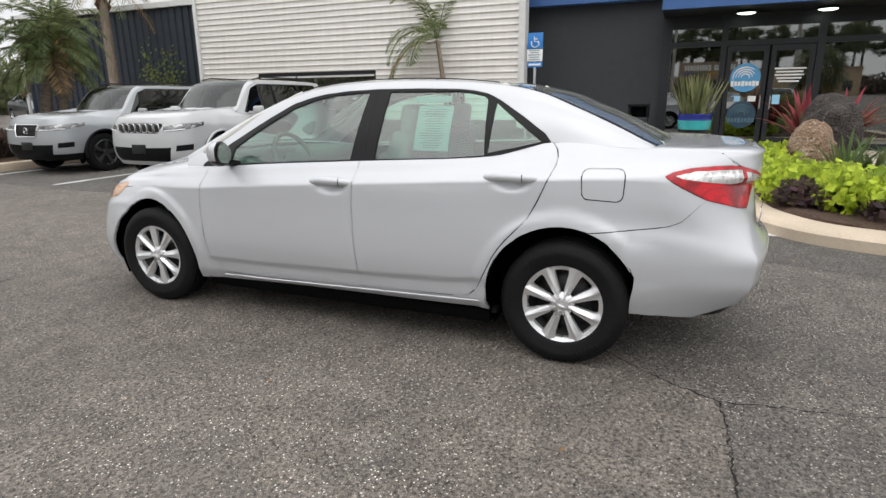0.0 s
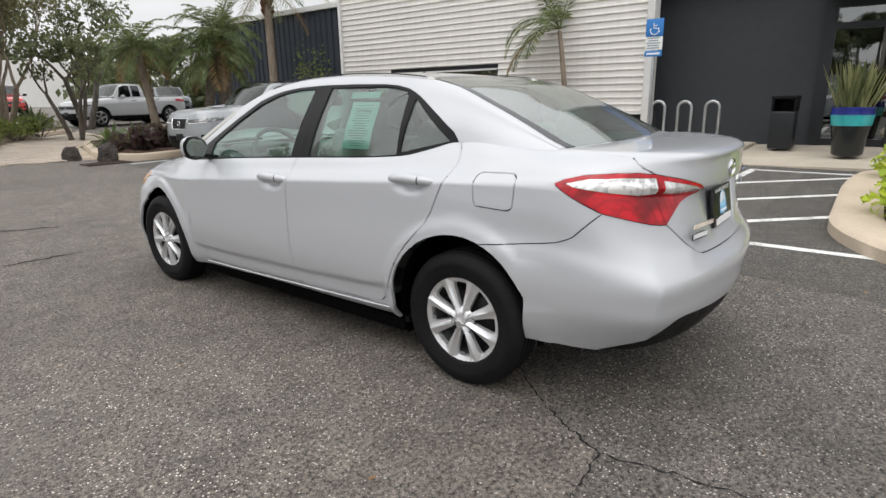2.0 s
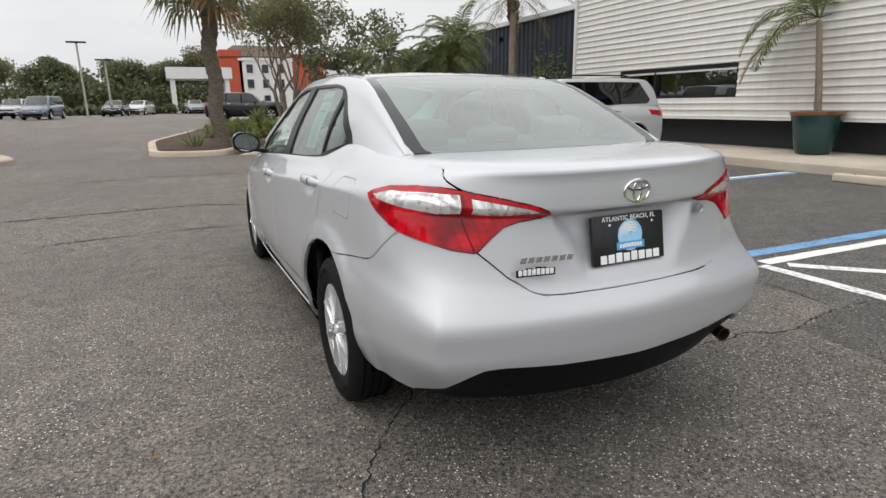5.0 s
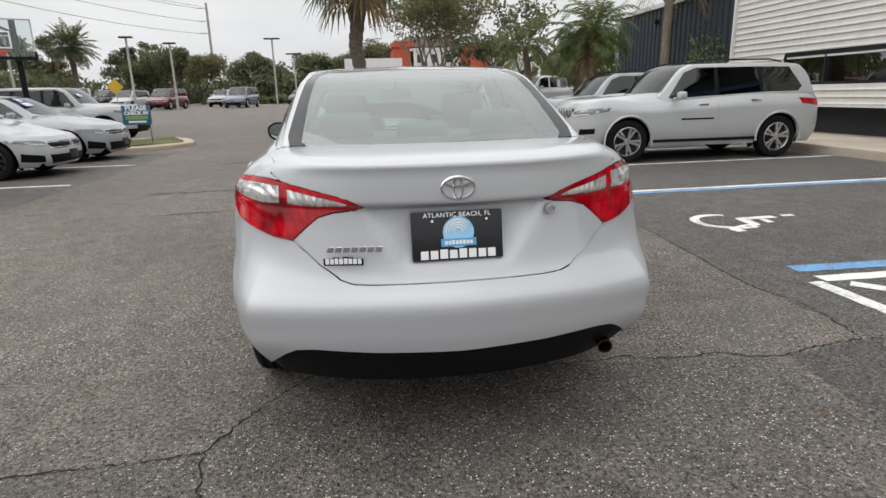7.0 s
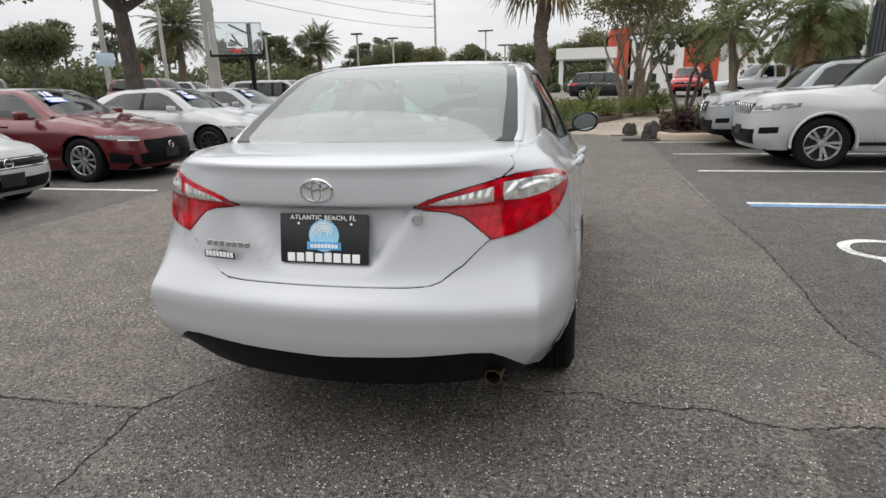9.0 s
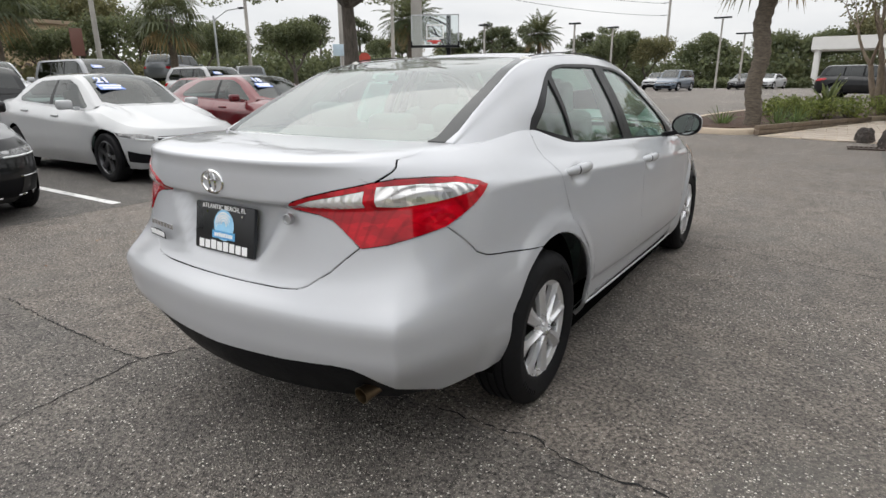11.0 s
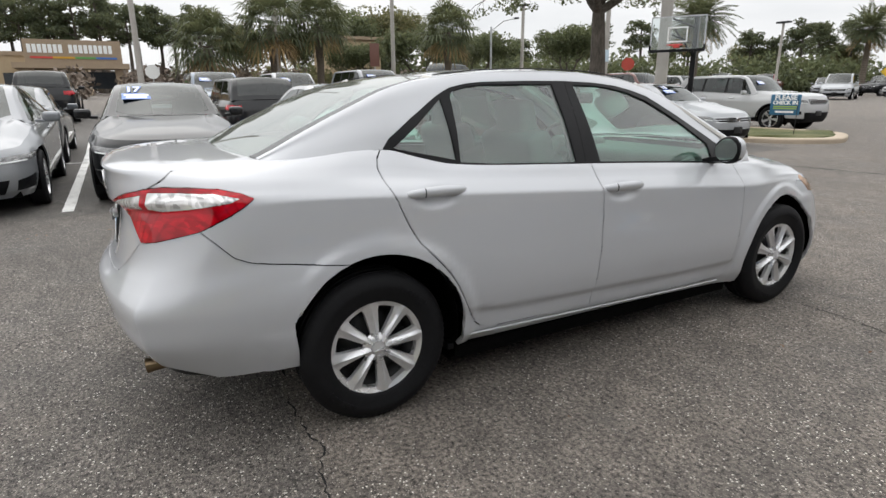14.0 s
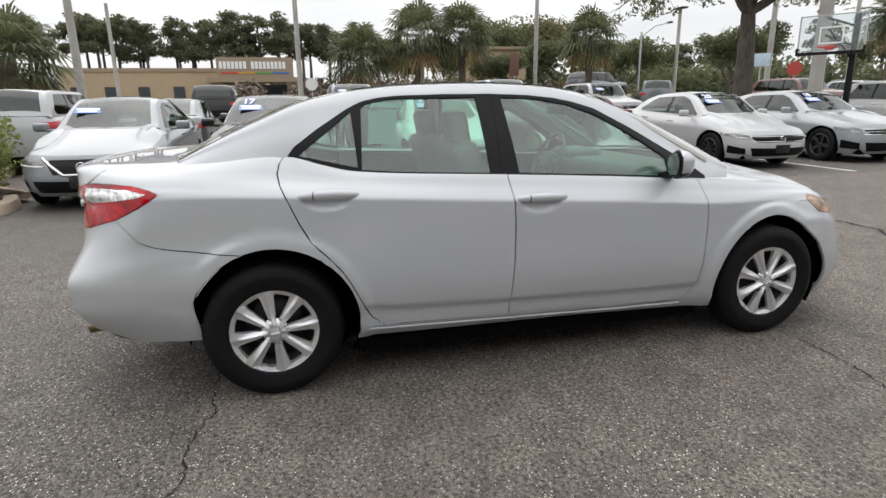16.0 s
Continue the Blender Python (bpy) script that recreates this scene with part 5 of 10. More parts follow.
    fdoor = [(2.197, 0.93), (2.223, 0.816), (2.230, 0.684), (2.224, 0.499), (2.210, 0.40), (2.190, 0.325), (2.155, 0.278), (2.12, 0.262), (1.765, 0.270), (1.135, 0.288), (1.137, 0.441), (1.147, 0.587), (1.149, 0.753), (1.143, 0.883), (1.130, 1.03)]
    rdoor = [(1.130, 1.03), (1.143, 0.883), (1.149, 0.753), (1.147, 0.587), (1.137, 0.441), (1.135, 0.288), (0.60, 0.297), (0.525, 0.301), (0.485, 0.316), (0.452, 0.345), (0.42, 0.395), (0.348, 0.544), (0.315, 0.595), (0.278, 0.640), (0.187, 0.738), (0.144, 0.815), (0.104, 0.909), (0.072, 0.985), (0.064, 1.03), (0.075, 1.070), (0.112, 1.112)]
    flap = []
    for cy, cz, a0 in ((-0.095, 0.955, 0), (-0.225, 0.958, 90), (-0.222, 0.874, 180), (-0.10, 0.880, 270)):
        flap += [(cy + 0.032 * math.cos(radians(a0 + a)), cz + 0.032 * math.sin(radians(a0 + a))) for a in (0, 22, 45, 67, 90)]
    arch_r, arch_f = [(max(a, -0.318), b) for a, b in circle(0.012, 0.335, 0.378, 44)], circle(2.692, 0.325, 0.375, 44)
    fbump = [(2.80, 0.0), (2.80, 0.5), (2.84, 0.62), (2.905, 0.745), (2.93, 0.758), (u[-1] + 0.2, 0.66), (u[-1] + 0.2, 0.0)]
    fu = lambda x, z: (front_uv(grid, u, cols[2], x, z, waist + 1), z)
    hlamp = [(2.985, 0.768), (3.005, 0.738), (3.05, 0.690), fu(0.55, 0.63), fu(0.42, 0.60), fu(0.42, 0.66), fu(0.55, 0.71), (3.05, 0.772), (3.01, 0.790)]
    for poly in (bump_top, val_top):
        body.cut(poly, False)
    js = int(np.argmin(np.abs(grid[waist, : cols[0] + 1, 0] - 0.600)))
    seam_top, seam_x, seam_y = (u[js], grid[waist, js, 2]), grid[waist, js, 0], grid[waist, js, 1]
    body.cut([div_top, (seam_top[0], seam_top[1] + 0.004)], False)
    for poly in (lamp_out, lamp_in, clear_out, clear_in, fdoor, rdoor, flap, arch_r, arch_f, hlamp):
        body.cut(poly)
    body.cut(fbump[1:6], False)
    strip = [(0.30, 0.262), (2.14, 0.240)]
    body.cut(strip, False)

    def region(a, b, row):
        if (math.hypot(a - 0.012, b - 0.335) < 0.377 and a > -0.318) or math.hypot(a - 2.692, b - 0.325) < 0.374:
            return "open"
        if inside(lamp_out, a, b):
            return "lamp_clear" if inside(clear_out, a, b) else "lamp_red"
        if inside(lamp_in, a, b):
            return "lid_clear" if inside(clear_in, a, b) else "lid_red"
        if inside(hlamp, a, b):
            return "head"
        if inside(flap, a, b):
            return "flap"
        if inside(fdoor, a, b):
            return "fdoor"
        if inside(rdoor, a, b):
            return "rdoor"
        if a < 0.0 and inside(bump, a, b):
            return "valance" if inside(val, a, b) else "bumper"
        if a < np.interp(b, [div_bot[1], div_top[1], seam_top[1] + 0.004], [div_bot[0], div_top[0], seam_top[0]]):
            return "lid"
        if a > 2.79 and inside(fbump, a, b):
            return "fbump"
        if a < 0.5:
            return "quarter"
        if b < 0.262 + (a - 0.30) * (0.240 - 0.262) / 1.84 and a < 2.15:
            return "sill"
        return "fender" if a > 2.1 else "rocker"

    body.finish(region)
    g, l = 0.0032, 0.018
    body.panel("inner_shell", ("bumper", "lid", "fbump", "rocker", "quarter", "flap", "fender", "fdoor", "rdoor", "lamp_red", "lamp_clear", "lid_red", "lid_clear", "head"), M_DARK, car, push=-0.013, label="dark inner shell behind the joints")
    body.panel("bumper", "bumper", M_SILVER, car, gap=g * 0.6, lip=l, label="silver painted rear bumper")
    body.panel("lower_valance", "valance", M_BLACKPLASTIC, car, gap=0.001, lip=0.06, push=-0.012, label="black plastic lower valance")
    edge = {tuple(round(float(c), 4) for c in p) for p in grid[waist]}
    edge |= {(round(abs(w.co.x), 4), round(w.co.y, 4), round(w.co.z, 4)) for w in body.bm.verts if abs(w.co.z - float(np.interp(w.co.y, *np.sort(grid[waist, : cols[0] + 1, 1:], axis=0).T))) < 0.0012 and w.co.y < -0.2}
    boot = body.panel("boot_lid", "lid", M_SILVER, car, gap=g, lip=l, label="silver boot lid", hold=edge)
    body.panel("front_bumper", "fbump", M_SILVER, car, gap=g * 0.6, lip=l)
    for s in (1, -1):
        body.panel("sill_panel", ("rocker", "sill"), M_SILVER, car, (s,), 0.0012, 0.02)
        q = ("quarter", "flap") if s > 0 else ("quarter",)
        body.panel("quarter_panel", q, M_SILVER, car, (s,), g, l, hold=edge)
        body.panel("front_wing", "fender", M_SILVER, car, (s,), g, l)
        body.panel("front_door", "fdoor", M_SILVER, car, (s,), g, l)
        body.panel("rear_door", "rdoor", M_SILVER, car, (s,), g, l)
        lamp = body.panel("tail_lamp", "lamp_red", M_REDLENS, car, (s,), g * 0.35, l, 0.004, label="red and clear tail lamp")
        body.panel("clear_lens", "lamp_clear", M_CLEARLENS, lamp, (s,), 0.0004, 0.003, 0.004, label="clear ribbed lens")
        lamp = body.panel("boot_lamp", "lid_red", M_REDLENS, car, (s,), g * 0.35, l, 0.004, label="red and clear lamp on the boot lid")
        body.panel("clear_lens", "lid_clear", M_CLEARLENS, lamp, (s,), 0.0004, 0.003, 0.004, label="clear ribbed lens")
        body.panel("headlamp", "head", M_AMBER, car, (s,), g * 0.7, l, 0.003, label="headlamp with an amber corner")
    body.panel("fuel_flap", "flap", M_SILVER, car, (-1,), g * 0.8, l * 0.6, 0.0005)

    # bonnet and boot deck
    deck = Skin(grid[waist:], grid[waist:, :, 0], grid[waist:, :, 1])
    side_seam = [(seam_x, seam_y), (0.617, -0.60), (0.606, -0.37), (0.606, 0.2)]
    deck.cut(side_seam, False)

    def deck_region(a, b, row):
        if b < 0.3:
            return "lid" if a < np.interp(b, [seam_y, -0.60, -0.37], [seam_x, 0.617, 0.606]) else "rear_side"
        return "bonnet" if b > 2.15 else "waist"

    deck.finish(deck_region)
    deck.panel("boot_deck", "lid", M_SILVER, boot, gap=0.0015, lip=0.012, hold=edge)
    deck.panel("waist_sill", ("rear_side", "waist"), M_SILVER, car, lip=0.004, hold=edge)
    deck.panel("bonnet", "bonnet", M_SILVER, car, gap=0.001, lip=0.01)

    # cabin
    ys = np.concatenate([np.linspace(-0.425, 0.5, 34), np.linspace(0.53, 2.62, 66)])
    zb = [(k[0], k[1] - 0.002) for k in saloon_rings()[13][4]]
    xb = [(-0.36, 0.640), (-0.1, 0.664), (0.1, 0.666), (0.25, 0.700), (0.4, 0.726), (1.0, 0.766), (1.7, 0.780), (2.3, 0.770), (2.5, 0.73)]
    ze = [(-0.40, 1.066), (-0.157, 1.186), (0.03, 1.268), (0.21, 1.338), (0.374, 1.372), (0.65, 1.398), (0.94, 1.406), (1.24, 1.400), (1.39, 1.388), (1.55, 1.364), (1.72, 1.322), (1.9, 1.255), (2.08, 1.172), (2.27, 1.070), (2.45, 0.968)]
    xe = [(-0.36, 0.600), (0.0, 0.565), (0.45, 0.540), (1.2, 0.545), (1.6, 0.552), (2.0, 0.60), (2.45, 0.70)]
    zc = [(-0.42, 1.070), (-0.2, 1.188), (0.0, 1.275), (0.25, 1.356), (0.45, 1.396), (0.75, 1.427), (1.07, 1.436), (1.42, 1.425), (1.75, 1.388), (2.0, 1.300), (2.35, 1.145), (2.65, 0.985)]
    bow = [(-0.42, 0.06), (0.1, 0.05), (0.5, 0.0), (1.4, 0.0), (1.9, -0.12), (2.62, -0.18)]
    hg, hm = house_grid(ys, zb, xb, ze, xe, zc, bow)
    rail = hm[3]
    side = Skin(hg[: rail + 1], hg[: rail + 1, :, 1], hg[: rail + 1, :, 2])
    dlo = [(0.113, 1.100), (0.145, 1.140), (0.251, 1.215), (0.388, 1.299), (0.43, 1.320), (0.471, 1.337), (0.55, 1.353), (0.638, 1.361), (0.863, 1.366), (1.097, 1.366), (1.30, 1.358), (1.45, 1.342), (1.55, 1.322), (1.667, 1.289), (1.837, 1.199), (1.952, 1.132), (2.107, 1.040), (2.26, 0.932)]
    quarter = [(0.160, 1.100), (0.412, 1.290), (0.424, 1.042)]
    rglass = [(0.442, 1.032), (0.462, 1.304), (0.486, 1.324), (0.56, 1.340), (0.633, 1.347), (1.028, 1.349), (1.052, 0.998), (0.60, 1.018)]
    fglass = [(1.200, 0.992), (1.158, 1.346), (1.30, 1.341), (1.388, 1.332), (1.52, 1.307), (1.655, 1.262), (1.80, 1.184), (1.883, 1.132), (2.030, 1.032), (2.035, 0.942), (1.6, 0.970)]
    side.cut(dlo + [(2.26, 0.88)], False)
    for poly in (quarter, rglass, fglass):
        side.cut(poly)
    pillar = [(1.105, 1.37), (1.118, 1.0)]
    side.cut(pillar, False)
    low = dlo + [(2.3, 0.85), (0.113, 0.85)]

    def side_region(a, b, row):
        for name, poly in (("q", quarter), ("r", rglass), ("f", fglass)):
            if inside(poly, a, b):
                return name
        if inside(low, a, b):
            return "frame_r" if a < 1.11 else "frame_f"
        return "shell"

    side.finish(side_region)
    top = Skin(hg[rail:], hg[rail:, :, 0], hg[rail:, :, 1])
    rw = [(0.0, -0.46), (0.3, -0.46), (0.5, -0.45), (0.575, -0.40), (0.588, -0.30), (0.56, 0.0), (0.535, 0.22), (0.505, 0.40), (0.48, 0.43), (0.3, 0.452), (0.0, 0.462)]
    rw_in = [(0.0, -0.430), (0.3, -0.424), (0.50, -0.400), (0.532, -0.35), (0.512, 0.0), (0.488, 0.24), (0.462, 0.370), (0.43, 0.400), (0.3, 0.407), (0.0, 0.416)]
    ws = [(0.0, 1.70), (0.3, 1.685), (0.485, 1.645), (0.515, 1.66), (0.60, 2.05), (0.675, 2.40), (0.66, 2.44), (0.4, 2.54), (0.0, 2.61)]
    for poly in (rw, rw_in, ws):
        top.cut(poly, False)
    ins_rw, ins_in, ins_ws = rw + [(-0.1, 0.46), (-0.1, -0.46)], rw_in + [(-0.1, 0.41), (-0.1, -0.40)], ws + [(-0.1, 2.61), (-0.1, 1.70)]
    top.finish(lambda a, b, r: "rear" if inside(ins_in, a, b) else "frit" if inside(ins_rw, a, b) else "screen" if inside(ins_ws, a, b) else "roof")
    top.panel("roof", "roof", M_SILVER, car, gap=0.0, lip=0.006)
    top.panel("rear_screen", "rear", M_GLASS_REAR, car, gap=0, lip=0.004, push=0.001, label="rear window glass")
    top.panel("rear_screen_border", "frit", M_FRIT, car, gap=0.001, lip=0.006, push=0.001, label="black border of the rear window")
    top.panel("windscreen", "screen", M_GLASS, car, gap=0, lip=0.004, push=-0.002)
    for s in (1, -1):
        side.panel("roof_side", "shell", M_SILVER, car, (s,), 0.0, 0.006)
        side.panel("rear_window_frame", "frame_r", M_BLACKTRIM, car, (s,), 0.0012, 0.012, 0.002, label="black window frame")
        side.panel("front_window_frame", "frame_f", M_BLACKTRIM, car, (s,), 0.0012, 0.012, 0.002, label="black window frame")
        side.panel("quarter_glass", "q", M_GLASS, car, (s,), 0, 0.002, -0.006)
        side.panel("rear_door_glass", "r", M_GLASS, car, (s,), 0, 0.002, -0.006)
        side.panel("front_door_glass", "f", M_GLASS, car, (s,), 0, 0.002, -0.006)
        # black strip on the roof seam
        bm = bmesh.new()
        pts = [(s * float(np.interp(y, [0.40, 0.6, 1.6], [0.500, 0.505, 0.508])), y, float(glide(ze, y)) + 0.017 + 0.3 * (float(glide(zc, y)) - float(glide(ze, y)) - 0.03)) for y in np.linspace(0.43, 1.58, 24)]
        tube(bm, pts, 0.0028, 6)
        part("roof_moulding", bm, M_BLACKTRIM, car)
    hero_fittings(car)
    hero_cabin(car, hg, hm, grid, waist, mark)
    for s in (1, -1):
        # dark liner behind each wheel opening
        for y0 in (0.012, 2.69):
            bm = bmesh.new()
            prof = [(0.388, s * 0.782), (0.395, s * 0.70), (0.395, s * 0.50), (0.05, s * 0.48)]
            lathe(bm, prof, 40, "X", (0, y0, 0.33))
            for f in [f for f in bm.faces if f.calc_center_median().z < (0.29 if f.calc_center_median().y < y0 else 0.16)]:
                bm.faces.remove(f)
            part("wheel_arch_liner", bm, M_DARK, car, "black wheel arch liner")
        hero_wheel(car, s * 0.735, 0.0, 8 if s > 0 else 20)
        hero_wheel(car, s * 0.735, 2.70, 24 if s > 0 else 38)
    return car


def word_bars(parent, m, width, height, tops, mat, label="", slant=0.0, fill=0.80):
    """A name that stays unlettered: a row of small upright bars of its size, flat in XY of m."""
    bm = bmesh.new()
    step = width / len(tops)
    for k, top in enumerate(tops):
        vs = box(bm, step * fill, height * top, 0.002, (k + 0.5) * step - width / 2, height * (top - 1) / 2, 0, 0.0006, 1)
        for v in vs:
            v.co.x += slant * v.co.y
    return part("text_bar", moved(bm, m), mat, parent, label, smooth=False)


def hero_fittings(car):
    # door handles
    for s in (1, -1):
        for y, z, x in ((0.280, 0.924, 0.811), (1.284, 0.866, 0.844)):
            bm = bmesh.new()
            pts = [(x - 0.012 + 0.044 * math.sin(math.pi * min(max(t, 0.02), 0.98)) ** 0.55, y - 0.138 + 0.276 * t, z + 0.008 * math.sin(math.pi * t) + 0.006) for t in np.linspace(0, 1, 17)]
            tube(bm, pts, [0.008 + 0.012 * math.sin(math.pi * t) ** 0.5 for t in np.linspace(0, 1, 17)], 10)
            for v in bm.verts:
                v.co.z = z + (v.co.z - z) * 1.15
                v.co.x *= s
            if s < 0:
                bmesh.ops.reverse_faces(bm, faces=bm.faces)
            h = part("door_handle", bm, M_SILVER, car, "silver pull handle")
            bm = bmesh.new()
            ring = pts[4:6]
            tube(bm, [(s * ring[0][0], ring[0][1], z + (ring[0][2] - z) * 1.15), (s * (ring[0][0] + 0.0006), ring[0][1] + 0.004, z + (ring[0][2] - z) * 1.15)], 0.0205, 12)
            part("handle_joint", bm, M_BLACKTRIM, h, "dark joint across the handle")
            if y > 1:
                bm = bmesh.new()
                cyl(bm, 0.008, 0.008, (s * (x + 0.028), y - 0.075, z + 0.008), (s * (x + 0.036), y - 0.075, z + 0.008), 12)
                part("key_lock", bm, M_STEEL, h)
        # mirror: silver cap over a black housing, glass towards the rear
        def pod(bm, low, high, kx=1.0):
            bmesh.ops.create_uvsphere(bm, u_segments=32, v_segments=24, radius=1.0)
            for v in bm.verts:
                a, b, c = v.co
                px = math.copysign(abs(a) ** 0.82, a)
                pz = math.copysign(abs(c) ** 0.82, c)
                py = b * 0.085 if b > 0 else math.copysign(abs(b) ** 0.5, b) * 0.022
                v.co = (s * (0.892 + kx * 0.098 * px), 1.990 + py - 0.030 * px, 1.014 + 0.073 * kx * pz * (1 - 0.16 * max(0, -px)) + 0.008 * px)
            bmesh.ops.delete(bm, geom=[f for f in bm.faces if not low <= f.calc_center_median().z < high], context="FACES")
            bmesh.ops.recalc_face_normals(bm, faces=bm.faces)
        bm = bmesh.new()
        pod(bm, 0, 2, 0.985)
        mir = part("door_mirror", bm, M_BLACKTRIM, car, "black door mirror with a silver cap")
        bm = bmesh.new()
        pod(bm, 0.982, 2)
        bmesh.ops.delete(bm, geom=[f for f in bm.faces if f.calc_center_median().y < 1.982 - 0.030 * (abs(f.calc_center_median().x) - 0.89) / 0.090], context="FACES")
        part("mirror_cap", bm, M_SILVER, mir, "silver painted cap")
        bm = bmesh.new()
        lathe(bm, [(0.86, 0.0), (0.5, 0.0005), (0.001, 0.0005)], 36, "X")
        for v in bm.verts:
            k, a, b = v.co
            v.co = (s * (0.892 + 0.096 * a), 1.9645 - k - 0.030 * a, 1.014 + 0.071 * b * (1 - 0.16 * max(0, -a)) + 0.008 * a)
        bmesh.ops.recalc_face_normals(bm, faces=bm.faces)
        part("mirror_glass", bm, M_MIRROR, mir, "mirror glass")
        bm = bmesh.new()
        box(bm, 0.11, 0.075, 0.03, s * 0.795, 2.02, 0.955, 0.010, turn=(0, -s * 12, 0))
        part("mirror_foot", bm, M_BLACKTRIM, mir)
        # bright strip along the sill
        bm = bmesh.new()
        tube(bm, [(s * float(np.interp(y, [0.37, 0.6, 1.7, 2.1], [0.829, 0.832, 0.836, 0.829])), y, float(np.interp(y, [0.40, 0.6, 2.1], [0.288, 0.284, 0.252]))) for y in np.linspace(0.40, 2.12, 30)], 0.005, 6)
        part("sill_strip", bm, M_SILVER, car)
        # mud guard edge and jacking foot
        bm = bmesh.new()
        box(bm, 0.05, 0.03, 0.03, s * 0.76, 0.36, 0.225, 0.006)
        part("sill_end", bm, M_BLACKPLASTIC, car)
    # rear emblem, plate, lettering, lock, exhaust
    bm = bmesh.new()
    maker_badge(bm, 0.054, 0.0045)
    moved(bm, pose(0, -0.881, 0.970, 1, 0, 0))
    part("emblem", bm, M_CHROME, car, "chrome oval emblem")
    bm = bmesh.new()
    box(bm, 0.312, 0.014, 0.166, 0, 0, 0, 0.006)
    plate = part("number_plate", moved(bm, pose(0, -0.852, 0.806, -9, 0, 0)), M_PLATE, car, "black dealer plate in a black frame")
    pm = pose(0, -0.8600, 0.806, 81, 0, 0)

    def plate_text(words, size, x, z, mat, **kw):
        b = text_mesh(words, size, 0.0008, **kw)
        part("lettering", moved(b, pm @ pose(x, z, 0.0015)), mat, plate, smooth=False)

    plate_text("ATLANTIC BEACH, FL", 0.0215, 0, 0.071, M_WHITE, space=1.12, bold=0.0004)
    word_bars(plate, pm @ pose(0, -0.060, 0.0015), 0.262, 0.032, (0.9, 0.9, 1.0, 0.9, 1.0, 0.95, 0.9, 0.9), M_WHITE)
    bm = bmesh.new()
    bmesh.ops.create_circle(bm, cap_ends=True, segments=40, radius=0.053)
    part("logo_disc", moved(bm, pm @ pose(0.003, 0.012, 0.001)), M_LIGHT_BLUE, plate, smooth=False)
    bm = bmesh.new()
    for k, (r, a0, a1) in enumerate(((0.042, 40, 200), (0.033, 20, 190), (0.024, 0, 185), (0.014, -30, 190))):
        tube(bm, [(r * math.cos(radians(a)), r * math.sin(radians(a)) * 0.9, 0) for a in np.linspace(a0, a1, 16)], [0.0014 + 0.0024 * math.sin(math.pi * i / 15) for i in range(16)], 5)
    part("logo_wave", moved(bm, pm @ pose(0.003, 0.016, 0.0012)), M_WHITE, plate, smooth=False)
    bm = bmesh.new()
    box(bm, 0.12, 0.026, 0.001, 0, 0, 0)
    part("logo_band", moved(bm, pm @ pose(0.003, -0.022, 0.0014)), M_BLUE_LOGO, plate, smooth=False)
    word_bars(plate, pm @ pose(0.003, -0.022, 0.0022), 0.098, 0.014, (0.9, 0.9, 1.0, 0.9, 1.0, 0.95, 0.9, 0.9), M_WHITE)
    for x in (-0.085, 0.10):
        bm = bmesh.new()
        cyl(bm, 0.0045, 0.0045, (0, 0, 0), (0, 0, 0.003), 10)
        part("plate_screw", moved(bm, pm @ pose(x, 0.052, 0)), M_CHROME, plate)
    word_bars(car, pose(-0.345, -0.8735, 0.782, 90, 0, -9), 0.186, 0.019, (1,) * 7, M_CHROME, "chrome model name as slanted bars", 0.35)
    word_bars(car, pose(-0.384, -0.8716, 0.745, 90, 0, -10), 0.128, 0.030, (0.8, 0.8, 0.95, 0.8, 1.0, 0.95, 0.8, 0.8), M_BLACKTRIM, "black edge of the dealer sticker", fill=1.25)
    word_bars(car, pose(-0.384, -0.8735, 0.745, 90, 0, -10), 0.122, 0.020, (0.9, 0.9, 1.0, 0.9, 1.0, 0.95, 0.9, 0.9), M_WHITE, "white bars of the dealer sticker")
    bm = bmesh.new()
    lathe(bm, [(0.017, -0.01), (0.017, 0.003), (0.014, 0.004), (0.012, 0.0), (0.001, 0.0)], 24, "X")
    part("boot_lock", moved(bm, pose(0.322, -0.859, 0.880, 0, 0, -84)), M_GALV, car, "round boot lock")
    bm = bmesh.new()
    lathe(bm, [(0.024, -0.2), (0.026, 0.0), (0.029, 0.03), (0.026, 0.03), (0.022, 0.0), (0.020, -0.2)], 24, "X")
    part("exhaust_pipe", moved(bm, pose(0.565, -0.80, 0.338, 0, 8, -98)), M_EXHAUST, car, "tarnished exhaust tip")
    bm = bmesh.new()
    box(bm, 1.20, 3.4, 0.10, 0, 1.50, 0.20, 0.02)
    part("underbody", bm, M_DARK, car, "black underbody")
    bm = bmesh.new()
    box(bm, 1.56, 1.90, 0.07, 0, 1.33, 0.185, 0.02)
    part("floor_pan", bm, M_DARK, car)
    bm = bmesh.new()
    box(bm, 1.10, 0.40, 0.06, 0, -0.52, 0.325, 0.02)
    part("silencer", bm, M_DARK, car)
    # thin white tapering strip on the upper rear edge of each rear wheel opening
    for s in (1, -1):
        bm = bmesh.new()
        tube(bm, [(s * 0.832, 0.012 + 0.374 * math.cos(radians(a)), 0.335 + 0.374 * math.sin(radians(a))) for a in np.linspace(126, 150, 10)], [0.0015 + 0.003 * math.sin(math.pi * k / 9) for k in range(10)], 5)
        part("arch_edge_strip", bm, M_WHITE, car)
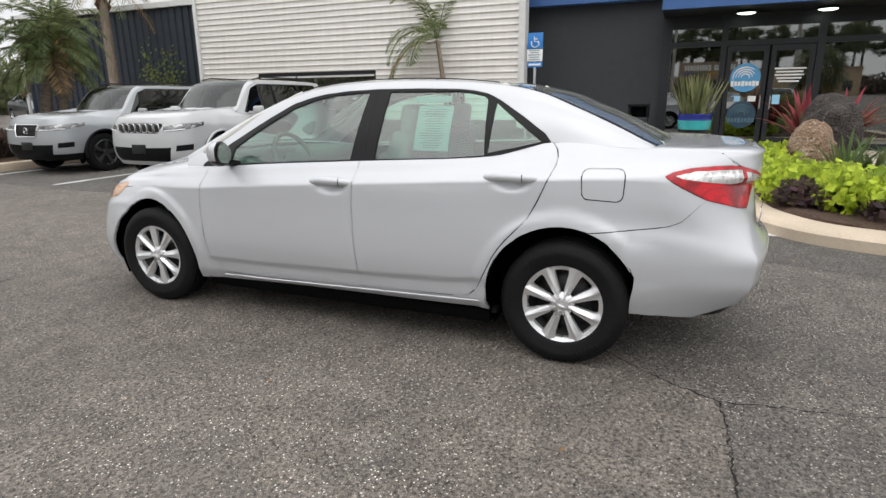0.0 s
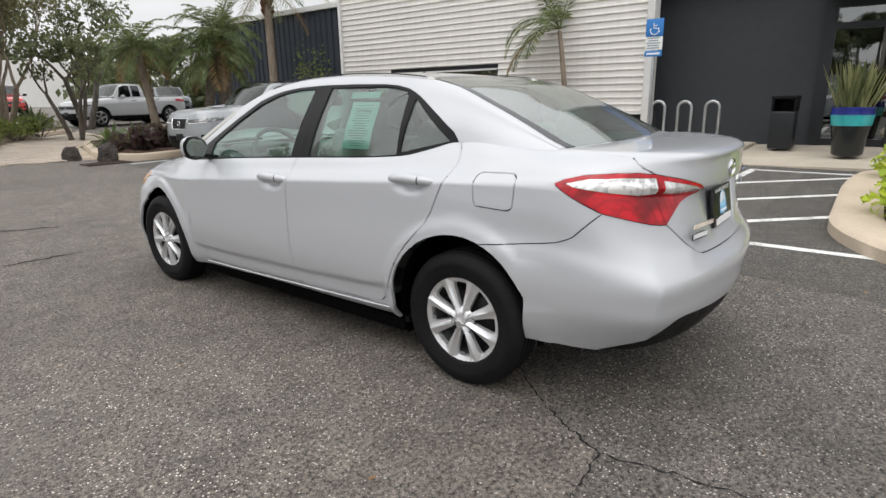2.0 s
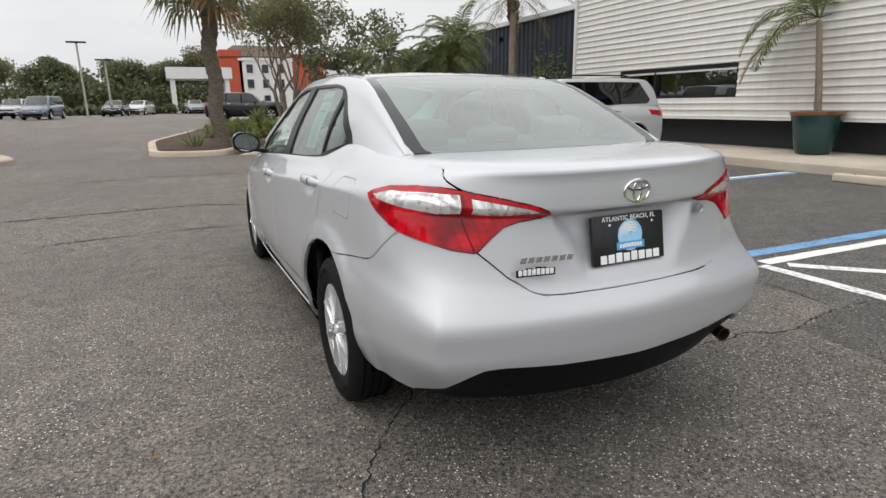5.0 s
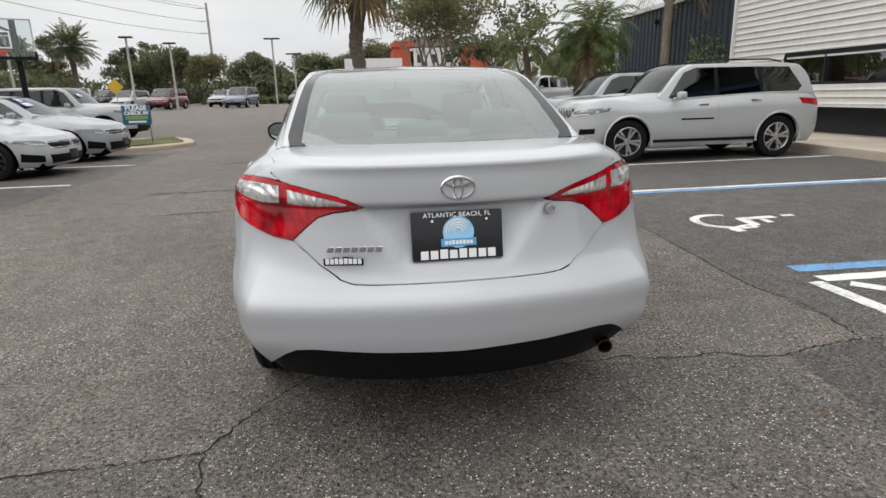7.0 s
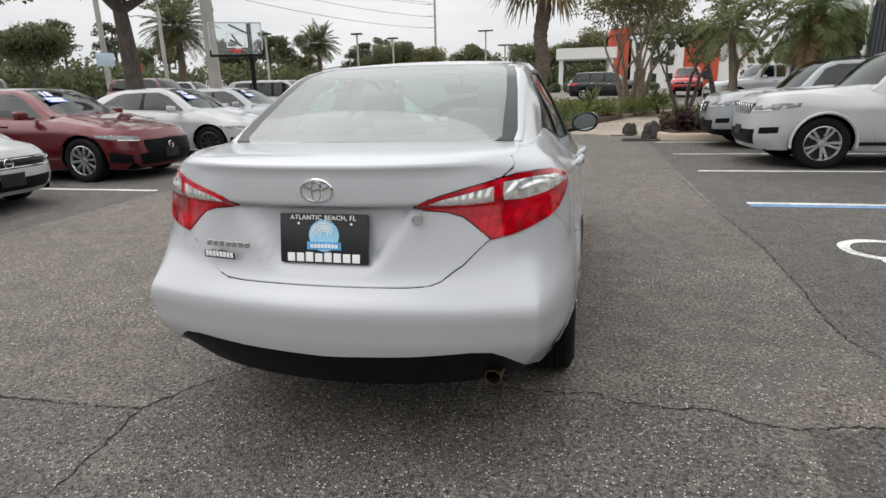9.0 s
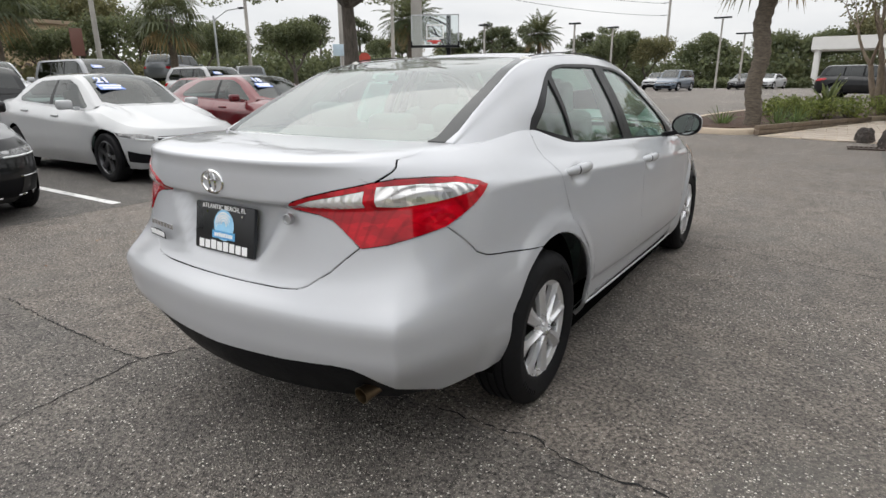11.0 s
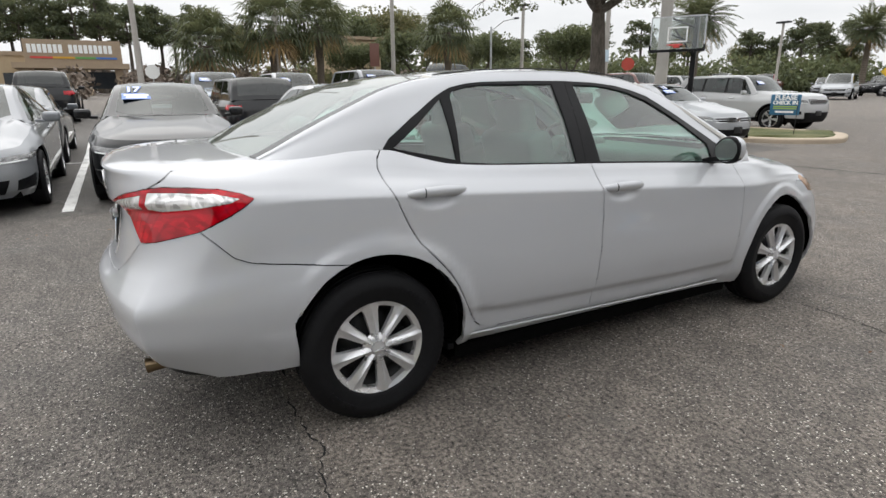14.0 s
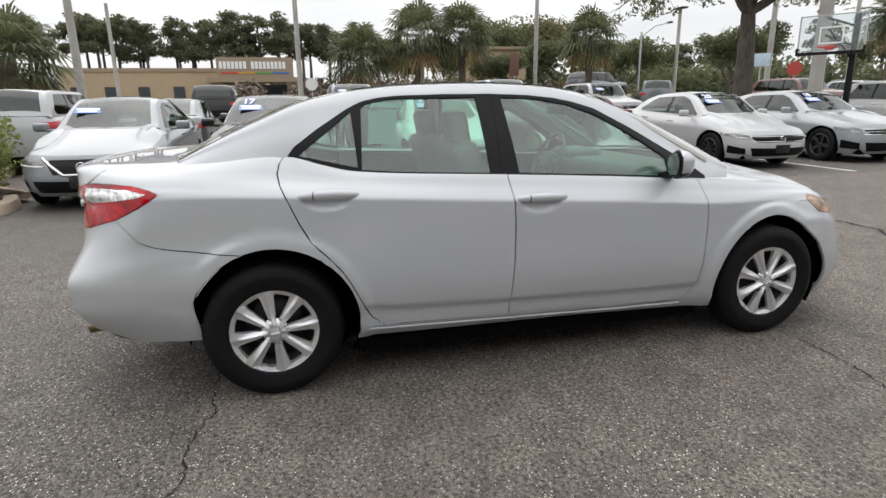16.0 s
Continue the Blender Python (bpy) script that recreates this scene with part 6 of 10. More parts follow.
    # window price sheet on the left rear glass
    for name, y0, y1, z0, z1, mat in (("price_sheet", 0.645, 0.845, 1.045, 1.275, M_SHEET), ("price_sheet_top", 0.665, 0.875, 1.293, 1.325, M_SHEET)):
        bm = bmesh.new()
        q = []
        for i in range(5):
            z = z0 + (z1 - z0) * i / 4
            x = -(float(np.interp(z, [1.02, 1.15, 1.27, 1.34], [0.742, 0.694, 0.630, 0.590])) - 0.022)
            q.append([bm.verts.new((x, y0 + (y1 - y0) * j, z)) for j in (0, 1)])
        for a, b in zip(q, q[1:]):
            bm.faces.new((a[0], a[1], b[1], b[0]))
        bmesh.ops.solidify(bm, geom=bm.faces[:], thickness=0.0015)
        sheet = part(name, bm, mat, car, "white paper sheet with small print behind the glass")
        if name == "price_sheet":
            bm = bmesh.new()
            for k in range(17):
                z = z0 + 0.016 + k * 0.0122
                x = -(float(np.interp(z, [1.02, 1.15, 1.27, 1.34], [0.742, 0.694, 0.630, 0.590])) - 0.0195)
                wdt = 0.14 * (0.55 + 0.45 * random.random())
                box(bm, 0.001, wdt, 0.0035 if k != 14 else 0.009, x, 0.745, z)
            part("small_print", bm, M_PRINT, sheet, "grey lines of print")


def seat_shape(bm, w, d, h, x, y, z, lean=14):
    """Cushion, shell-shaped backrest."""
    box(bm, w, d, 0.17, x, y, z, 0.055, 4)
    for s in (-1, 1):
        box(bm, 0.09, d * 0.95, 0.10, x + s * (w / 2 - 0.045), y, z + 0.075, 0.04, 3)
    box(bm, w * 0.94, 0.15, h, x, y - d / 2 - 0.04 - h * 0.12, z + h / 2 + 0.02, 0.06, 4, turn=(lean, 0, 0))
    for s in (-1, 1):
        box(bm, 0.085, 0.17, h * 0.75, x + s * (w / 2 - 0.05), y - d / 2 - 0.01 - h * 0.10, z + h * 0.45, 0.04, 3, turn=(lean, 0, 0))


def hero_cabin(car, hg, hm, grid, waist, mark):
    for s in (1, -1):
        bm = bmesh.new()
        seat_shape(bm, 0.50, 0.50, 0.62, s * 0.365, 1.42, 0.50, 16)
        seat = part("front_seat", bm, M_SEAT, car, "grey cloth front seat")
        bm = bmesh.new()
        box(bm, 0.26, 0.10, 0.19, s * 0.365, 0.985, 1.185, 0.045, 4, turn=(10, 0, 0))
        for k in (-0.06, 0.06):
            cyl(bm, 0.006, 0.006, (s * 0.365 + k, 1.0, 1.02), (s * 0.365 + k, 0.985, 1.14), 8)
        part("headrest", bm, M_SEAT, seat)
    bm = bmesh.new()
    box(bm, 1.26, 0.42, 0.18, 0, 0.64, 0.50, 0.06, 4)
    box(bm, 0.92, 0.30, 0.18, 0, 0.36, 0.50, 0.06, 4)
    box(bm, 1.24, 0.15, 0.36, 0, 0.165, 0.92, 0.06, 4, turn=(20, 0, 0))
    box(bm, 0.92, 0.15, 0.34, 0, 0.26, 0.66, 0.06, 4, turn=(20, 0, 0))
    bench = part("rear_bench", bm, M_SEAT, car, "grey cloth rear bench")
    for x in (-0.36, 0, 0.36):
        bm = bmesh.new()
        box(bm, 0.25, 0.09, 0.13 if x else 0.09, x, 0.075, 1.125 if x else 1.10, 0.04, 4, turn=(14, 0, 0))
        part("headrest", bm, M_SEAT, bench)
    bm = bmesh.new()
    box(bm, 1.20, 0.46, 0.03, 0, -0.13, 1.062, 0.012)
    part("parcel_shelf", bm, M_CABIN, car)
    bm = bmesh.new()
    box(bm, 1.36, 0.52, 0.26, 0, 2.20, 0.83, 0.07, 4)
    box(bm, 0.36, 0.24, 0.10, -0.365, 2.08, 0.955, 0.05, 3)
    box(bm, 0.22, 1.3, 0.30, 0, 1.45, 0.45, 0.05, 3)
    part("dashboard", bm, M_CABIN, car, "dark grey dashboard")
    bm = bmesh.new()
    tube(bm, [(0.185 * math.cos(a), 0, 0.185 * math.sin(a)) for a in np.linspace(0, 2 * math.pi, 41)[:-1]], 0.015, 8, True)
    box(bm, 0.16, 0.06, 0.13, 0, 0.01, -0.01, 0.03, 3)
    for a in (0, 180, 270):
        box(bm, 0.16, 0.025, 0.04, 0.10 * math.cos(radians(a)), 0.01, 0.10 * math.sin(radians(a)), 0.008, turn=(0, -a, 0))
    part("steering_wheel", moved(bm, pose(-0.365, 1.86, 0.93, -25, 0, 0)), M_CABIN, car, "dark steering wheel")
    bm = bmesh.new()
    box(bm, 0.24, 0.03, 0.065, 0, 1.74, 1.275, 0.02, 3)
    cyl(bm, 0.01, 0.01, (0, 1.74, 1.29), (0, 1.72, 1.37), 8)
    part("inner_mirror", bm, M_CABIN, car)
    # headliner and inner pillars: the roof shell set inwards
    rail = hm[3]
    bm = bmesh.new()
    for s in (1, -1):
        R, C = hg.shape[:2]
        vs = {}
        j0, j1 = int(np.argmin(np.abs(hg[-1, :, 1] - 0.44))), int(np.argmin(np.abs(hg[-1, :, 1] - 1.68)))
        for i in range(rail - 1, R):
            for j in range(j0, j1):
                p = hg[i, j]
                vs[i, j] = bm.verts.new((s * max(p[0] - 0.02, 0), p[1], p[2] - 0.022))
        for i in range(rail - 1, R - 1):
            for j in range(j0, j1 - 1):
                q = [vs[i, j], vs[i, j + 1], vs[i + 1, j + 1], vs[i + 1, j]]
                bm.faces.new(q[::-1] if s > 0 else q)
    part("headliner", bm, M_LINER, car, "pale grey headliner")
    # inner trim below the windows, floor
    bm = bmesh.new()
    for s in (1, -1):
        rows = list(range(mark[2], waist + 1, 2))
        cs = [j for j in range(grid.shape[1]) if 0.44 < grid[waist, j, 1] < 2.2 and grid[waist, j, 0] > 0.5]
        vs = {(i, j): bm.verts.new((s * (grid[i, j, 0] - 0.075), grid[i, j, 1], grid[i, j, 2] - 0.01)) for i in rows for j in cs}
        for a, b in zip(rows, rows[1:]):
            for c, d in zip(cs, cs[1:]):
                q = [vs[a, c], vs[a, d], vs[b, d], vs[b, c]]
                bm.faces.new(q[::-1] if s > 0 else q)
    box(bm, 1.44, 1.72, 0.03, 0, 1.35, 0.33)
    box(bm, 0.90, 0.60, 0.03, 0, 0.19, 0.33)
    box(bm, 1.16, 0.03, 0.28, 0, -0.10, 0.90)
    box(bm, 0.90, 0.03, 0.44, 0, -0.10, 0.55)
    box(bm, 1.40, 0.03, 0.5, 0, 2.32, 0.60)
    part("inner_trim", bm, M_CABIN, car, "dark cabin trim")
    for s in (1, -1):
        for pts, r in (([(0.70, 1.12, 1.0), (0.60, 1.10, 1.25), (0.53, 1.08, 1.37)], 0.035), ([(0.60, 0.05, 1.10), (0.54, 0.25, 1.27), (0.49, 0.42, 1.345)], 0.05), ([(0.695, 2.3, 1.0), (0.60, 1.95, 1.20), (0.51, 1.66, 1.34)], 0.025)):
            bm = bmesh.new()
            tube(bm, [(s * x, y, z) for x, y, z in pts], r, 8)
            part("inner_pillar", bm, M_LINER, car)


M_FRIT = simple("window_border", (0.022, 0.024, 0.025), 0.14, 0, 0.15, 60, spec=0.35)
M_MIRROR = simple("mirror_silver", (0.45, 0.48, 0.47), 0.02, 1.0, 0.01)
M_SHEET = simple("pale_blue_paper", (0.66, 0.84, 0.86), 0.8, 0, 0.03, 10)
M_PRINT = simple("grey_print", (0.30, 0.34, 0.36), 0.8, 0, 0.1)
silver_saloon()


# ---- other vehicles ----
PAINTS = {
    "white": paint("white_paint", (0.43, 0.437, 0.445), 0.0, 0.40),
    "pearl": paint("pearl_paint", (0.32, 0.335, 0.35), 0.2, 0.36),
    "silver": paint("silver_paint_light", (0.23, 0.24, 0.255), 0.3, 0.40),
    "red": paint("dark_red_paint", (0.105, 0.004, 0.008), 0.3, 0.30),
    "black": paint("black_paint", (0.004, 0.0045, 0.0055), 0.0, 0.30, 0.02, 0.8, 0.012),
    "grey": paint("grey_paint", (0.12, 0.13, 0.14), 0.5, 0.32),
    "blue_grey": paint("blue_grey_paint", (0.10, 0.13, 0.17), 0.5, 0.32),
    "brown": paint("rose_brown_paint", (0.13, 0.062, 0.055), 0.4, 0.32),
    "orange_red": paint("bright_red_paint", (0.45, 0.03, 0.03), 0.0, 0.35),
}
M_ALLOY = simple("alloy_rim", (0.55, 0.55, 0.56), 0.28, 0.85, 0.05, 30)
M_ALLOY_DARK = simple("dark_alloy_rim", (0.10, 0.10, 0.105), 0.3, 0.8, 0.1, 30)
M_STICKER = simple("sticker_blue", (0.20, 0.31, 0.70), 0.5, 0, 0.1)
WHEELS = {}


def wheel_data(style, R):
    """Meshes of a wheel, shared by all cars that have it."""
    key = (style, round(R, 3))
    if key in WHEELS:
        return WHEELS[key]
    r = R * 0.68
    bm = bmesh.new()
    h = 0.105
    lathe(bm, [(r, -h * 0.8), (r + (R - r) * 0.4, -h), (R - 0.02, -h * 0.92), (R, -h * 0.7), (R, h * 0.7), (R - 0.02, h * 0.92), (r + (R - r) * 0.4, h), (r, h * 0.82), (r - 0.03, h * 0.3)], 36, "X")
    t = part("tyre", bm, M_RUBBER, None)
    bm = bmesh.new()
    lathe(bm, [(r, h * 0.86), (r * 0.96, h * 0.90), (r * 0.91, h * 0.72), (r * 0.90, -h * 0.2)], 36, "X")
    lathe(bm, [(r * 0.26, h * 0.6), (r * 0.22, h * 0.78), (r * 0.001, h * 0.8)], 20, "X")
    n = {"ten": 10, "five": 5, "twin": 10, "six": 6}[style]
    for k in range(n):
        a = 2 * math.pi * (k + (0.22 * (-1) ** k if style == "twin" else 0)) / n
        rows = []
        for t_ in (0.0, 0.5, 1.0):
            rr = r * (0.2 + 0.73 * t_)
            hw = r * ((0.07 + 0.03 * t_) if n == 10 else (0.12 + 0.06 * t_))
            rows.append([bm.verts.new((h * (0.72 + 0.1 * t_) + d, math.cos(a) * rr - math.sin(a) * o * hw, math.sin(a) * rr + math.cos(a) * o * hw)) for o, d in ((-1, -0.03), (-0.8, 0), (0.8, 0), (1, -0.03))])
        for p, q in zip(rows, rows[1:]):
            for i in range(3):
                bm.faces.new((p[i], p[i + 1], q[i + 1], q[i]))
    m = part("rim", bm, M_ALLOY, None)
    bm = bmesh.new()
    lathe(bm, [(r * 0.9, h * 0.25), (r * 0.7, h * 0.2), (0.001, h * 0.2)], 24, "X")
    d = part("brake_disc", bm, M_STEEL, None)
    WHEELS[key] = [(o.name.split(".")[0], o.data) for o in (t, m, d)]
    for o in (t, m, d):
        bpy.data.objects.remove(o)
    return WHEELS[key]


def car_wheel(parent, x, y, R, style, spin, dark):
    w = new("wheel")
    w.parent = parent
    s = 1 if x > 0 else -1
    w.matrix_local = pose(x, y, R, spin, 0, 0) @ Matrix.Diagonal((s, 1, 1, 1))
    for name, me in wheel_data(style, R):
        o = new(name, me)
        o.parent = w
        if name == "rim" and dark:
            o.material_slots[0].link = "OBJECT"
            o.material_slots[0].material = M_ALLOY_DARK


SHAPES = {
    # wheelbase, rear and front overhang, half width, roof, waist rear/front, nose height, bonnet base, screen base/top, rear glass top/base, deck, tyre radius, clearance
    "saloon": dict(wb=2.72, ro=0.98, fo=0.94, w=0.90, roof=1.46, br=1.02, bf=0.93, nose=0.74, hood=1.00, sb=2.42, st=1.62, rt=0.42, rb=-0.36, deck=1.08, R=0.33, gc=0.20, open=0),
    "saloon_large": dict(wb=2.92, ro=1.08, fo=0.92, w=0.925, roof=1.47, br=1.03, bf=0.95, nose=0.80, hood=1.01, sb=2.46, st=1.66, rt=0.40, rb=-0.46, deck=1.10, R=0.34, gc=0.19, open=0),
    "suv": dict(wb=2.90, ro=1.0, fo=0.93, w=0.955, roof=1.72, br=1.14, bf=1.06, nose=1.07, hood=1.165, sb=2.42, st=1.72, rt=-0.48, rb=-0.80, deck=1.2, R=0.375, gc=0.27, open=0),
    "suv_small": dict(wb=2.68, ro=0.86, fo=0.90, w=0.92, roof=1.66, br=1.12, bf=1.03, nose=0.92, hood=1.09, sb=2.32, st=1.62, rt=-0.40, rb=-0.74, deck=1.15, R=0.355, gc=0.24, open=0),
    "van": dict(wb=3.0, ro=1.06, fo=0.98, w=0.99, roof=1.78, br=1.10, bf=1.02, nose=0.84, hood=1.06, sb=2.95, st=2.05, rt=-0.72, rb=-0.95, deck=1.2, R=0.35, gc=0.21, open=0),
    "pickup": dict(wb=3.4, ro=1.15, fo=0.93, w=0.98, roof=1.84, br=1.22, bf=1.18, nose=1.05, hood=1.22, sb=2.75, st=2.15, rt=1.22, rb=1.08, deck=1.22, R=0.39, gc=0.32, open=1),
}


def vehicle(name, shape, colour, at, turn, label, grille="bar", rim="ten", dark_rim=False, sticker="", tint=None, group="", rails=False, plate=True, scale=1.0, category="car", clad=None):
    """A parked vehicle: shell with cut openings, glass, lamps, grille, wheels. at: rear axle middle."""
    P = SHAPES[shape]
    z0 = ground_z(at[0], at[1]) if len(at) == 2 else at[2]
    root = thing(name, (at[0], at[1], z0), label, category, group, turn=turn)
    if scale != 1.0:
        root.scale = (scale, scale, scale)
    body_m = PAINTS[colour]
    glass_m = tint or M_GLASS_BG
    wb, ro, fo, w, gc, R = P["wb"], P["ro"], P["fo"], P["w"], P["gc"], P["R"]
    ya, yb, yf, yr = -0.35, wb + 0.22, wb + fo, -ro
    tall = shape not in ("saloon", "saloon_large")
    nr_, nf_ = (4.2, 3.9) if tall else (3.0, 2.9)
    br, bf, nose, hood, deck = P["br"], P["bf"], P["nose"], P["hood"], P["deck"]
    bz = [(-ro, br if tall else deck - 0.04), (-0.3, br + (0.02 if not tall else 0)), (0.3, br), (P["sb"] - 0.5, bf), (P["sb"] + 0.1, bf - 0.02), (wb + 0.3, nose + 0.03), (yf, nose - 0.04)]

    def lev(k, drop=0.0):
        return [(y, z * k + gc * (1 - k) - drop) for y, z in bz]

    def wid(k):
        return [(-0.35, w * k * 0.965), (0.4, w * k), (wb * 0.6, w * k), (wb, w * k * 0.985), (wb + 0.22, w * k * 0.93)]

    rings = [
        (yr + 0.10, nr_, yf - 0.10, nf_, lev(0.0), wid(0.91), ),
        (yr + 0.02, nr_, yf - 0.02, nf_, lev(0.16), wid(0.965)),
        (yr, nr_, yf, nf_, lev(0.42), wid(1.0)),
        (yr + 0.02, nr_, yf - 0.02, nf_, lev(0.68), wid(0.995)),
        (yr + 0.035, nr_, yf - 0.04, nf_, lev(0.80), wid(0.990)),
        (yr + 0.05, nr_, yf - 0.065, nf_, lev(0.85), wid(0.968)),
        (yr + 0.09, nr_, yf - 0.13, nf_, lev(1.0), wid(0.875)),
    ]
    inner = [(-ro, br if tall else deck), (-0.3, (br if tall else deck)), (0.3, br - 0.01), (P["sb"] - 0.4, bf), (P["sb"], hood), (wb + 0.3, nose + 0.07), (yf, nose + 0.02)]
    rings.append((yr + 0.22 if not tall else yr + 0.16, nr_, yf - 0.30, nf_, inner, [(-0.35, w * 0.72), (0.4, w * 0.8), (P["sb"], w * 0.72), (wb + 0.22, w * 0.62)]))
    rings.append((min(P["rb"] - 0.02, -0.1) if not P["open"] else -0.2, nr_, P["sb"] + 0.1, nf_, [(-ro, deck - 0.01), (0.3, br - 0.03), (P["sb"], hood), (yf, hood)], [(-0.35, w * 0.4), (0.4, w * 0.74), (P["sb"] - 0.3, w * 0.66), (wb + 0.22, w * 0.3)]))
    cols = (9, 46, 11)
    rr = [plan_ring(*r, ya if r[0] < ya - 0.04 else r[0] + 0.05, min(yb, r[2] - 0.06), cols) for r in rings]
    grid, mark = spline_rows(rr, [1, 2, 3, 2, 1, 2, 2, 2])
    waist = mark[6]
    u = flat_u(rr[2], ya, yb)
    sk = Skin(grid[: waist + 1], np.repeat(u[None, :], waist + 1, 0), grid[: waist + 1, :, 2].copy())
    fu = lambda x, z: (front_uv(grid, u, cols[2], x, z, waist + 1), z)
    ru = lambda x, z: (rear_uv(grid, u, cols[0], x, z, waist + 1), z)
    nb = nose - gc
    wide = {"bar": 0.66, "mesh": 0.58, "wide": 0.70, "v": 0.44, "slots": 0.52, "shield": 0.34, "chrome": 0.46}[grille]
    g_lo, g_hi = {"bar": (0.56, 0.80), "mesh": (0.36, 0.72), "wide": (0.64, 0.80), "v": (0.52, 0.86), "slots": (0.66, 0.86), "shield": (0.56, 0.84), "chrome": (0.46, 0.82)}[grille]
    zl = lambda k: gc + nb * k
    grl = [fu(0.0, zl(g_lo)), fu(w * wide * 0.85, zl(g_lo)), fu(w * wide, zl((g_lo + g_hi) / 2 + 0.05)), fu(w * wide * 0.95, zl(g_hi)), fu(0.0, zl(g_hi))]
    head = [fu(w * (wide + 0.03), zl(0.70)), fu(w * 0.80, zl(0.715)), (yb + (0.13 if tall else 0.05), zl(0.80)), (yb + (0.10 if tall else 0.0), zl(0.875)), fu(w * 0.78, zl(0.855)), fu(w * (wide + 0.02), zl(0.80))]
    low = [fu(0.0, zl(0.08)), fu(w * 0.60, zl(0.08)), fu(w * 0.68, zl(0.38)), fu(0.0, zl(0.36))]
    fog = [fu(w * 0.72, zl(0.14)), fu(w * 0.89, zl(0.18)), fu(w * 0.915, zl(0.46)), fu(w * 0.75, zl(0.36))] if not tall else [fu(w * 0.74, zl(0.30)), fu(w * 0.90, zl(0.32)), fu(w * 0.91, zl(0.44)), fu(w * 0.76, zl(0.42))]
    tail = [ru(w * 0.62, br * 0.80), ru(w * 0.80, br * 0.78), (ya - 0.10, br * 0.84), (ya - 0.05, br * 0.93), ru(w * 0.62, br * 0.90)]
    door_f = [(wb * 0.79, 2), (wb * 0.80, gc + 0.35), (wb * 0.76, gc + 0.10), (wb * 0.42, gc + 0.10), (wb * 0.42, 2)]
    door_r = [(wb * 0.42, 2), (wb * 0.42, gc + 0.10), (wb * 0.20, gc + 0.12), (wb * 0.13, gc + 0.40), (wb * 0.04, gc + 0.62), (wb * 0.04, 2)]
    Ra = R + 0.055
    arch_r, arch_f = circle(0, R, Ra, 24), circle(wb, R, Ra, 24)
    for poly in (head, tail, fog, arch_r, arch_f):
        sk.cut(poly)
    for poly in (grl, low, door_f, door_r):
        sk.cut(poly, False)
    lows = low + [(low[0][0] + 0.2, low[-1][1]), (low[0][0] + 0.2, low[0][1])]
    grp = grl + [(grl[0][0] + 0.2, grl[-1][1]), (grl[0][0] + 0.2, grl[0][1])]

    def region(a, b, row):
        if math.hypot(a, b - R) < Ra or math.hypot(a - wb, b - R) < Ra:
            return "open"
        if a > yb - 0.2:
            for n_, poly in (("grille", grp), ("head", head), ("low", lows), ("fog", fog)):
                if inside(poly, a, b):
                    return n_
        if a < 0 and inside(tail, a, b):
            return "tail"
        if inside(door_f, a, b):
            return "df"
        if inside(door_r, a, b):
            return "dr"
        if tall and row < mark[1]:
            return "cladding"
        return "shell" if not tall else ("shell_f" if a > wb * 0.6 else "shell_r")

    sk.finish(region)
    if tall:
        sk.panel("front_body", "shell_f", body_m, root, lip=0.02)
        sk.panel("rear_body", "shell_r", body_m, root, lip=0.02)
    else:
        sk.panel("body", "shell", body_m, root, lip=0.02)
    if tall:
        sk.panel("lower_cladding", "cladding", clad or (M_BLACKPLASTIC if shape != "van" else body_m), root, lip=0.02)
    gr = sk.panel("grille", "grille", M_BLACKTRIM, root, lip=0.01, push=-0.006, label="dark grille")
    front_trim(gr or root, grille, w, wide, zl(g_lo), zl(g_hi), grid, u, cols, waist)
    sk.panel("air_intake", "low", M_BLACKPLASTIC, root, lip=0.01, push=-0.008)
    for s in (1, -1):
        sk.panel("front_door", "df", body_m, root, (s,), 0.005, 0.014)
        sk.panel("rear_door", "dr", body_m, root, (s,), 0.005, 0.014)
        sk.panel("headlamp", "head", M_HEADLIGHT, root, (s,), 0.002, 0.01, 0.003, label="clear headlamp")
        bm = bmesh.new()
        x0, x1 = w * (wide + 0.05), w * 0.86
        run = []
        for t in np.linspace(0, 1, 12):
            xx, zz = x0 + (x1 - x0) * t, zl(0.715 + 0.03 * t * t)
            pts = [(np.interp(zz, grid[: waist + 1, -1 - j][:, 2], grid[: waist + 1, -1 - j][:, 0]), np.interp(zz, grid[: waist + 1, -1 - j][:, 2], grid[: waist + 1, -1 - j][:, 1])) for j in range(cols[2] + 1)]
            run.append((s * xx, float(np.interp(xx, [p[0] for p in pts], [p[1] for p in pts])) + 0.006, zz))
        tube(bm, run, 0.008, 6)
        part("lamp_strip", bm, M_PAPER, root, "white light strip of the headlamp")
        sk.panel("tail_lamp", "tail", M_REDLENS, root, (s,), 0.002, 0.01, 0.003, label="red tail lamp")
        sk.panel("fog_surround", "fog", M_BLACKPLASTIC, root, (s,), 0.001, 0.01, -0.004)
    sk.panel("inner_shell", ("shell", "shell_f", "shell_r", "df", "dr", "cladding"), M_DARK, root, push=-0.012)
    dk = Skin(grid[waist:], grid[waist:, :, 0], grid[waist:, :, 1])
    dk.finish(lambda a, b, r: "bonnet" if b > P["sb"] - 0.35 else ("waist" if b > -0.1 or tall else "boot"))
    dk.panel("bonnet", "bonnet", body_m, root, gap=0.002, lip=0.01)
    dk.panel("boot_lid", "boot", body_m, root, gap=0.002, lip=0.01)
    dk.panel("waist_sill", "waist", M_BLACKTRIM if P["open"] else body_m, root, lip=0.004)

    # cabin
    rb, rt, st, sb, roof = P["rb"], P["rt"], P["st"], P["sb"], P["roof"]
    rail_z = roof - 0.05
    base_r = br if (tall or P["open"]) else deck
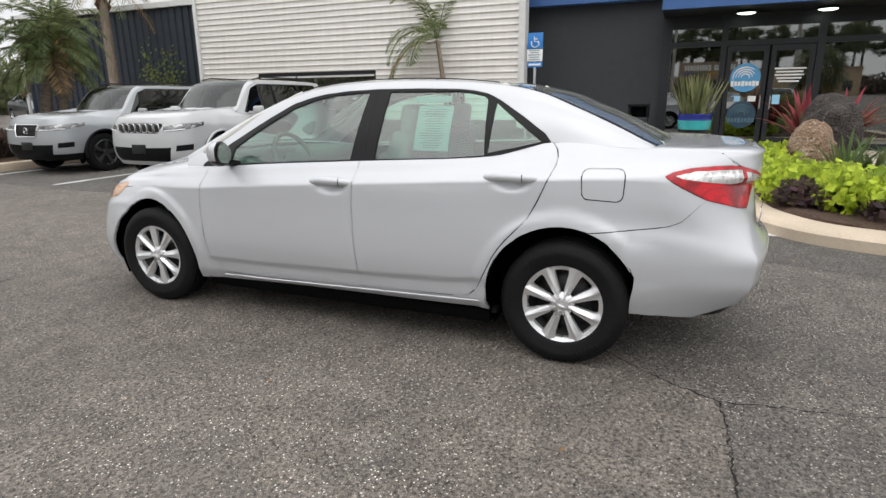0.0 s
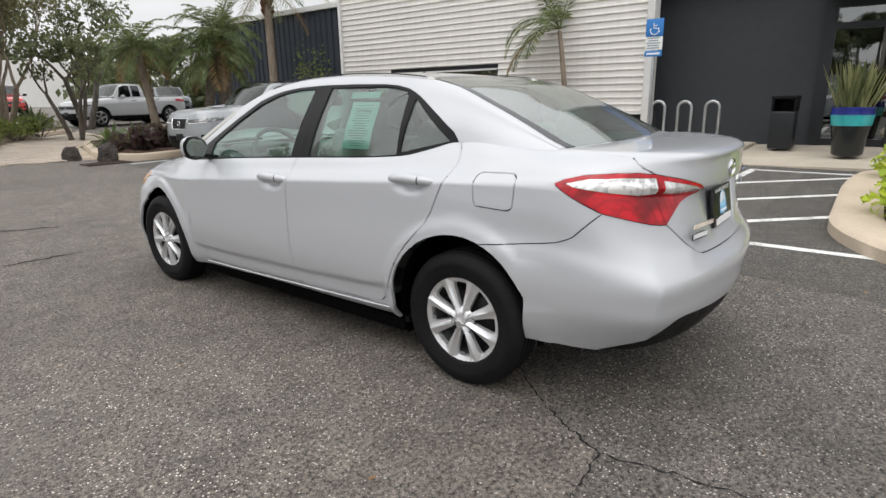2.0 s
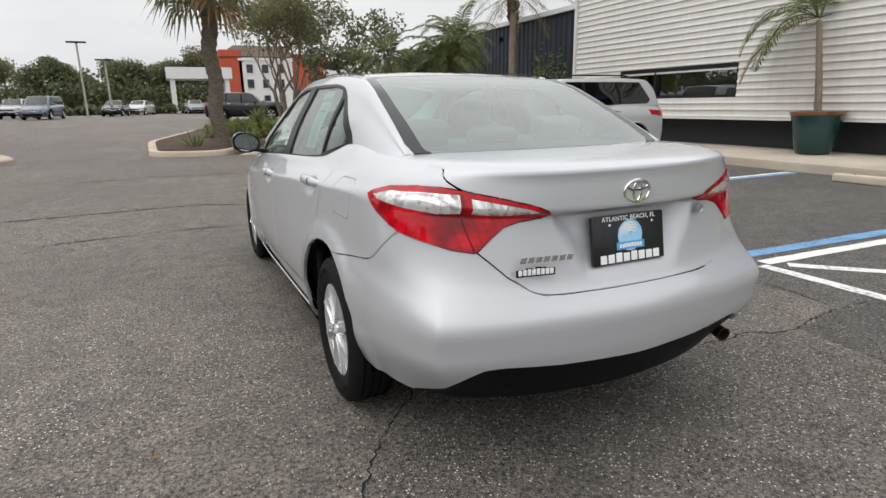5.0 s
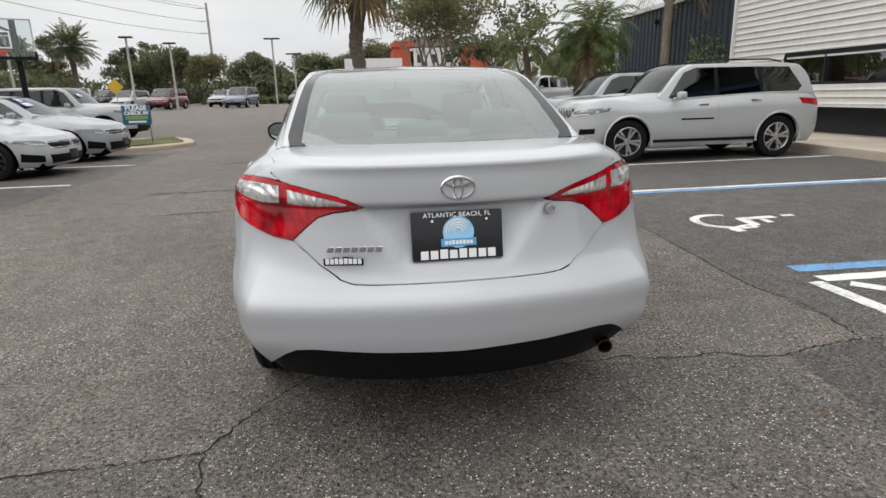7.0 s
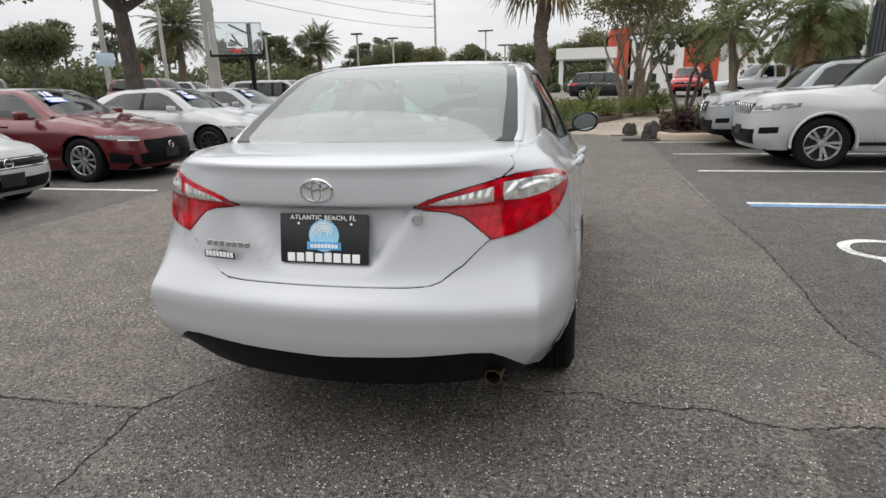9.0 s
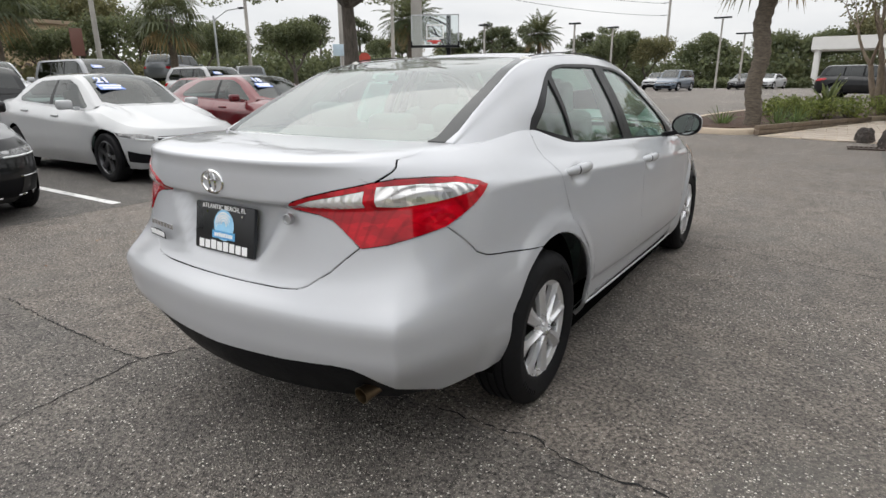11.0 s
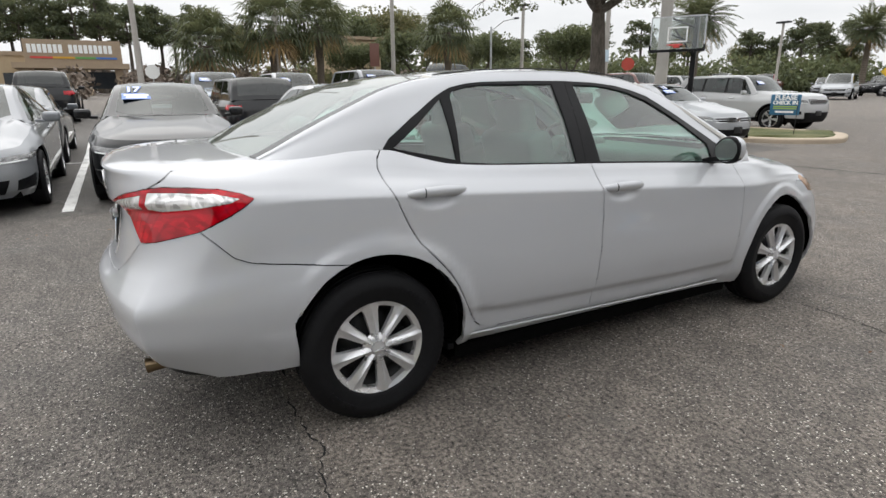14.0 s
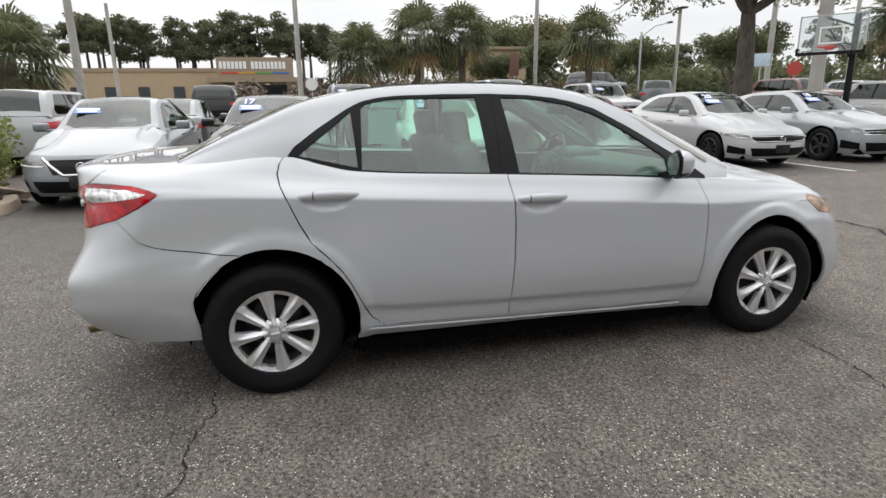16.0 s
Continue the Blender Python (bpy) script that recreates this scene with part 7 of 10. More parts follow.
    zb = [(y, z - 0.004) for y, z in bz]
    xb = [(-ro, w * 0.85), (0.0, w * 0.862), (0.5, w * 0.872), (sb - 0.4, w * 0.868), (sb, w * 0.80)]
    ze = [(rb + 0.04, base_r + 0.01), (rb + (rt - rb) * 0.6, base_r + (rail_z - base_r) * 0.68), (rt + 0.06, rail_z - 0.025), (rt + 0.5, rail_z), (st - 0.15, rail_z - 0.005), (st + 0.05, rail_z - 0.055), (sb - 0.12, bf + 0.05)]
    xe = [(rb, w * (0.80 if tall else 0.70)), (rt, w * (0.72 if tall else 0.61)), (st, w * (0.72 if tall else 0.63)), (sb, w * 0.78)]
    zc = [(rb, base_r + 0.005), (rb + (rt - rb) * 0.6, base_r + (roof - base_r) * 0.70), (rt + 0.03, roof - 0.02), ((rt + st) / 2, roof), (st, roof - 0.03), (sb, hood)]
    ys = np.concatenate([np.linspace(rb, rt + 0.05, 10), np.linspace(rt + 0.1, sb, 32)])
    hg, hm = house_grid(ys, zb, xb, ze, xe, zc, [(rb, 0.04), (rt + 0.2, 0.0), (st - 0.1, 0.0), (sb, -0.14)], 2)
    rail = hm[3]
    sd = Skin(hg[: rail + 1], hg[: rail + 1, :, 1], hg[: rail + 1, :, 2])
    bzf = lambda y: float(glide(bz, y))
    zt = rail_z - 0.055
    yb_ = wb * 0.42
    c0 = rb + (rt - rb) * 0.5 + 0.12
    pr = [(y, bzf(y) + 0.035) for y in (yb_ - 0.05, 0.55)]
    if P["open"]:
        wins = [[(1.35, bzf(1.4) + 0.05), (1.36, zt), (yb_ + 0.30, zt), (yb_ + 0.30, bzf(yb_) + 0.05)], [(yb_ + 0.40, bzf(yb_) + 0.05), (yb_ + 0.40, zt), (st - 0.1, zt), (st + 0.12, zt - 0.08), (sb - 0.32, bf + 0.06)]]
    else:
        wins = [
            [(yb_ + 0.05, bzf(yb_) + 0.035), (yb_ + 0.03, zt), (st - 0.12, zt), (st + 0.10, zt - 0.08), (sb - 0.30, bf + 0.06), (sb - 0.34, bf + 0.035)],
            [(yb_ - 0.05, bzf(yb_) + 0.035), (yb_ - 0.03, zt), (0.42, zt), (0.36, bzf(0.4) + 0.035)] if tall else [(yb_ - 0.05, bzf(yb_) + 0.035), (yb_ - 0.03, zt), (0.62, zt - 0.01), (0.45, zt - 0.06), (0.12, br + 0.09), (0.16, br + 0.035)],
        ]
        if tall:
            wins.append([(0.30, bzf(0.3) + 0.035), (0.34, zt), (rt + 0.25, zt - 0.01), (rb + 0.32, br + 0.12), (rb + 0.40, br + 0.04)])
    pills = [[(yb_ - 0.05, bzf(yb_) + 0.035), (yb_ - 0.03, zt), (yb_ + 0.03, zt), (yb_ + 0.05, bzf(yb_) + 0.035)]]
    if tall:
        pills.append([(0.30, bzf(0.3) + 0.035), (0.34, zt), (0.42, zt), (0.36, bzf(0.4) + 0.035)])
    if P["open"]:
        pills = []
    for poly in wins + pills:
        sd.cut(poly)
    sd.finish(lambda a, b, r: next(("g%d" % i for i, p in enumerate(wins) if inside(p, a, b)), next(("p%d" % i for i, p in enumerate(pills) if inside(p, a, b)), "shell")))
    tp = Skin(hg[rail:], hg[rail:, :, 0], hg[rail:, :, 1])
    kx = w * (0.60 if tall else 0.52)
    rw = [(0, rb + 0.05), (kx * 1.12, rb + 0.07), (kx, rt - 0.02), (0, rt)]
    ws = [(0, st), (kx, st - 0.03), (kx * 1.22, sb - 0.20), (kx * 0.9, sb - 0.08), (0, sb - 0.02)]
    for poly in (rw, ws):
        tp.cut(poly, False)
    tp.finish(lambda a, b, r: "rear" if inside(rw + [(-0.1, rt), (-0.1, rb + 0.05)], a, b) else "screen" if inside(ws + [(-0.1, sb - 0.02), (-0.1, st)], a, b) else "roof")
    tp.panel("roof", "roof", body_m, root)
    tp.panel("rear_window", "rear", glass_m, root, push=0.002)
    tp.panel("windscreen", "screen", M_GLASS_BG, root, push=0.002)
    for s in (1, -1):
        sd.panel("roof_side", "shell", body_m if not tall else body_m, root, (s,))
        for i in range(len(pills)):
            sd.panel("window_pillar", "p%d" % i, M_BLACKTRIM, root, (s,), 0, 0.003, 0.003)
        for i in range(len(wins)):
            sd.panel("side_window", "g%d" % i, glass_m, root, (s,), 0, 0.003, 0.002, label="tinted side window")
        # mirror, handles
        bm = bmesh.new()
        box(bm, 0.20, 0.11, 0.13, s * (w + 0.07), sb - 0.42, bf + 0.09, 0.045, 3)
        box(bm, 0.10, 0.05, 0.04, s * (w - 0.06), sb - 0.38, bf + 0.04, 0.01)
        part("door_mirror", bm, body_m if colour != "orange_red" else M_BLACKTRIM, root)
        for yy in (wb * 0.52, wb * 0.17):
            bm = bmesh.new()
            box(bm, 0.03, 0.20, 0.03, s * (w * 0.965), yy, bzf(yy) - 0.10, 0.012, 2)
            part("door_handle", bm, M_CHROME if tall else body_m, root)
        if tall:
            for yy in (0.0, wb):
                bm = bmesh.new()
                tube(bm, [(s * (w - 0.012), yy + (Ra + 0.014) * math.cos(radians(a)), R + (Ra + 0.014) * math.sin(radians(a))) for a in np.linspace(-8, 188, 26)], 0.022, 6)
                part("wheel_arch_flare", bm, clad or M_BLACKPLASTIC, root)
            bm = bmesh.new()
            box(bm, 0.05, wb - 2 * Ra - 0.06, 0.05, s * (w - 0.02), wb / 2, gc + 0.10, 0.015)
            part("side_step", bm, M_BLACKPLASTIC, root)
        for yy in (0.0, wb):
            bm = bmesh.new()
            lathe(bm, [(Ra + 0.005, s * (w - 0.06)), (Ra + 0.005, s * (w - 0.28)), (0.05, s * (w - 0.30))], 24, "X", (0, yy, R))
            for f in [f for f in bm.faces if f.calc_center_median().z < gc]:
                bm.faces.remove(f)
            part("wheel_arch_liner", bm, M_DARK, root)
            car_wheel(root, s * (w - 0.125), yy, R, rim, random.uniform(0, 70), dark_rim)
        if rails:
            bm = bmesh.new()
            yy = np.linspace(rt + 0.35, st - 0.1, 8)
            tube(bm, [(s * w * 0.66, y, roof - 0.01 + (0.035 if 0 < i < 7 else -0.01)) for i, y in enumerate(yy)], 0.014, 6)
            part("roof_rail", bm, M_BLACKTRIM, root)
    bm = bmesh.new()
    box(bm, w * 1.5, wb + ro * 0.8 + fo * 0.8, 0.10, 0, wb / 2 - 0.05, gc + 0.04, 0.02)
    part("underbody", bm, M_DARK, root)
    bm = bmesh.new()
    for s in (1, -1):
        y = yb_ + 0.12
        box(bm, 0.46, 0.12, 0.62, s * 0.37, y, br - 0.12, 0.05, 2, turn=(12, 0, 0))
        box(bm, 0.25, 0.09, 0.18, s * 0.37, y - 0.09, br + 0.26 if tall else br + 0.20, 0.04, 2, turn=(8, 0, 0))
    box(bm, w * 1.4, 0.4, 0.2, 0, sb - 0.35, hood - 0.16, 0.05, 2)
    box(bm, w * 1.35, (sb - max(rb, 0)) * 0.95, 0.04, 0, (sb + max(rb, 0)) / 2, gc + 0.2)
    part("cabin", bm, M_CABIN, root, "dark seats and dashboard")
    if plate:
        bm = bmesh.new()
        box(bm, 0.31, 0.012, 0.15, 0, yf + 0.004, zl(0.34), 0.004)
        part("front_plate", bm, M_PLATE if plate is True else M_PAPER, root)
    if sticker:
        # year sticker on the windscreen, near its upper corner
        xs = w * 0.34 if sticker[0] == "-" else -w * 0.34
        num = sticker.strip("-")
        prof = []
        for col in range(hg.shape[1]):
            run = hg[rail:, col]
            k = int(np.argmin(np.abs(run[:, 0] - abs(xs))))
            prof.append((run[k, 1], run[k, 2]))
        yy, zz = [p[0] for p in prof], [p[1] for p in prof]
        y_top, y_low = st + (sb - st) * 0.22, st + (sb - st) * 0.22 + 0.28
        a, b = Vector((xs, y_top, float(np.interp(y_top, yy, zz)))), Vector((xs, y_low, float(np.interp(y_low, yy, zz))))
        up = (a - b).normalized()
        side = Vector((-1, 0, 0))
        out = side.cross(up).normalized()
        m = Matrix.Translation((a + b) / 2 + out * 0.016) @ Matrix((side, up, out)).transposed().to_4x4()
        bm = bmesh.new()
        box(bm, 0.36, 0.15, 0.003, 0, -0.09, 0)
        st_ob = part("year_sticker", moved(bm, m.copy()), M_STICKER, root, "pale blue and white year sticker", smooth=False)
        if num != "x":
            b = text_mesh(num, 0.20, 0.001, bold=0.012)
            part("year_number_edge", moved(b, m @ pose(-0.04, 0.085, 0.001)), M_STICKER, st_ob, smooth=False)
            b = text_mesh(num, 0.19, 0.001, bold=0.004)
            part("year_number", moved(b, m @ pose(-0.04, 0.085, 0.004)), M_WHITE, st_ob, smooth=False)
        for k in range(2):
            bm = bmesh.new()
            box(bm, 0.31 - 0.05 * k, 0.042, 0.002, 0, -0.06 - 0.062 * k, 0.003)
            part("text_bar", moved(bm, m.copy()), M_WHITE, st_ob, smooth=False)
    return root


def front_trim(parent, grille, w, wide, z0, z1, grid, u, cols, waist):
    """Bars, frame and badge on the grille, laid on the nose."""
    C = grid.shape[1]

    def at(x, z):
        pts = []
        for j in range(cols[2] + 1):
            c = grid[: waist + 1, C - 1 - j]
            pts.append((np.interp(z, c[:, 2], c[:, 0]), np.interp(z, c[:, 2], c[:, 1])))
        return float(np.interp(abs(x), [p[0] for p in pts], [p[1] for p in pts]))

    def bar(x0, z0_, x1, z1_, r, mat, name="grille_bar"):
        bm = bmesh.new()
        tube(bm, [(x0 + (x1 - x0) * t, at(x0 + (x1 - x0) * t, z0_ + (z1_ - z0_) * t) + r * 0.4, z0_ + (z1_ - z0_) * t) for t in np.linspace(0, 1, 9)], r, 6)
        part(name, bm, mat, parent)

    W = w * wide
    zm = (z0 + z1) / 2
    badge_r = 0.055
    if grille == "slots":
        for k in range(7):
            x = (k - 3) * W * 0.27
            bm = bmesh.new()
            h, b = (z1 - z0) * 0.42, W * 0.105
            tube(bm, [(x + b * math.copysign(abs(math.cos(a)) ** 0.5, math.cos(a)), at(x, zm) + 0.004, zm + h * math.copysign(abs(math.sin(a)) ** 0.5, math.sin(a))) for a in np.linspace(0, 2 * math.pi, 17)[:-1]], 0.008, 5, True)
            part("grille_slot", bm, M_CHROME, parent, "chrome ringed slot")
        return
    if grille in ("shield", "chrome"):
        n = 5 if grille == "chrome" else 7
        for k in range(n):
            z = z0 + (z1 - z0) * (k + 0.5) / n
            bar(-W * 0.9, z, W * 0.9, z, 0.007 if grille == "shield" else 0.012, M_CHROME if grille == "chrome" else M_STEEL)
        thick = 0.014 if grille == "shield" else 0.022
        for a, b, c, d in ((-W, z1, W, z1), (-W * 0.86, z0, W * 0.86, z0), (-W, z1, -W * 0.86, z0), (W, z1, W * 0.86, z0)):
            bar(a, b, c, d, thick, M_CHROME, "grille_frame")
        if grille == "chrome":
            bar(0, z0, 0, z1, 0.008, M_CHROME)
            nb = (z1 - z0) / 0.36
            gc = z0 - 0.46 * nb
            bar(-W * 0.95, gc + 0.09 * nb, W * 0.95, gc + 0.09 * nb, 0.010, M_CHROME, "lower_strip")
            for s in (1, -1):
                bar(s * w * 0.64, gc + 0.40 * nb, s * w * 0.90, gc + 0.42 * nb, 0.007, M_CHROME, "intake_strip")
                bar(s * w * 0.60, gc + 0.10 * nb, s * w * 0.86, gc + 0.14 * nb, 0.007, M_CHROME, "intake_strip")
            return
    elif grille == "v":
        for s in (1, -1):
            bar(s * W * 1.15, z1 + 0.02, s * W * 0.55, z0, 0.022, M_CHROME, "grille_frame")
        bar(-W * 0.55, z0, W * 0.55, z0, 0.018, M_CHROME, "grille_frame")
    elif grille == "mesh":
        for k in range(6):
            z = z0 + (z1 - z0) * (k + 0.5) / 6
            bar(-W * 0.95, z, W * 0.95, z, 0.009, M_BLACKPLASTIC)
    elif grille == "wide":
        for z in (z0, z1):
            bar(-W, z, W, z, 0.010, M_CHROME)
        bar(-W, zm, W, zm, 0.008, M_CHROME)
    else:
        for k in (0.15, 0.5, 0.85):
            z = z0 + (z1 - z0) * k
            bar(-W * 0.98, z, W * 0.98, z, 0.008, M_CHROME if k != 0.5 else M_BLACKPLASTIC)
    bm = bmesh.new()
    yb = at(0, zm) + 0.012
    tube(bm, [(badge_r * math.cos(a), yb, zm + badge_r * math.sin(a)) for a in np.linspace(0, 2 * math.pi, 25)[:-1]], 0.007, 6, True)
    box(bm, badge_r * 1.5, 0.01, 0.02, 0, yb, zm)
    part("badge", bm, M_CHROME, parent, "chrome round badge")


ROW = "cars parked in the west row"
# east bays, noses towards the drive
white_suv = vehicle("white_suv", "suv", "white", (7.33, 7.86), 90, "white sport utility car with dark windows parked by the showroom", "slots", "twin", False, "", M_GLASS_DARK, "cars by the showroom", True, clad=PAINTS["white"])
for s in (1, -1):
    bm = bmesh.new()
    box(bm, 0.006, 0.62, 0.028, s * 0.958, 1.62, 0.74)
    part("text_bar", bm, M_BLACKTRIM, white_suv, "dark model lettering as a bar", smooth=False)
vehicle("pale_silver_suv", "suv", "pearl", (7.25, 10.75), 90, "pale silver sport utility car parked by the planting", "shield", "five", True, "", M_GLASS_DARK, "cars by the showroom", True, scale=0.97)
# west row, noses towards the drive
vehicle("silver_small_saloon", "saloon", "silver", (-8.42, -2.50), -90, "silver saloon with a dark V grille in the row", "v", "five", False, "-x", group=ROW)
vehicle("black_saloon", "saloon_large", "black", (-8.55, -0.08), -93, "black saloon with a chrome barred grille in the row", "chrome", "ten", False, "-17", group=ROW)
vehicle("white_saloon_black_grille", "saloon", "white", (-9.15, 2.82), -90, "white saloon with a black mesh grille in the row", "bar", "five", True, "-21", group=ROW)
vehicle("dark_red_saloon", "saloon_large", "red", (-9.50, 5.85), -90, "dark red saloon with a black lower grille in the row", "mesh", "ten", False, "-18", group=ROW)
vehicle("white_saloon", "saloon", "white", (-9.18, 8.95), -90, "white saloon with a red trimmed grille in the row", "bar", "ten", True, "-20", group=ROW)
vehicle("silver_saloon", "saloon_large", "pearl", (-9.45, 11.75), -90, "silver saloon with chrome grille bars in the row", "wide", "five", True, "-18", group=ROW)
# across the grass island
vehicle("white_large_suv", "suv", "white", (-10.95, 17.8), -90, "white sport utility car behind the grass island", "slots", "five", False, "-x", group="cars behind the row", rails=False)


# ---- plants ----
def leaf_mat(name, dark, light, rough=0.6, trans=0.25):
    m = Nodes(name)
    f = m.mix(m.island(), m.noise(3.0, 3), 0.35)
    c = m.ramp(f, (0.15, dark), (0.85, light))
    m.set(Base_Color=c, Roughness=rough, Specular_IOR_Level=0.35)
    if trans:
        tr = m.n.new("ShaderNodeBsdfTranslucent")
        m.link(m.mix(c, (1.0, 1.0, 0.5), 0.25), tr.inputs[0])
        mx = m.n.new("ShaderNodeMixShader")
        mx.inputs[0].default_value = trans
        m.link(m.bsdf.outputs[0], mx.inputs[1])
        m.link(tr.outputs[0], mx.inputs[2])
        m.link(mx.outputs[0], m.out.inputs[0])
    return m.mat


def bark_mat(name, a, b, ring=0.0):
    m = Nodes(name)
    n1 = m.noise(9, 6, 0.7, m.mapped((1, 1, 0.25 if not ring else 3.0)))
    c = m.ramp(n1, (0.3, a), (0.7, b))
    m.set(Base_Color=c, Roughness=0.95)
    m.bump(n1, 0.9, 0.03)
    return m.mat


M_LEAF_OAK = leaf_mat("oak_leaves", (0.030, 0.042, 0.020), (0.115, 0.140, 0.065))
M_LEAF_PINE = leaf_mat("pine_needles", (0.020, 0.030, 0.016), (0.070, 0.090, 0.045))
M_LEAF_PALM = leaf_mat("palm_leaves", (0.022, 0.042, 0.011), (0.115, 0.155, 0.045))
M_LEAF_DATE = leaf_mat("date_palm_leaves", (0.040, 0.058, 0.028), (0.125, 0.155, 0.085))
M_LEAF_FAN = leaf_mat("fan_palm_leaves", (0.018, 0.028, 0.013), (0.080, 0.100, 0.048))
M_LEAF_DRY = leaf_mat("dry_palm_leaves", (0.12, 0.07, 0.03), (0.30, 0.20, 0.09))
M_LEAF_MYRTLE = leaf_mat("myrtle_leaves", (0.055, 0.058, 0.026), (0.18, 0.165, 0.075))
M_LEAF_LIME = leaf_mat("lime_leaves", (0.20, 0.30, 0.012), (0.55, 0.66, 0.045), 0.55, 0.3)
M_LEAF_HEDGE = leaf_mat("hedge_leaves", (0.05, 0.075, 0.012), (0.20, 0.24, 0.05))
M_LEAF_PURPLE = leaf_mat("purple_leaves", (0.012, 0.006, 0.010), (0.065, 0.022, 0.035))
M_LEAF_RED = leaf_mat("red_leaves", (0.06, 0.004, 0.014), (0.36, 0.02, 0.065))
M_LEAF_SNAKE = leaf_mat("snake_leaves", (0.06, 0.08, 0.03), (0.30, 0.30, 0.14))
M_LEAF_GRASS = leaf_mat("strap_leaves", (0.025, 0.055, 0.012), (0.11, 0.19, 0.05))
M_TWIG = leaf_mat("bare_twigs", (0.10, 0.08, 0.065), (0.26, 0.21, 0.17), 0.9, 0.0)
M_BARK = bark_mat("oak_bark", (0.035, 0.030, 0.025), (0.14, 0.12, 0.10))
M_BARK_PALM = bark_mat("palm_bark", (0.06, 0.05, 0.04), (0.20, 0.165, 0.13), 1)
M_BARK_PALE = bark_mat("pale_bark", (0.14, 0.11, 0.085), (0.32, 0.26, 0.20))
M_BARK_RUST = bark_mat("rusty_boots", (0.06, 0.025, 0.015), (0.20, 0.09, 0.05), 1)


def cloud_mesh(name, centres, radii, counts, size, mat, parent, label="", aspect=1.6, droop=0.0, flat=1.0, shell=0.5):
    """Many small leaves, scattered in clumps, as one mesh."""
    V, F = [], []
    rng = np.random
    for c, r, n in zip(centres, radii, counts):
        d = rng.normal(size=(n, 3))
        d /= np.linalg.norm(d, axis=1)[:, None]
        rad = rng.uniform(shell, 1.0, n) ** 0.7
        p = np.array(c) + d * rad[:, None] * np.array(r if hasattr(r, "__len__") else (r, r, r * flat))
        a = rng.normal(size=(n, 3))
        a[:, 2] -= droop
        a /= np.linalg.norm(a, axis=1)[:, None]
        b = np.cross(a, rng.normal(size=(n, 3)))
        b /= np.linalg.norm(b, axis=1)[:, None] + 1e-9
        s = size * rng.uniform(0.6, 1.35, n)[:, None]
        k = len(V)
        q = np.stack([p - a * s * aspect / 2, p - b * s / 2 + np.cross(a, b) * s * 0.12, p + a * s * aspect / 2, p + b * s / 2 + np.cross(a, b) * s * 0.12], 1).reshape(-1, 3)
        V.append(q)
        F.append(np.arange(n * 4).reshape(-1, 4) + sum(len(x) for x in V[:-1]))
    V, F = np.concatenate(V), np.concatenate(F)
    me = bpy.data.meshes.new(name)
    me.from_pydata(V.tolist(), [], F.tolist())
    me.materials.append(mat)
    ob = new(name, me)
    if parent is not None:
        ob.parent = parent
    if label:
        tagged(ob, label)
    return ob


def strap(bm, base, direction, length, width, arch, n=6, twist=0.0, fold=0.25):
    """One long tapering leaf that arches over."""
    d = Vector(direction).normalized()
    side = d.cross(Vector((0, 0, 1)))
    side = side.normalized() if side.length > 1e-3 else Vector((1, 0, 0))
    p = Vector(base)
    rows = []
    step = length / n
    for i in range(n + 1):
        t = i / n
        w = width * (math.sin(math.pi * min(1, 0.18 + t * 0.82)) ** 0.7) * 0.5
        up = side.cross(d).normalized()
        rows.append((bm.verts.new(p - side * w + up * w * fold), bm.verts.new(p), bm.verts.new(p + side * w + up * w * fold)))
        d = (d + Vector((0, 0, -arch * step / max(length, 0.01) * (0.4 + t)))).normalized()
        p = p + d * step
    for a, b in zip(rows, rows[1:]):
        bm.faces.new((a[0], a[1], b[1], b[0]))
        bm.faces.new((a[1], a[2], b[2], b[1]))


def frond(bm, base, az, rise, length, leaflet, arch, n=22, hang=0.35, width=0.028):
    """A feather palm leaf: midrib with leaflets on both sides."""
    d = Vector((math.cos(az) * math.cos(rise), math.sin(az) * math.cos(rise), math.sin(rise)))
    p = Vector(base)
    step = length / n
    pts = [p.copy()]
    for i in range(n):
        t = i / n
        side = d.cross(Vector((0, 0, 1)))
        side = side.normalized() if side.length > 1e-3 else Vector((1, 0, 0))
        up = side.cross(d)
        if t > 0.12:
            L = leaflet * (math.sin(math.pi * min(1.0, 0.25 + t * 0.75)) ** 0.6)
            for s in (-1, 1):
                tip = p + side * s * L * 0.80 + d * L * 0.5 + Vector((0, 0, -hang * L * random.uniform(0.5, 1.4))) + up * L * 0.12
                mid = (p + tip) / 2 + up * L * 0.10
                w = d * width
                a, b, c, e = bm.verts.new(p - w * 0.5), bm.verts.new(mid - w * 0.6), bm.verts.new(tip), bm.verts.new(mid + w * 0.6)
                bm.faces.new((a, b, c, e))
        d = (d + Vector((0, 0, -arch / n * (0.5 + t)))).normalized()
        p = p + d * step
        pts.append(p.copy())
    tube(bm, pts[::3] + [pts[-1]], 0.012, 4)


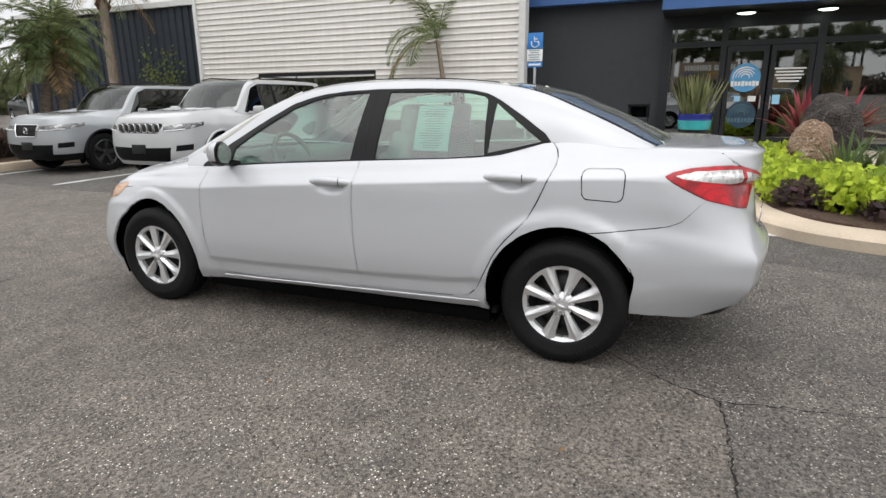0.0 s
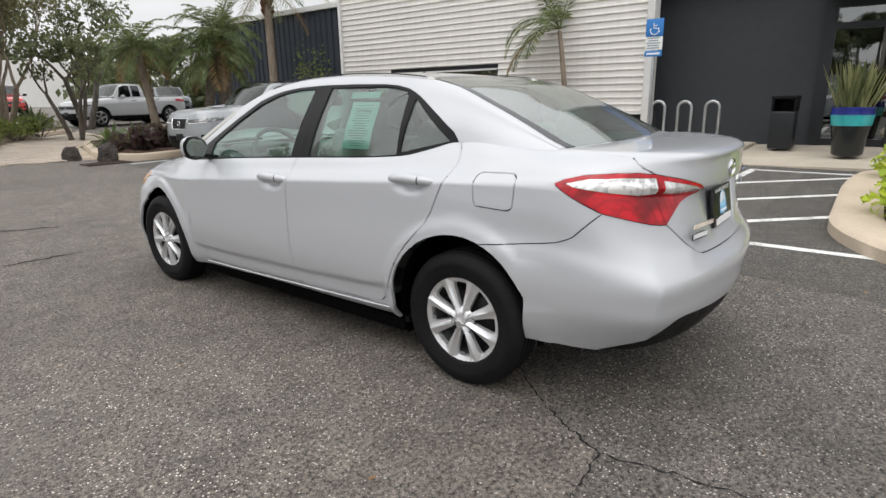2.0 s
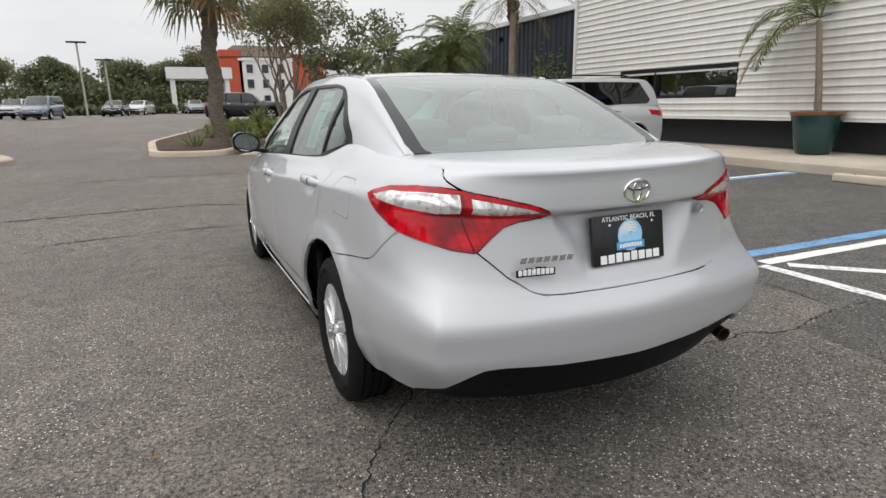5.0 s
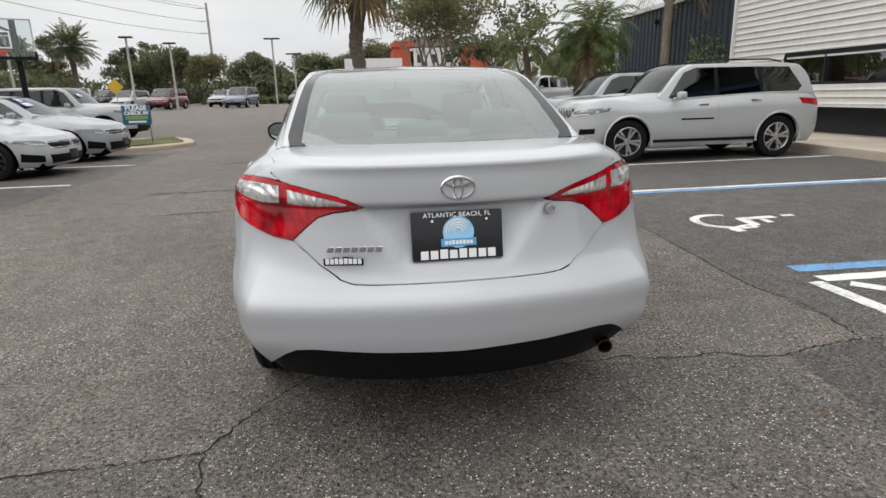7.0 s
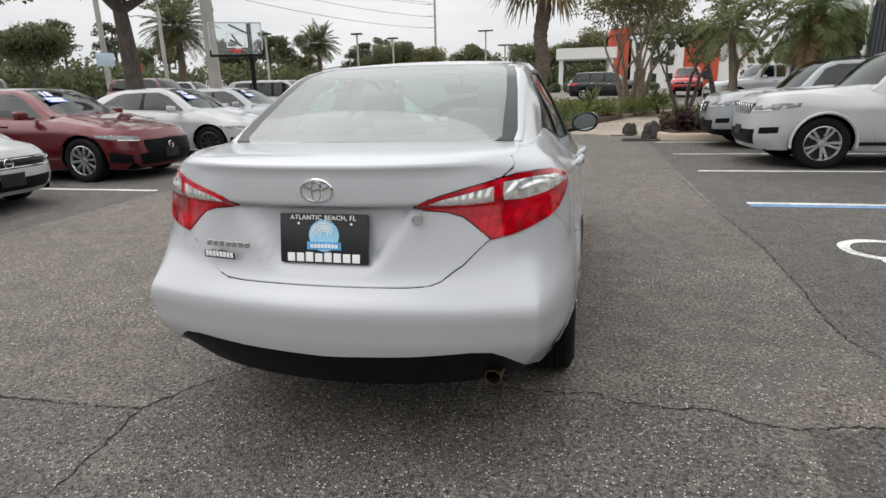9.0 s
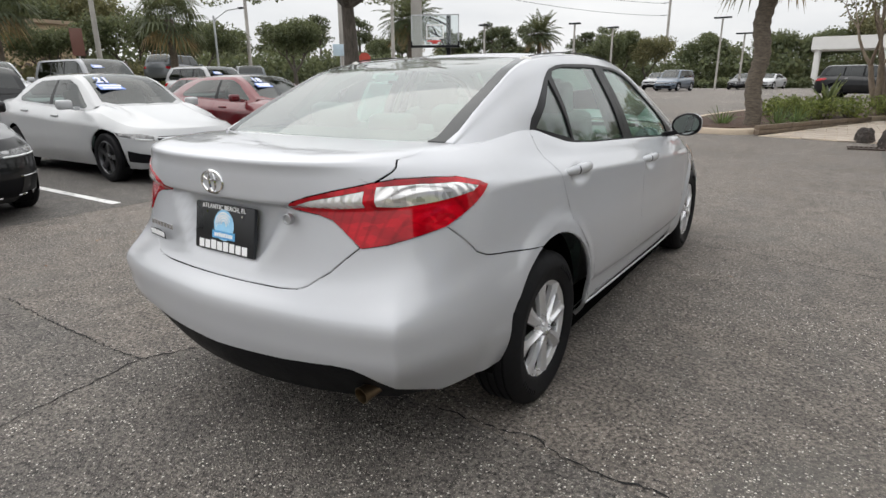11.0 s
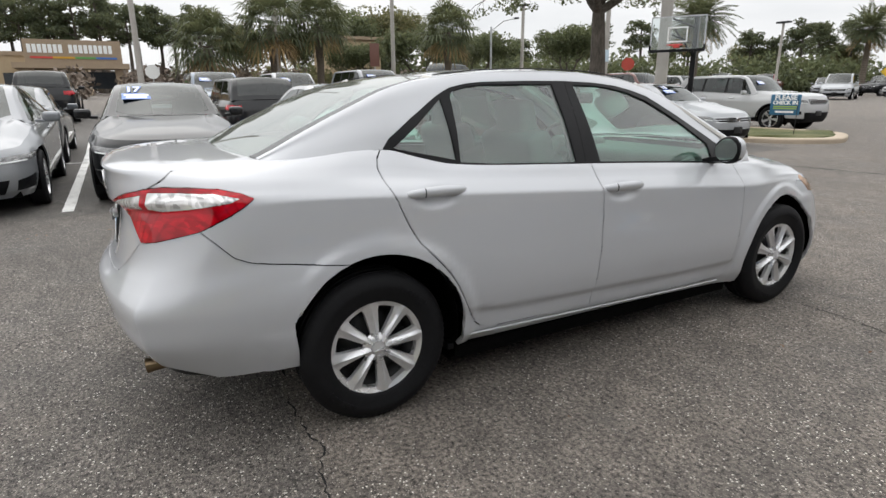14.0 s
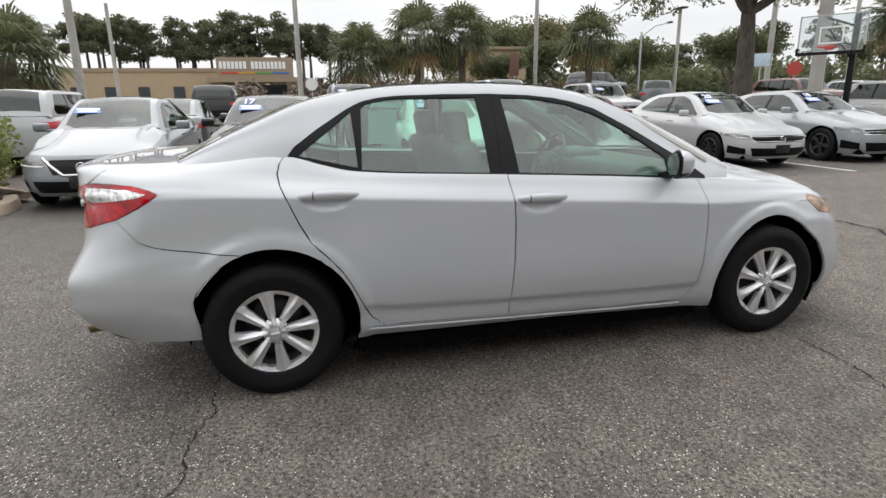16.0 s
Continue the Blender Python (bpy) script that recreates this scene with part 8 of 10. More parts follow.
def palm(name, at, height, crown, nf, label, lean=(0.0, 0.0), trunk_r=0.14, leaf=None, bark=None, leaflet=0.45, dry=0.1, arch=1.5, n=20, boots=False, width=0.028, low=-0.5, z0=None, group="palms", bend=0.0, sweep=None):
    """A feather palm: ringed trunk, arching fronds, a few dry ones below."""
    gz = ground_z(at[0], at[1]) if z0 is None else z0
    root = thing(name, (at[0], at[1], gz), label, "palm tree", group)
    bm = bmesh.new()
    k = max(10, int(height / 0.09))
    pts, rs = [], []
    for i in range(k + 1):
        t = i / k
        pts.append((lean[0] * t**1.2 + bend * math.sin(math.pi * t), lean[1] * t**1.2, height * t - 0.1 * (i == 0)))
        rs.append(trunk_r * (1.25 - 0.35 * t + 0.25 * math.exp(-t * 14)) * (1 + 0.055 * (-1) ** i))
    tube(bm, pts, rs, 12)
    part("trunk", bm, bark or M_BARK_PALM, root)
    top = Vector(pts[-1])
    if boots:
        bm = bmesh.new()
        for i in range(70):
            a, h = i * 2.4, random.uniform(-0.75, 0.05)
            vs = box(bm, 0.05, 0.03, 0.22, 0, 0, 0)
            bmesh.ops.transform(bm, matrix=Matrix.Translation(top + Vector((math.cos(a) * trunk_r * 1.25, math.sin(a) * trunk_r * 1.25, h))) @ pose(0, 0, 0, 0, 28, math.degrees(a)), verts=vs)
        part("leaf_base_sheath", bm, M_BARK_RUST, root)
    bm, bd = bmesh.new(), bmesh.new()
    for i in range(nf):
        az = i * 2.39996 + random.uniform(-0.25, 0.25)
        if sweep:
            az = sweep[0] + ((i * 2.39996) % 6.2832 - 3.1416) * sweep[1]
        t = (i + 0.5) / nf
        rise = 1.35 - (1.35 - low) * t + random.uniform(-0.12, 0.12)
        target = bd if t > 1 - dry else bm
        frond(target, top + Vector((math.cos(az) * trunk_r * 0.6, math.sin(az) * trunk_r * 0.6, 0.05)), az, rise, crown * random.uniform(0.85, 1.12), leaflet, arch * random.uniform(0.8, 1.2), n, width=width)
    part("crown", bm, leaf or M_LEAF_PALM, root, smooth=False)
    if len(bd.verts):
        part("dry_fronds", bd, M_LEAF_DRY, root, smooth=False)
    else:
        bd.free()
    return root


def fan_palm(name, at, height, crown, nf, label, trunk_r=0.18, z0=None, group="palms"):
    """A cabbage palm: rough trunk and a round head of fan leaves."""
    gz = ground_z(at[0], at[1]) if z0 is None else z0
    root = thing(name, (at[0], at[1], gz), label, "palm tree", group)
    bm = bmesh.new()
    k = max(10, int(height / 0.12))
    tube(bm, [(0.05 * math.sin(i * 0.5), 0, height * i / k) for i in range(k + 1)], [trunk_r * (1 + 0.07 * (-1) ** i + 0.2 * (i / k) ** 4) for i in range(k + 1)], 12)
    part("trunk", bm, M_BARK_PALM, root)
    bm, bd = bmesh.new(), bmesh.new()
    for i in range(nf):
        az = i * 2.39996 + random.uniform(-0.3, 0.3)
        t = (i + 0.5) / nf
        rise = 1.4 - 2.3 * t
        d = Vector((math.cos(az) * math.cos(rise), math.sin(az) * math.cos(rise), math.sin(rise)))
        side = d.cross(Vector((0, 0, 1))).normalized()
        up = side.cross(d)
        base = Vector((0, 0, height))
        hub = base + d * crown * random.uniform(0.45, 0.62)
        tgt = bd if t > 0.9 else bm
        tube(tgt, [base, hub], 0.012, 4)
        L = crown * random.uniform(0.5, 0.65)
        for j in range(15):
            a = (j - 7) / 7 * 1.9
            q = d * math.cos(a) + side * math.sin(a)
            tip = hub + q * L * (1 - 0.12 * abs(a)) + Vector((0, 0, -0.35 * L * (0.5 + random.random())))
            mid = hub + q * L * 0.55 + up * 0.03
            ww = q.cross(up) * 0.028 * crown
            tgt.faces.new((tgt.verts.new(hub), tgt.verts.new(mid - ww), tgt.verts.new(tip), tgt.verts.new(mid + ww)))
    part("crown", bm, M_LEAF_FAN, root, smooth=False)
    part("dry_fronds", bd, M_LEAF_DRY, root, smooth=False)
    return root


def limbs(bm, p, d, r, length, depth, tips, spread=0.6, up=0.15):
    """Branches that fork; collects the tips."""
    pts, rs = [p.copy()], [r]
    n = 4
    for i in range(n):
        d = (d + Vector((random.uniform(-1, 1), random.uniform(-1, 1), random.uniform(-0.5, 1))) * 0.16 + Vector((0, 0, up * 0.3))).normalized()
        p = p + d * length / n
        pts.append(p.copy())
        rs.append(r * (1 - 0.35 * (i + 1) / n))
    tube(bm, pts, rs, 8 if depth > 1 else 5)
    if depth == 0:
        tips.append(p.copy())
        return
    if depth <= 2:
        tips.append(p.copy())
    for k in range(3 if depth > 1 else 2):
        q = (d + Vector((random.uniform(-1, 1), random.uniform(-1, 1), random.uniform(-0.35, 0.8))) * spread).normalized()
        limbs(bm, p, q, rs[-1] * 0.72, length * random.uniform(0.62, 0.85), depth - 1, tips, spread, up)


def tree(name, at, trunk_h, trunk_r, limb, depth, leaf, bark, label, clump=0.7, per=70, size=0.12, spread=0.7, stems=1, z0=None, keep=1.0, group="", flat=0.7, lean=(0, 0)):
    gz = ground_z(at[0], at[1]) if z0 is None else z0
    root = thing(name, (at[0], at[1], gz), label, "tree", group)
    bm = bmesh.new()
    tips = []
    for s in range(stems):
        a = 2 * math.pi * s / max(stems, 1) + random.random()
        off = Vector((math.cos(a), math.sin(a), 0)) * (0.16 if stems > 1 else 0)
        d = Vector((math.cos(a) * 0.28 * (stems > 1) + lean[0], math.sin(a) * 0.28 * (stems > 1) + lean[1], 1)).normalized()
        pts = [off + d * trunk_h * t + Vector((0.06 * math.sin(3 * t + s), 0.06 * math.cos(2 * t), 0)) for t in np.linspace(0, 1, 6)]
        pts[0].z -= 0.1
        tube(bm, pts, [trunk_r * (1.35 - 0.5 * t) for t in np.linspace(0, 1, 6)], 12)
        for k in range(3 if stems == 1 else 2):
            a2 = a + 2.1 * k + random.uniform(-0.4, 0.4)
            limbs(bm, pts[-1], Vector((math.cos(a2) * spread, math.sin(a2) * spread, 0.8)).normalized(), trunk_r * 0.62, limb, depth, tips, spread)
    part("trunk", bm, bark, root)
    tips = [t for t in tips if random.random() < keep]
    cloud_mesh("crown", [tuple(t) for t in tips], [clump * random.uniform(0.6, 1.25) for _ in tips], [int(per * random.uniform(0.6, 1.3)) for _ in tips], size, leaf, root, flat=flat)
    return root


def pine(name, at, h, label, crown=3.0, z0=None, group="far pines"):
    gz = ground_z(at[0], at[1]) if z0 is None else z0
    root = thing(name, (at[0], at[1], gz), label, "tree", group)
    bm = bmesh.new()
    lean = random.uniform(-0.4, 0.4)
    tube(bm, [(lean * t, 0.2 * math.sin(3 * t), h * t) for t in np.linspace(0, 1, 9)], [0.22 * (1.1 - 0.8 * t) for t in np.linspace(0, 1, 9)], 8)
    cs, rs, ns = [], [], []
    for k in range(16):
        t = random.uniform(0.60, 1.0)
        a = random.uniform(0, 6.28)
        rr = crown * (1.15 - t) * random.uniform(0.7, 1.7) + 0.25
        c = (lean * t + rr * math.cos(a), rr * math.sin(a), h * t + random.uniform(-0.2, 0.5))
        tube(bm, [(lean * t, 0.2 * math.sin(3 * t), h * t * 0.97), c], [0.05, 0.02], 5)
        cs.append(c)
        rs.append((1.0 * random.uniform(0.7, 1.3), 1.0 * random.uniform(0.7, 1.3), 0.5))
        ns.append(150)
    part("trunk", bm, M_BARK, root)
    cloud_mesh("crown", cs, rs, ns, 0.17, M_LEAF_PINE, root, aspect=1.8, shell=0.1)
    return root


# palms by the showroom bays
palm("feather_palm", (6.1, 14.1), 2.45, 1.40, 30, "feather palm leaning over the front planting", (0.35, -0.1), 0.12, leaflet=0.42, arch=1.9, low=-0.6, n=30, width=0.034)
palm("feather_palm", (6.5, 13.8), 3.05, 1.40, 30, "feather palm with arching fronds in the front planting", (0.25, 0.3), 0.11, leaflet=0.42, arch=1.9, low=-0.6, n=30, width=0.034)
palm("feather_palm", (5.3, 15.3), 2.65, 1.25, 26, "slender feather palm behind the planting", (-0.3, 0.0), 0.10, leaflet=0.36, arch=1.9, low=-0.6, n=30, width=0.034, bark=M_BARK_PALE)
palm("tall_palm", (10.5, 16.85), 4.9, 2.3, 26, "tall palm with a pale trunk against the navy hall", (0.0, 0.0), 0.14, bark=M_BARK_PALE, boots=True, leaflet=0.5)
fan_palm("cabbage_palm", (-0.1, 15.4), 4.55, 1.65, 40, "cabbage palm with a rough trunk on the island", 0.20)
tree("crape_myrtle", (3.1, 21.3), 1.7, 0.085, 1.25, 3, M_LEAF_MYRTLE, M_BARK_PALE, "many-stemmed crape myrtle with thin leaves", 0.5, 38, 0.075, 0.5, 7, keep=0.62)
tree("small_broadleaf_tree", (4.6, 19.4), 1.5, 0.06, 0.75, 2, M_LEAF_OAK, M_BARK, "small dark broadleaf tree on the island", 0.42, 60, 0.085, 0.7, 3, keep=0.5)
tree("small_broadleaf_tree", (7.0, 25.0), 2.0, 0.10, 1.2, 3, M_LEAF_OAK, M_BARK, "dark broadleaf tree by the side lot", 0.6, 42, 0.11, 0.8, 2, keep=0.4)
# lone palms and oaks to the north-west
palm("date_palm", (-37.2, 50.4), 6.9, 3.7, 100, "date palm with a full grey-green crown", (0, 0), 0.34, M_LEAF_FAN, leaflet=0.80, arch=0.95, dry=0.08, low=-0.8, boots=True, width=0.12)
palm("date_palm", (-31.5, 70.9), 6.6, 3.0, 90, "smaller date palm with a full grey-green crown", (0, 0), 0.28, M_LEAF_FAN, leaflet=0.66, arch=0.95, dry=0.08, low=-0.8, boots=True, width=0.11)
oak = tree("live_oak", (-14.0, 15.2), 3.75, 0.26, 2.3, 3, M_LEAF_OAK, M_BARK, "live oak with spreading limbs behind the parked row", 0.72, 150, 0.09, 1.5, 1, z0=0.3, keep=0.8)
# long low boughs with hanging twigs
for az, reach in ((215, 4.6), (232, 3.4), (196, 3.9), (30, 2.6), (52, 1.9), (95, 2.8), (290, 2.6), (335, 2.4)):
    ca, sa = math.cos(math.radians(az)), math.sin(math.radians(az))
    bm = bmesh.new()
    path = [Vector((ca * reach * t, sa * reach * t, 3.75 + 1.35 * math.sin(math.pi * min(1.0, t * 0.85 + 0.02)) ** 0.8)) for t in np.linspace(0, 1, 9)]
    tube(bm, path, [0.085 * (1 - 0.85 * t) + 0.006 for t in np.linspace(0, 1, 9)], 7)
    cs = []
    for k in range(3, 9):
        for j in range(3):
            q = path[k] + Vector((random.uniform(-0.55, 0.55), random.uniform(-0.55, 0.55), -random.uniform(0.05, 0.55)))
            tube(bm, [path[k], (path[k] + q) / 2 + Vector((0, 0, 0.08)), q], [0.012, 0.008, 0.004], 5)
            cs.append(tuple(q))
    part("bough", bm, M_BARK, oak)
    cloud_mesh("hanging_foliage", cs, [(0.30, 0.30, 0.20)] * len(cs), [30] * len(cs), 0.075, M_LEAF_OAK, oak)
random.seed(11)
fan_palm("cabbage_palm", (-28.5, 17.1), 3.9, 2.0, 46, "cabbage palm on the verge", 0.2)
fan_palm("cabbage_palm", (-33.1, 10.7), 4.3, 2.3, 46, "cabbage palm on the verge", 0.22)
fan_palm("cabbage_palm", (-31.9, 7.6), 4.0, 2.4, 46, "cabbage palm on the verge", 0.22)
fan_palm("cabbage_palm", (-32.4, 4.2), 2.9, 2.2, 50, "broad cabbage palm on the verge", 0.24)
fan_palm("cabbage_palm", (-18.0, -8.4), 2.4, 1.9, 50, "cabbage palm beyond the hedge", 0.24)
for k in range(38):
    t = k / 37
    pine("pine_tree", (-69 + random.uniform(-5, 5) - 4 * math.sin(3 * t), -36 + 45 * t + random.uniform(-0.8, 0.8)), random.uniform(7.9, 9.7), "tall bare-stemmed pine beyond the road", 2.4)
for k in range(22):
    t = k / 21
    pine("pine_tree", (-74 + 46 * t + random.uniform(-4, 4), 30 + 66 * t + random.uniform(-3, 3)), random.uniform(5.0, 8.6), "tall thin pine among far woods", 2.0)
OAKS = [(-24.5, 80, 5.0), (-20.5, 81, 4.6), (-28, 84, 4.2), (-16, 100, 5.5), (-8, 104, 5.5), (0, 106, 6.0), (6, 105, 6.8), (14, 104, 6.0), (24, 98, 5.5), (34, 92, 5.0), (-40, 84, 4.0), (-50, 78, 4.2), (-60, 72, 4.8), (-66, 62, 6.0), (-70, 50, 4.6), (-62, 28, 6.5), (-60, 22, 6.0), (-42, 39, 4.4), (-52, 14, 4.2), (-47, 9, 3.8), (-40, 26, 3.6), (-38, 20, 3.6), (18, 40, 3.8), (24, 34, 3.8), (-35, 14, 2.6)]
for x, y, s in OAKS:
    k = s / 5
    tree("roadside_tree", (x + random.uniform(-1, 1), y), 1.6 * k, 0.22 * k, 1.9 * k, 3, random.choice((M_LEAF_OAK, M_LEAF_OAK, M_LEAF_MYRTLE)), M_BARK, "dense dark roadside tree far off", 1.3 * k, 120, 0.17 * k, 0.95, group="far trees", flat=0.75)


def thicket(name, x0, y0, x1, y1, n, h, leaf, label, size=0.25, spread=2.0):
    rng = random.Random(5)
    cs, rs, ns = [], [], []
    for k in range(n):
        t = rng.random()
        x, y = x0 + (x1 - x0) * t + rng.uniform(-spread, spread), y0 + (y1 - y0) * t + rng.uniform(-spread, spread)
        r = h * rng.uniform(0.3, 0.62)
        cs.append((x, y, ground_z(x, y) + r * 0.75))
        rs.append((r * 1.2, r * 1.2, r))
        ns.append(150)
    tagged(cloud_mesh(name, cs, rs, ns, size, leaf, None, shell=0.3), label, "undergrowth", kind="stuff")


thicket("far_undergrowth", -75, -40, -72, 12, 90, 3.2, M_TWIG, "brown winter undergrowth beyond the road", 0.35, 3)
thicket("far_woods", -66, 20, -30, 86, 210, 4.5, M_LEAF_OAK, "dense far woods along the road", 0.34, 4)
thicket("far_woods", -34, 100, 44, 104, 190, 6.4, M_LEAF_OAK, "dense far woods north of the lot", 0.40, 4)
thicket("far_undergrowth", -38, -2, -40, 24, 46, 2.0, M_TWIG, "brown scrub along the verge", 0.22, 2.5)
thicket("verge_scrub", -37, 6, -36, 26, 26, 2.0, M_LEAF_MYRTLE, "green scrub along the verge", 0.2, 2)
thicket("side_lot_scrub", 17, 46, 40, 44, 44, 4.0, M_LEAF_OAK, "dark trees behind the side lot", 0.4, 3)
thicket("hedge_far", -14, 70, 10, 70, 60, 1.1, M_LEAF_OAK, "low clipped hedge far off", 0.22, 0.5)


def shrub(name, at, r, n, size, leaf, label, category="shrub", flat=0.8, clumps=9, aspect=1.5, group="", droop=0.0):
    gz = ground_z(at[0], at[1]) + 0.12
    root = thing(name, (at[0], at[1], gz), label, category, group)
    rng = random.Random(int(at[0] * 977 + at[1] * 131))
    cs = [(rng.uniform(-0.75, 0.75) * r[0], rng.uniform(-0.75, 0.75) * r[1], r[2] * rng.uniform(0.35, 0.85)) for _ in range(clumps)]
    cloud_mesh("foliage", cs, [(r[0] * 0.42, r[1] * 0.42, r[2] * 0.42)] * clumps, [n // clumps] * clumps, size, leaf, root, aspect=aspect, shell=0.35, droop=droop)
    bm = bmesh.new()
    for c in cs:
        tube(bm, [(c[0] * 0.25, c[1] * 0.25, -0.05), (c[0] * 0.7, c[1] * 0.7, c[2] * 0.5), c], [0.012, 0.008, 0.004], 5)
    part("stem", bm, M_BARK, root)
    return root


def tuft(name, at, n, length, width, arch, leaf, label, category="plant", spread=0.5, z=0.13, group="", base_r=0.1):
    root = thing(name, (at[0], at[1], ground_z(at[0], at[1]) + z), label, category, group)
    bm = bmesh.new()
    rng = random.Random(int(at[0] * 733 + at[1] * 57))
    for i in range(n):
        a = rng.uniform(0, 6.283)
        rise = rng.uniform(0.5, 1.5)
        d = (math.cos(a) * math.cos(rise) * spread * 2, math.sin(a) * math.cos(rise) * spread * 2, math.sin(rise))
        strap(bm, (math.cos(a) * base_r * rng.random(), math.sin(a) * base_r * rng.random(), 0), d, length * rng.uniform(0.6, 1.15), width, arch, 6)
    part("leaves", bm, leaf, root, smooth=False)
    return root


# entrance island
for x, y, rx, ry in ((4.6, -1.85, 1.0, 0.55), (6.3, -1.75, 1.0, 0.55), (3.4, -2.35, 0.55, 0.5), (3.0, -3.5, 0.5, 0.6), (2.9, -4.6, 0.5, 0.6), (7.2, -2.4, 0.6, 0.7)):
    shrub("lime_sweet_potato_vine", (x, y), (rx, ry, 0.42), 900, 0.085, M_LEAF_LIME, "lime green sweet potato vine on the island", "vine", clumps=14, aspect=1.15, group="island plants")
for x, y, r in ((3.6, -1.85, 0.42), (3.05, -2.55, 0.45), (4.0, -2.6, 0.6), (2.7, -3.2, 0.3)):
    shrub("dark_purple_vine", (x, y), (r, r, 0.26), 420, 0.07, M_LEAF_PURPLE, "dark purple vine in the mulch", "vine", clumps=8, aspect=1.4, group="island plants")
for x, y in ((5.6, -2.55), (6.0, -2.95), (4.9, -3.1), (4.3, -3.6), (5.6, -3.3), (4.0, -4.4)):
    tuft("strap_leaf_plant", (x, y), 46, 0.75, 0.05, 1.5, M_LEAF_GRASS, "green strap-leaved plant on the island", spread=0.45, group="island plants", base_r=0.2)
for x, y in ((7.75, -2.35), (7.6, -2.9)):
    tuft("red_cordyline", (x, y), 46, 0.80, 0.075, 0.9, M_LEAF_RED, "crimson cordyline behind the boulders", spread=0.4, z=0.62, group="island plants")



def rock_mat(name, a, b, c):
    """Pitted stone: three tones in blotches and grains."""
    m = Nodes(name)
    n1, n2, n3 = m.noise(3.0, 6, 0.7), m.noise(16, 6, 0.7), m.voronoi(26)
    col = m.mix(m.ramp(n1, (0.36, a), (0.62, b)), c, m.ramp(n2, (0.55, 0.0), (0.68, 1.0)))
    col = m.mix(col, tuple(x * 0.35 for x in a), m.ramp(n3, (0.05, 0.9), (0.28, 0.0)))
    m.set(Base_Color=col, Roughness=0.95)
    m.bump(m.math("ADD", n2, m.math("MULTIPLY", n3, 0.7)), 1.0, 0.05)
    return m.mat


M_ROCK_DARK = rock_mat("dark_boulder", (0.035, 0.030, 0.027), (0.075, 0.062, 0.055), (0.13, 0.11, 0.10))
M_ROCK_TAN = rock_mat("tan_boulder", (0.22, 0.13, 0.08), (0.36, 0.26, 0.18), (0.50, 0.44, 0.37))


def boulder(name, at, r, mat, label, seed):
    root = thing(name, at, label, "boulder", "island boulders")
    bm = bmesh.new()
    bmesh.ops.create_icosphere(bm, subdivisions=4, radius=1.0)
    for v in bm.verts:
        n = noise.noise(v.co * 1.3 + Vector((seed, 0, 0))) * 0.28 + noise.noise(v.co * 3.5 + Vector((0, seed, 0))) * 0.10 + noise.noise(v.co * 9 + Vector((0, seed, 0))) * 0.035
        c = v.co * (1 + n + noise.noise(v.co * 22 + Vector((seed, seed, 0))) * 0.022)
        v.co = (c.x * r[0], c.y * r[1], max(c.z, -0.4) * r[2])
    part("stone", bm, mat, root)


boulder("boulder", (7.15, -2.62, 0.72), (0.36, 0.42, 0.58), M_ROCK_DARK, "large dark rough boulder on the island", 3.1)
boulder("boulder", (6.45, -2.28, 0.50), (0.30, 0.29, 0.42), M_ROCK_TAN, "tan pitted boulder on the island", 8.7)

# front planting beside the bays
for x, y in ((3.5, 12.5), (4.2, 12.7), (5.0, 12.6), (3.9, 13.3)):
    shrub("dark_purple_shrub", (x, y), (0.55, 0.5, 0.55), 520, 0.09, M_LEAF_PURPLE, "low purple shrub in the front planting", group="front planting")
for x, y in ((4.2, 14.2), (4.9, 14.0), (3.7, 14.6), (5.8, 14.9)):
    tuft("broad_leaf_plant", (x, y), 42, 0.62, 0.14, 1.7, M_LEAF_GRASS, "green broad-leaved plant in the front planting", spread=0.5, group="front planting", base_r=0.15)
boulder("boulder", (2.75, 12.55, 0.10), (0.22, 0.26, 0.30), M_ROCK_DARK, "weathered grey stone at the bed's corner", 5.2)
boulder("boulder", (2.35, 13.5, 0.08), (0.18, 0.24, 0.24), M_ROCK_DARK, "weathered grey stone by the path", 6.4)
# palm island plants
for x, y in ((-0.8, 15.5), (0.5, 15.9), (0.9, 16.6)):
    tuft("strap_leaf_plant", (x, y), 46, 0.55, 0.035, 1.3, M_LEAF_GRASS, "green strap-leaved tuft at the palm's foot", spread=0.4, group="palm island plants", base_r=0.18)
for x, y, r in ((0.6, 17.8, 0.6), (1.4, 18.4, 0.7), (2.2, 19.6, 0.8), (3.3, 20.4, 0.7), (4.2, 21.4, 0.7), (0.2, 18.9, 0.6)):
    shrub("clipped_shrub", (x, y), (r, r, 0.6), 900, 0.06, M_LEAF_HEDGE, "low yellow-green shrub on the palm island", group="palm island plants", clumps=14)
tuft("cycad", (1.5, 19.2), 50, 1.1, 0.10, 1.3, M_LEAF_PALM, "cycad with arching leaves on the island", spread=0.5, z=0.3, group="palm island plants")
tuft("cycad", (3.9, 20.6), 44, 0.9, 0.10, 1.3, M_LEAF_PALM, "cycad with arching leaves on the island", spread=0.5, z=0.3, group="palm island plants")
# hedge beside the silver small saloon
for k in range(7):
    shrub("hedge_shrub", (-5.25 - 0.7 * k, -4.00 - 0.38 * k), (0.75, 0.55, 1.05), 2600, 0.045, M_LEAF_HEDGE, "yellow-green hedge shrub behind the kerb", "hedge", clumps=26, group="hedge")


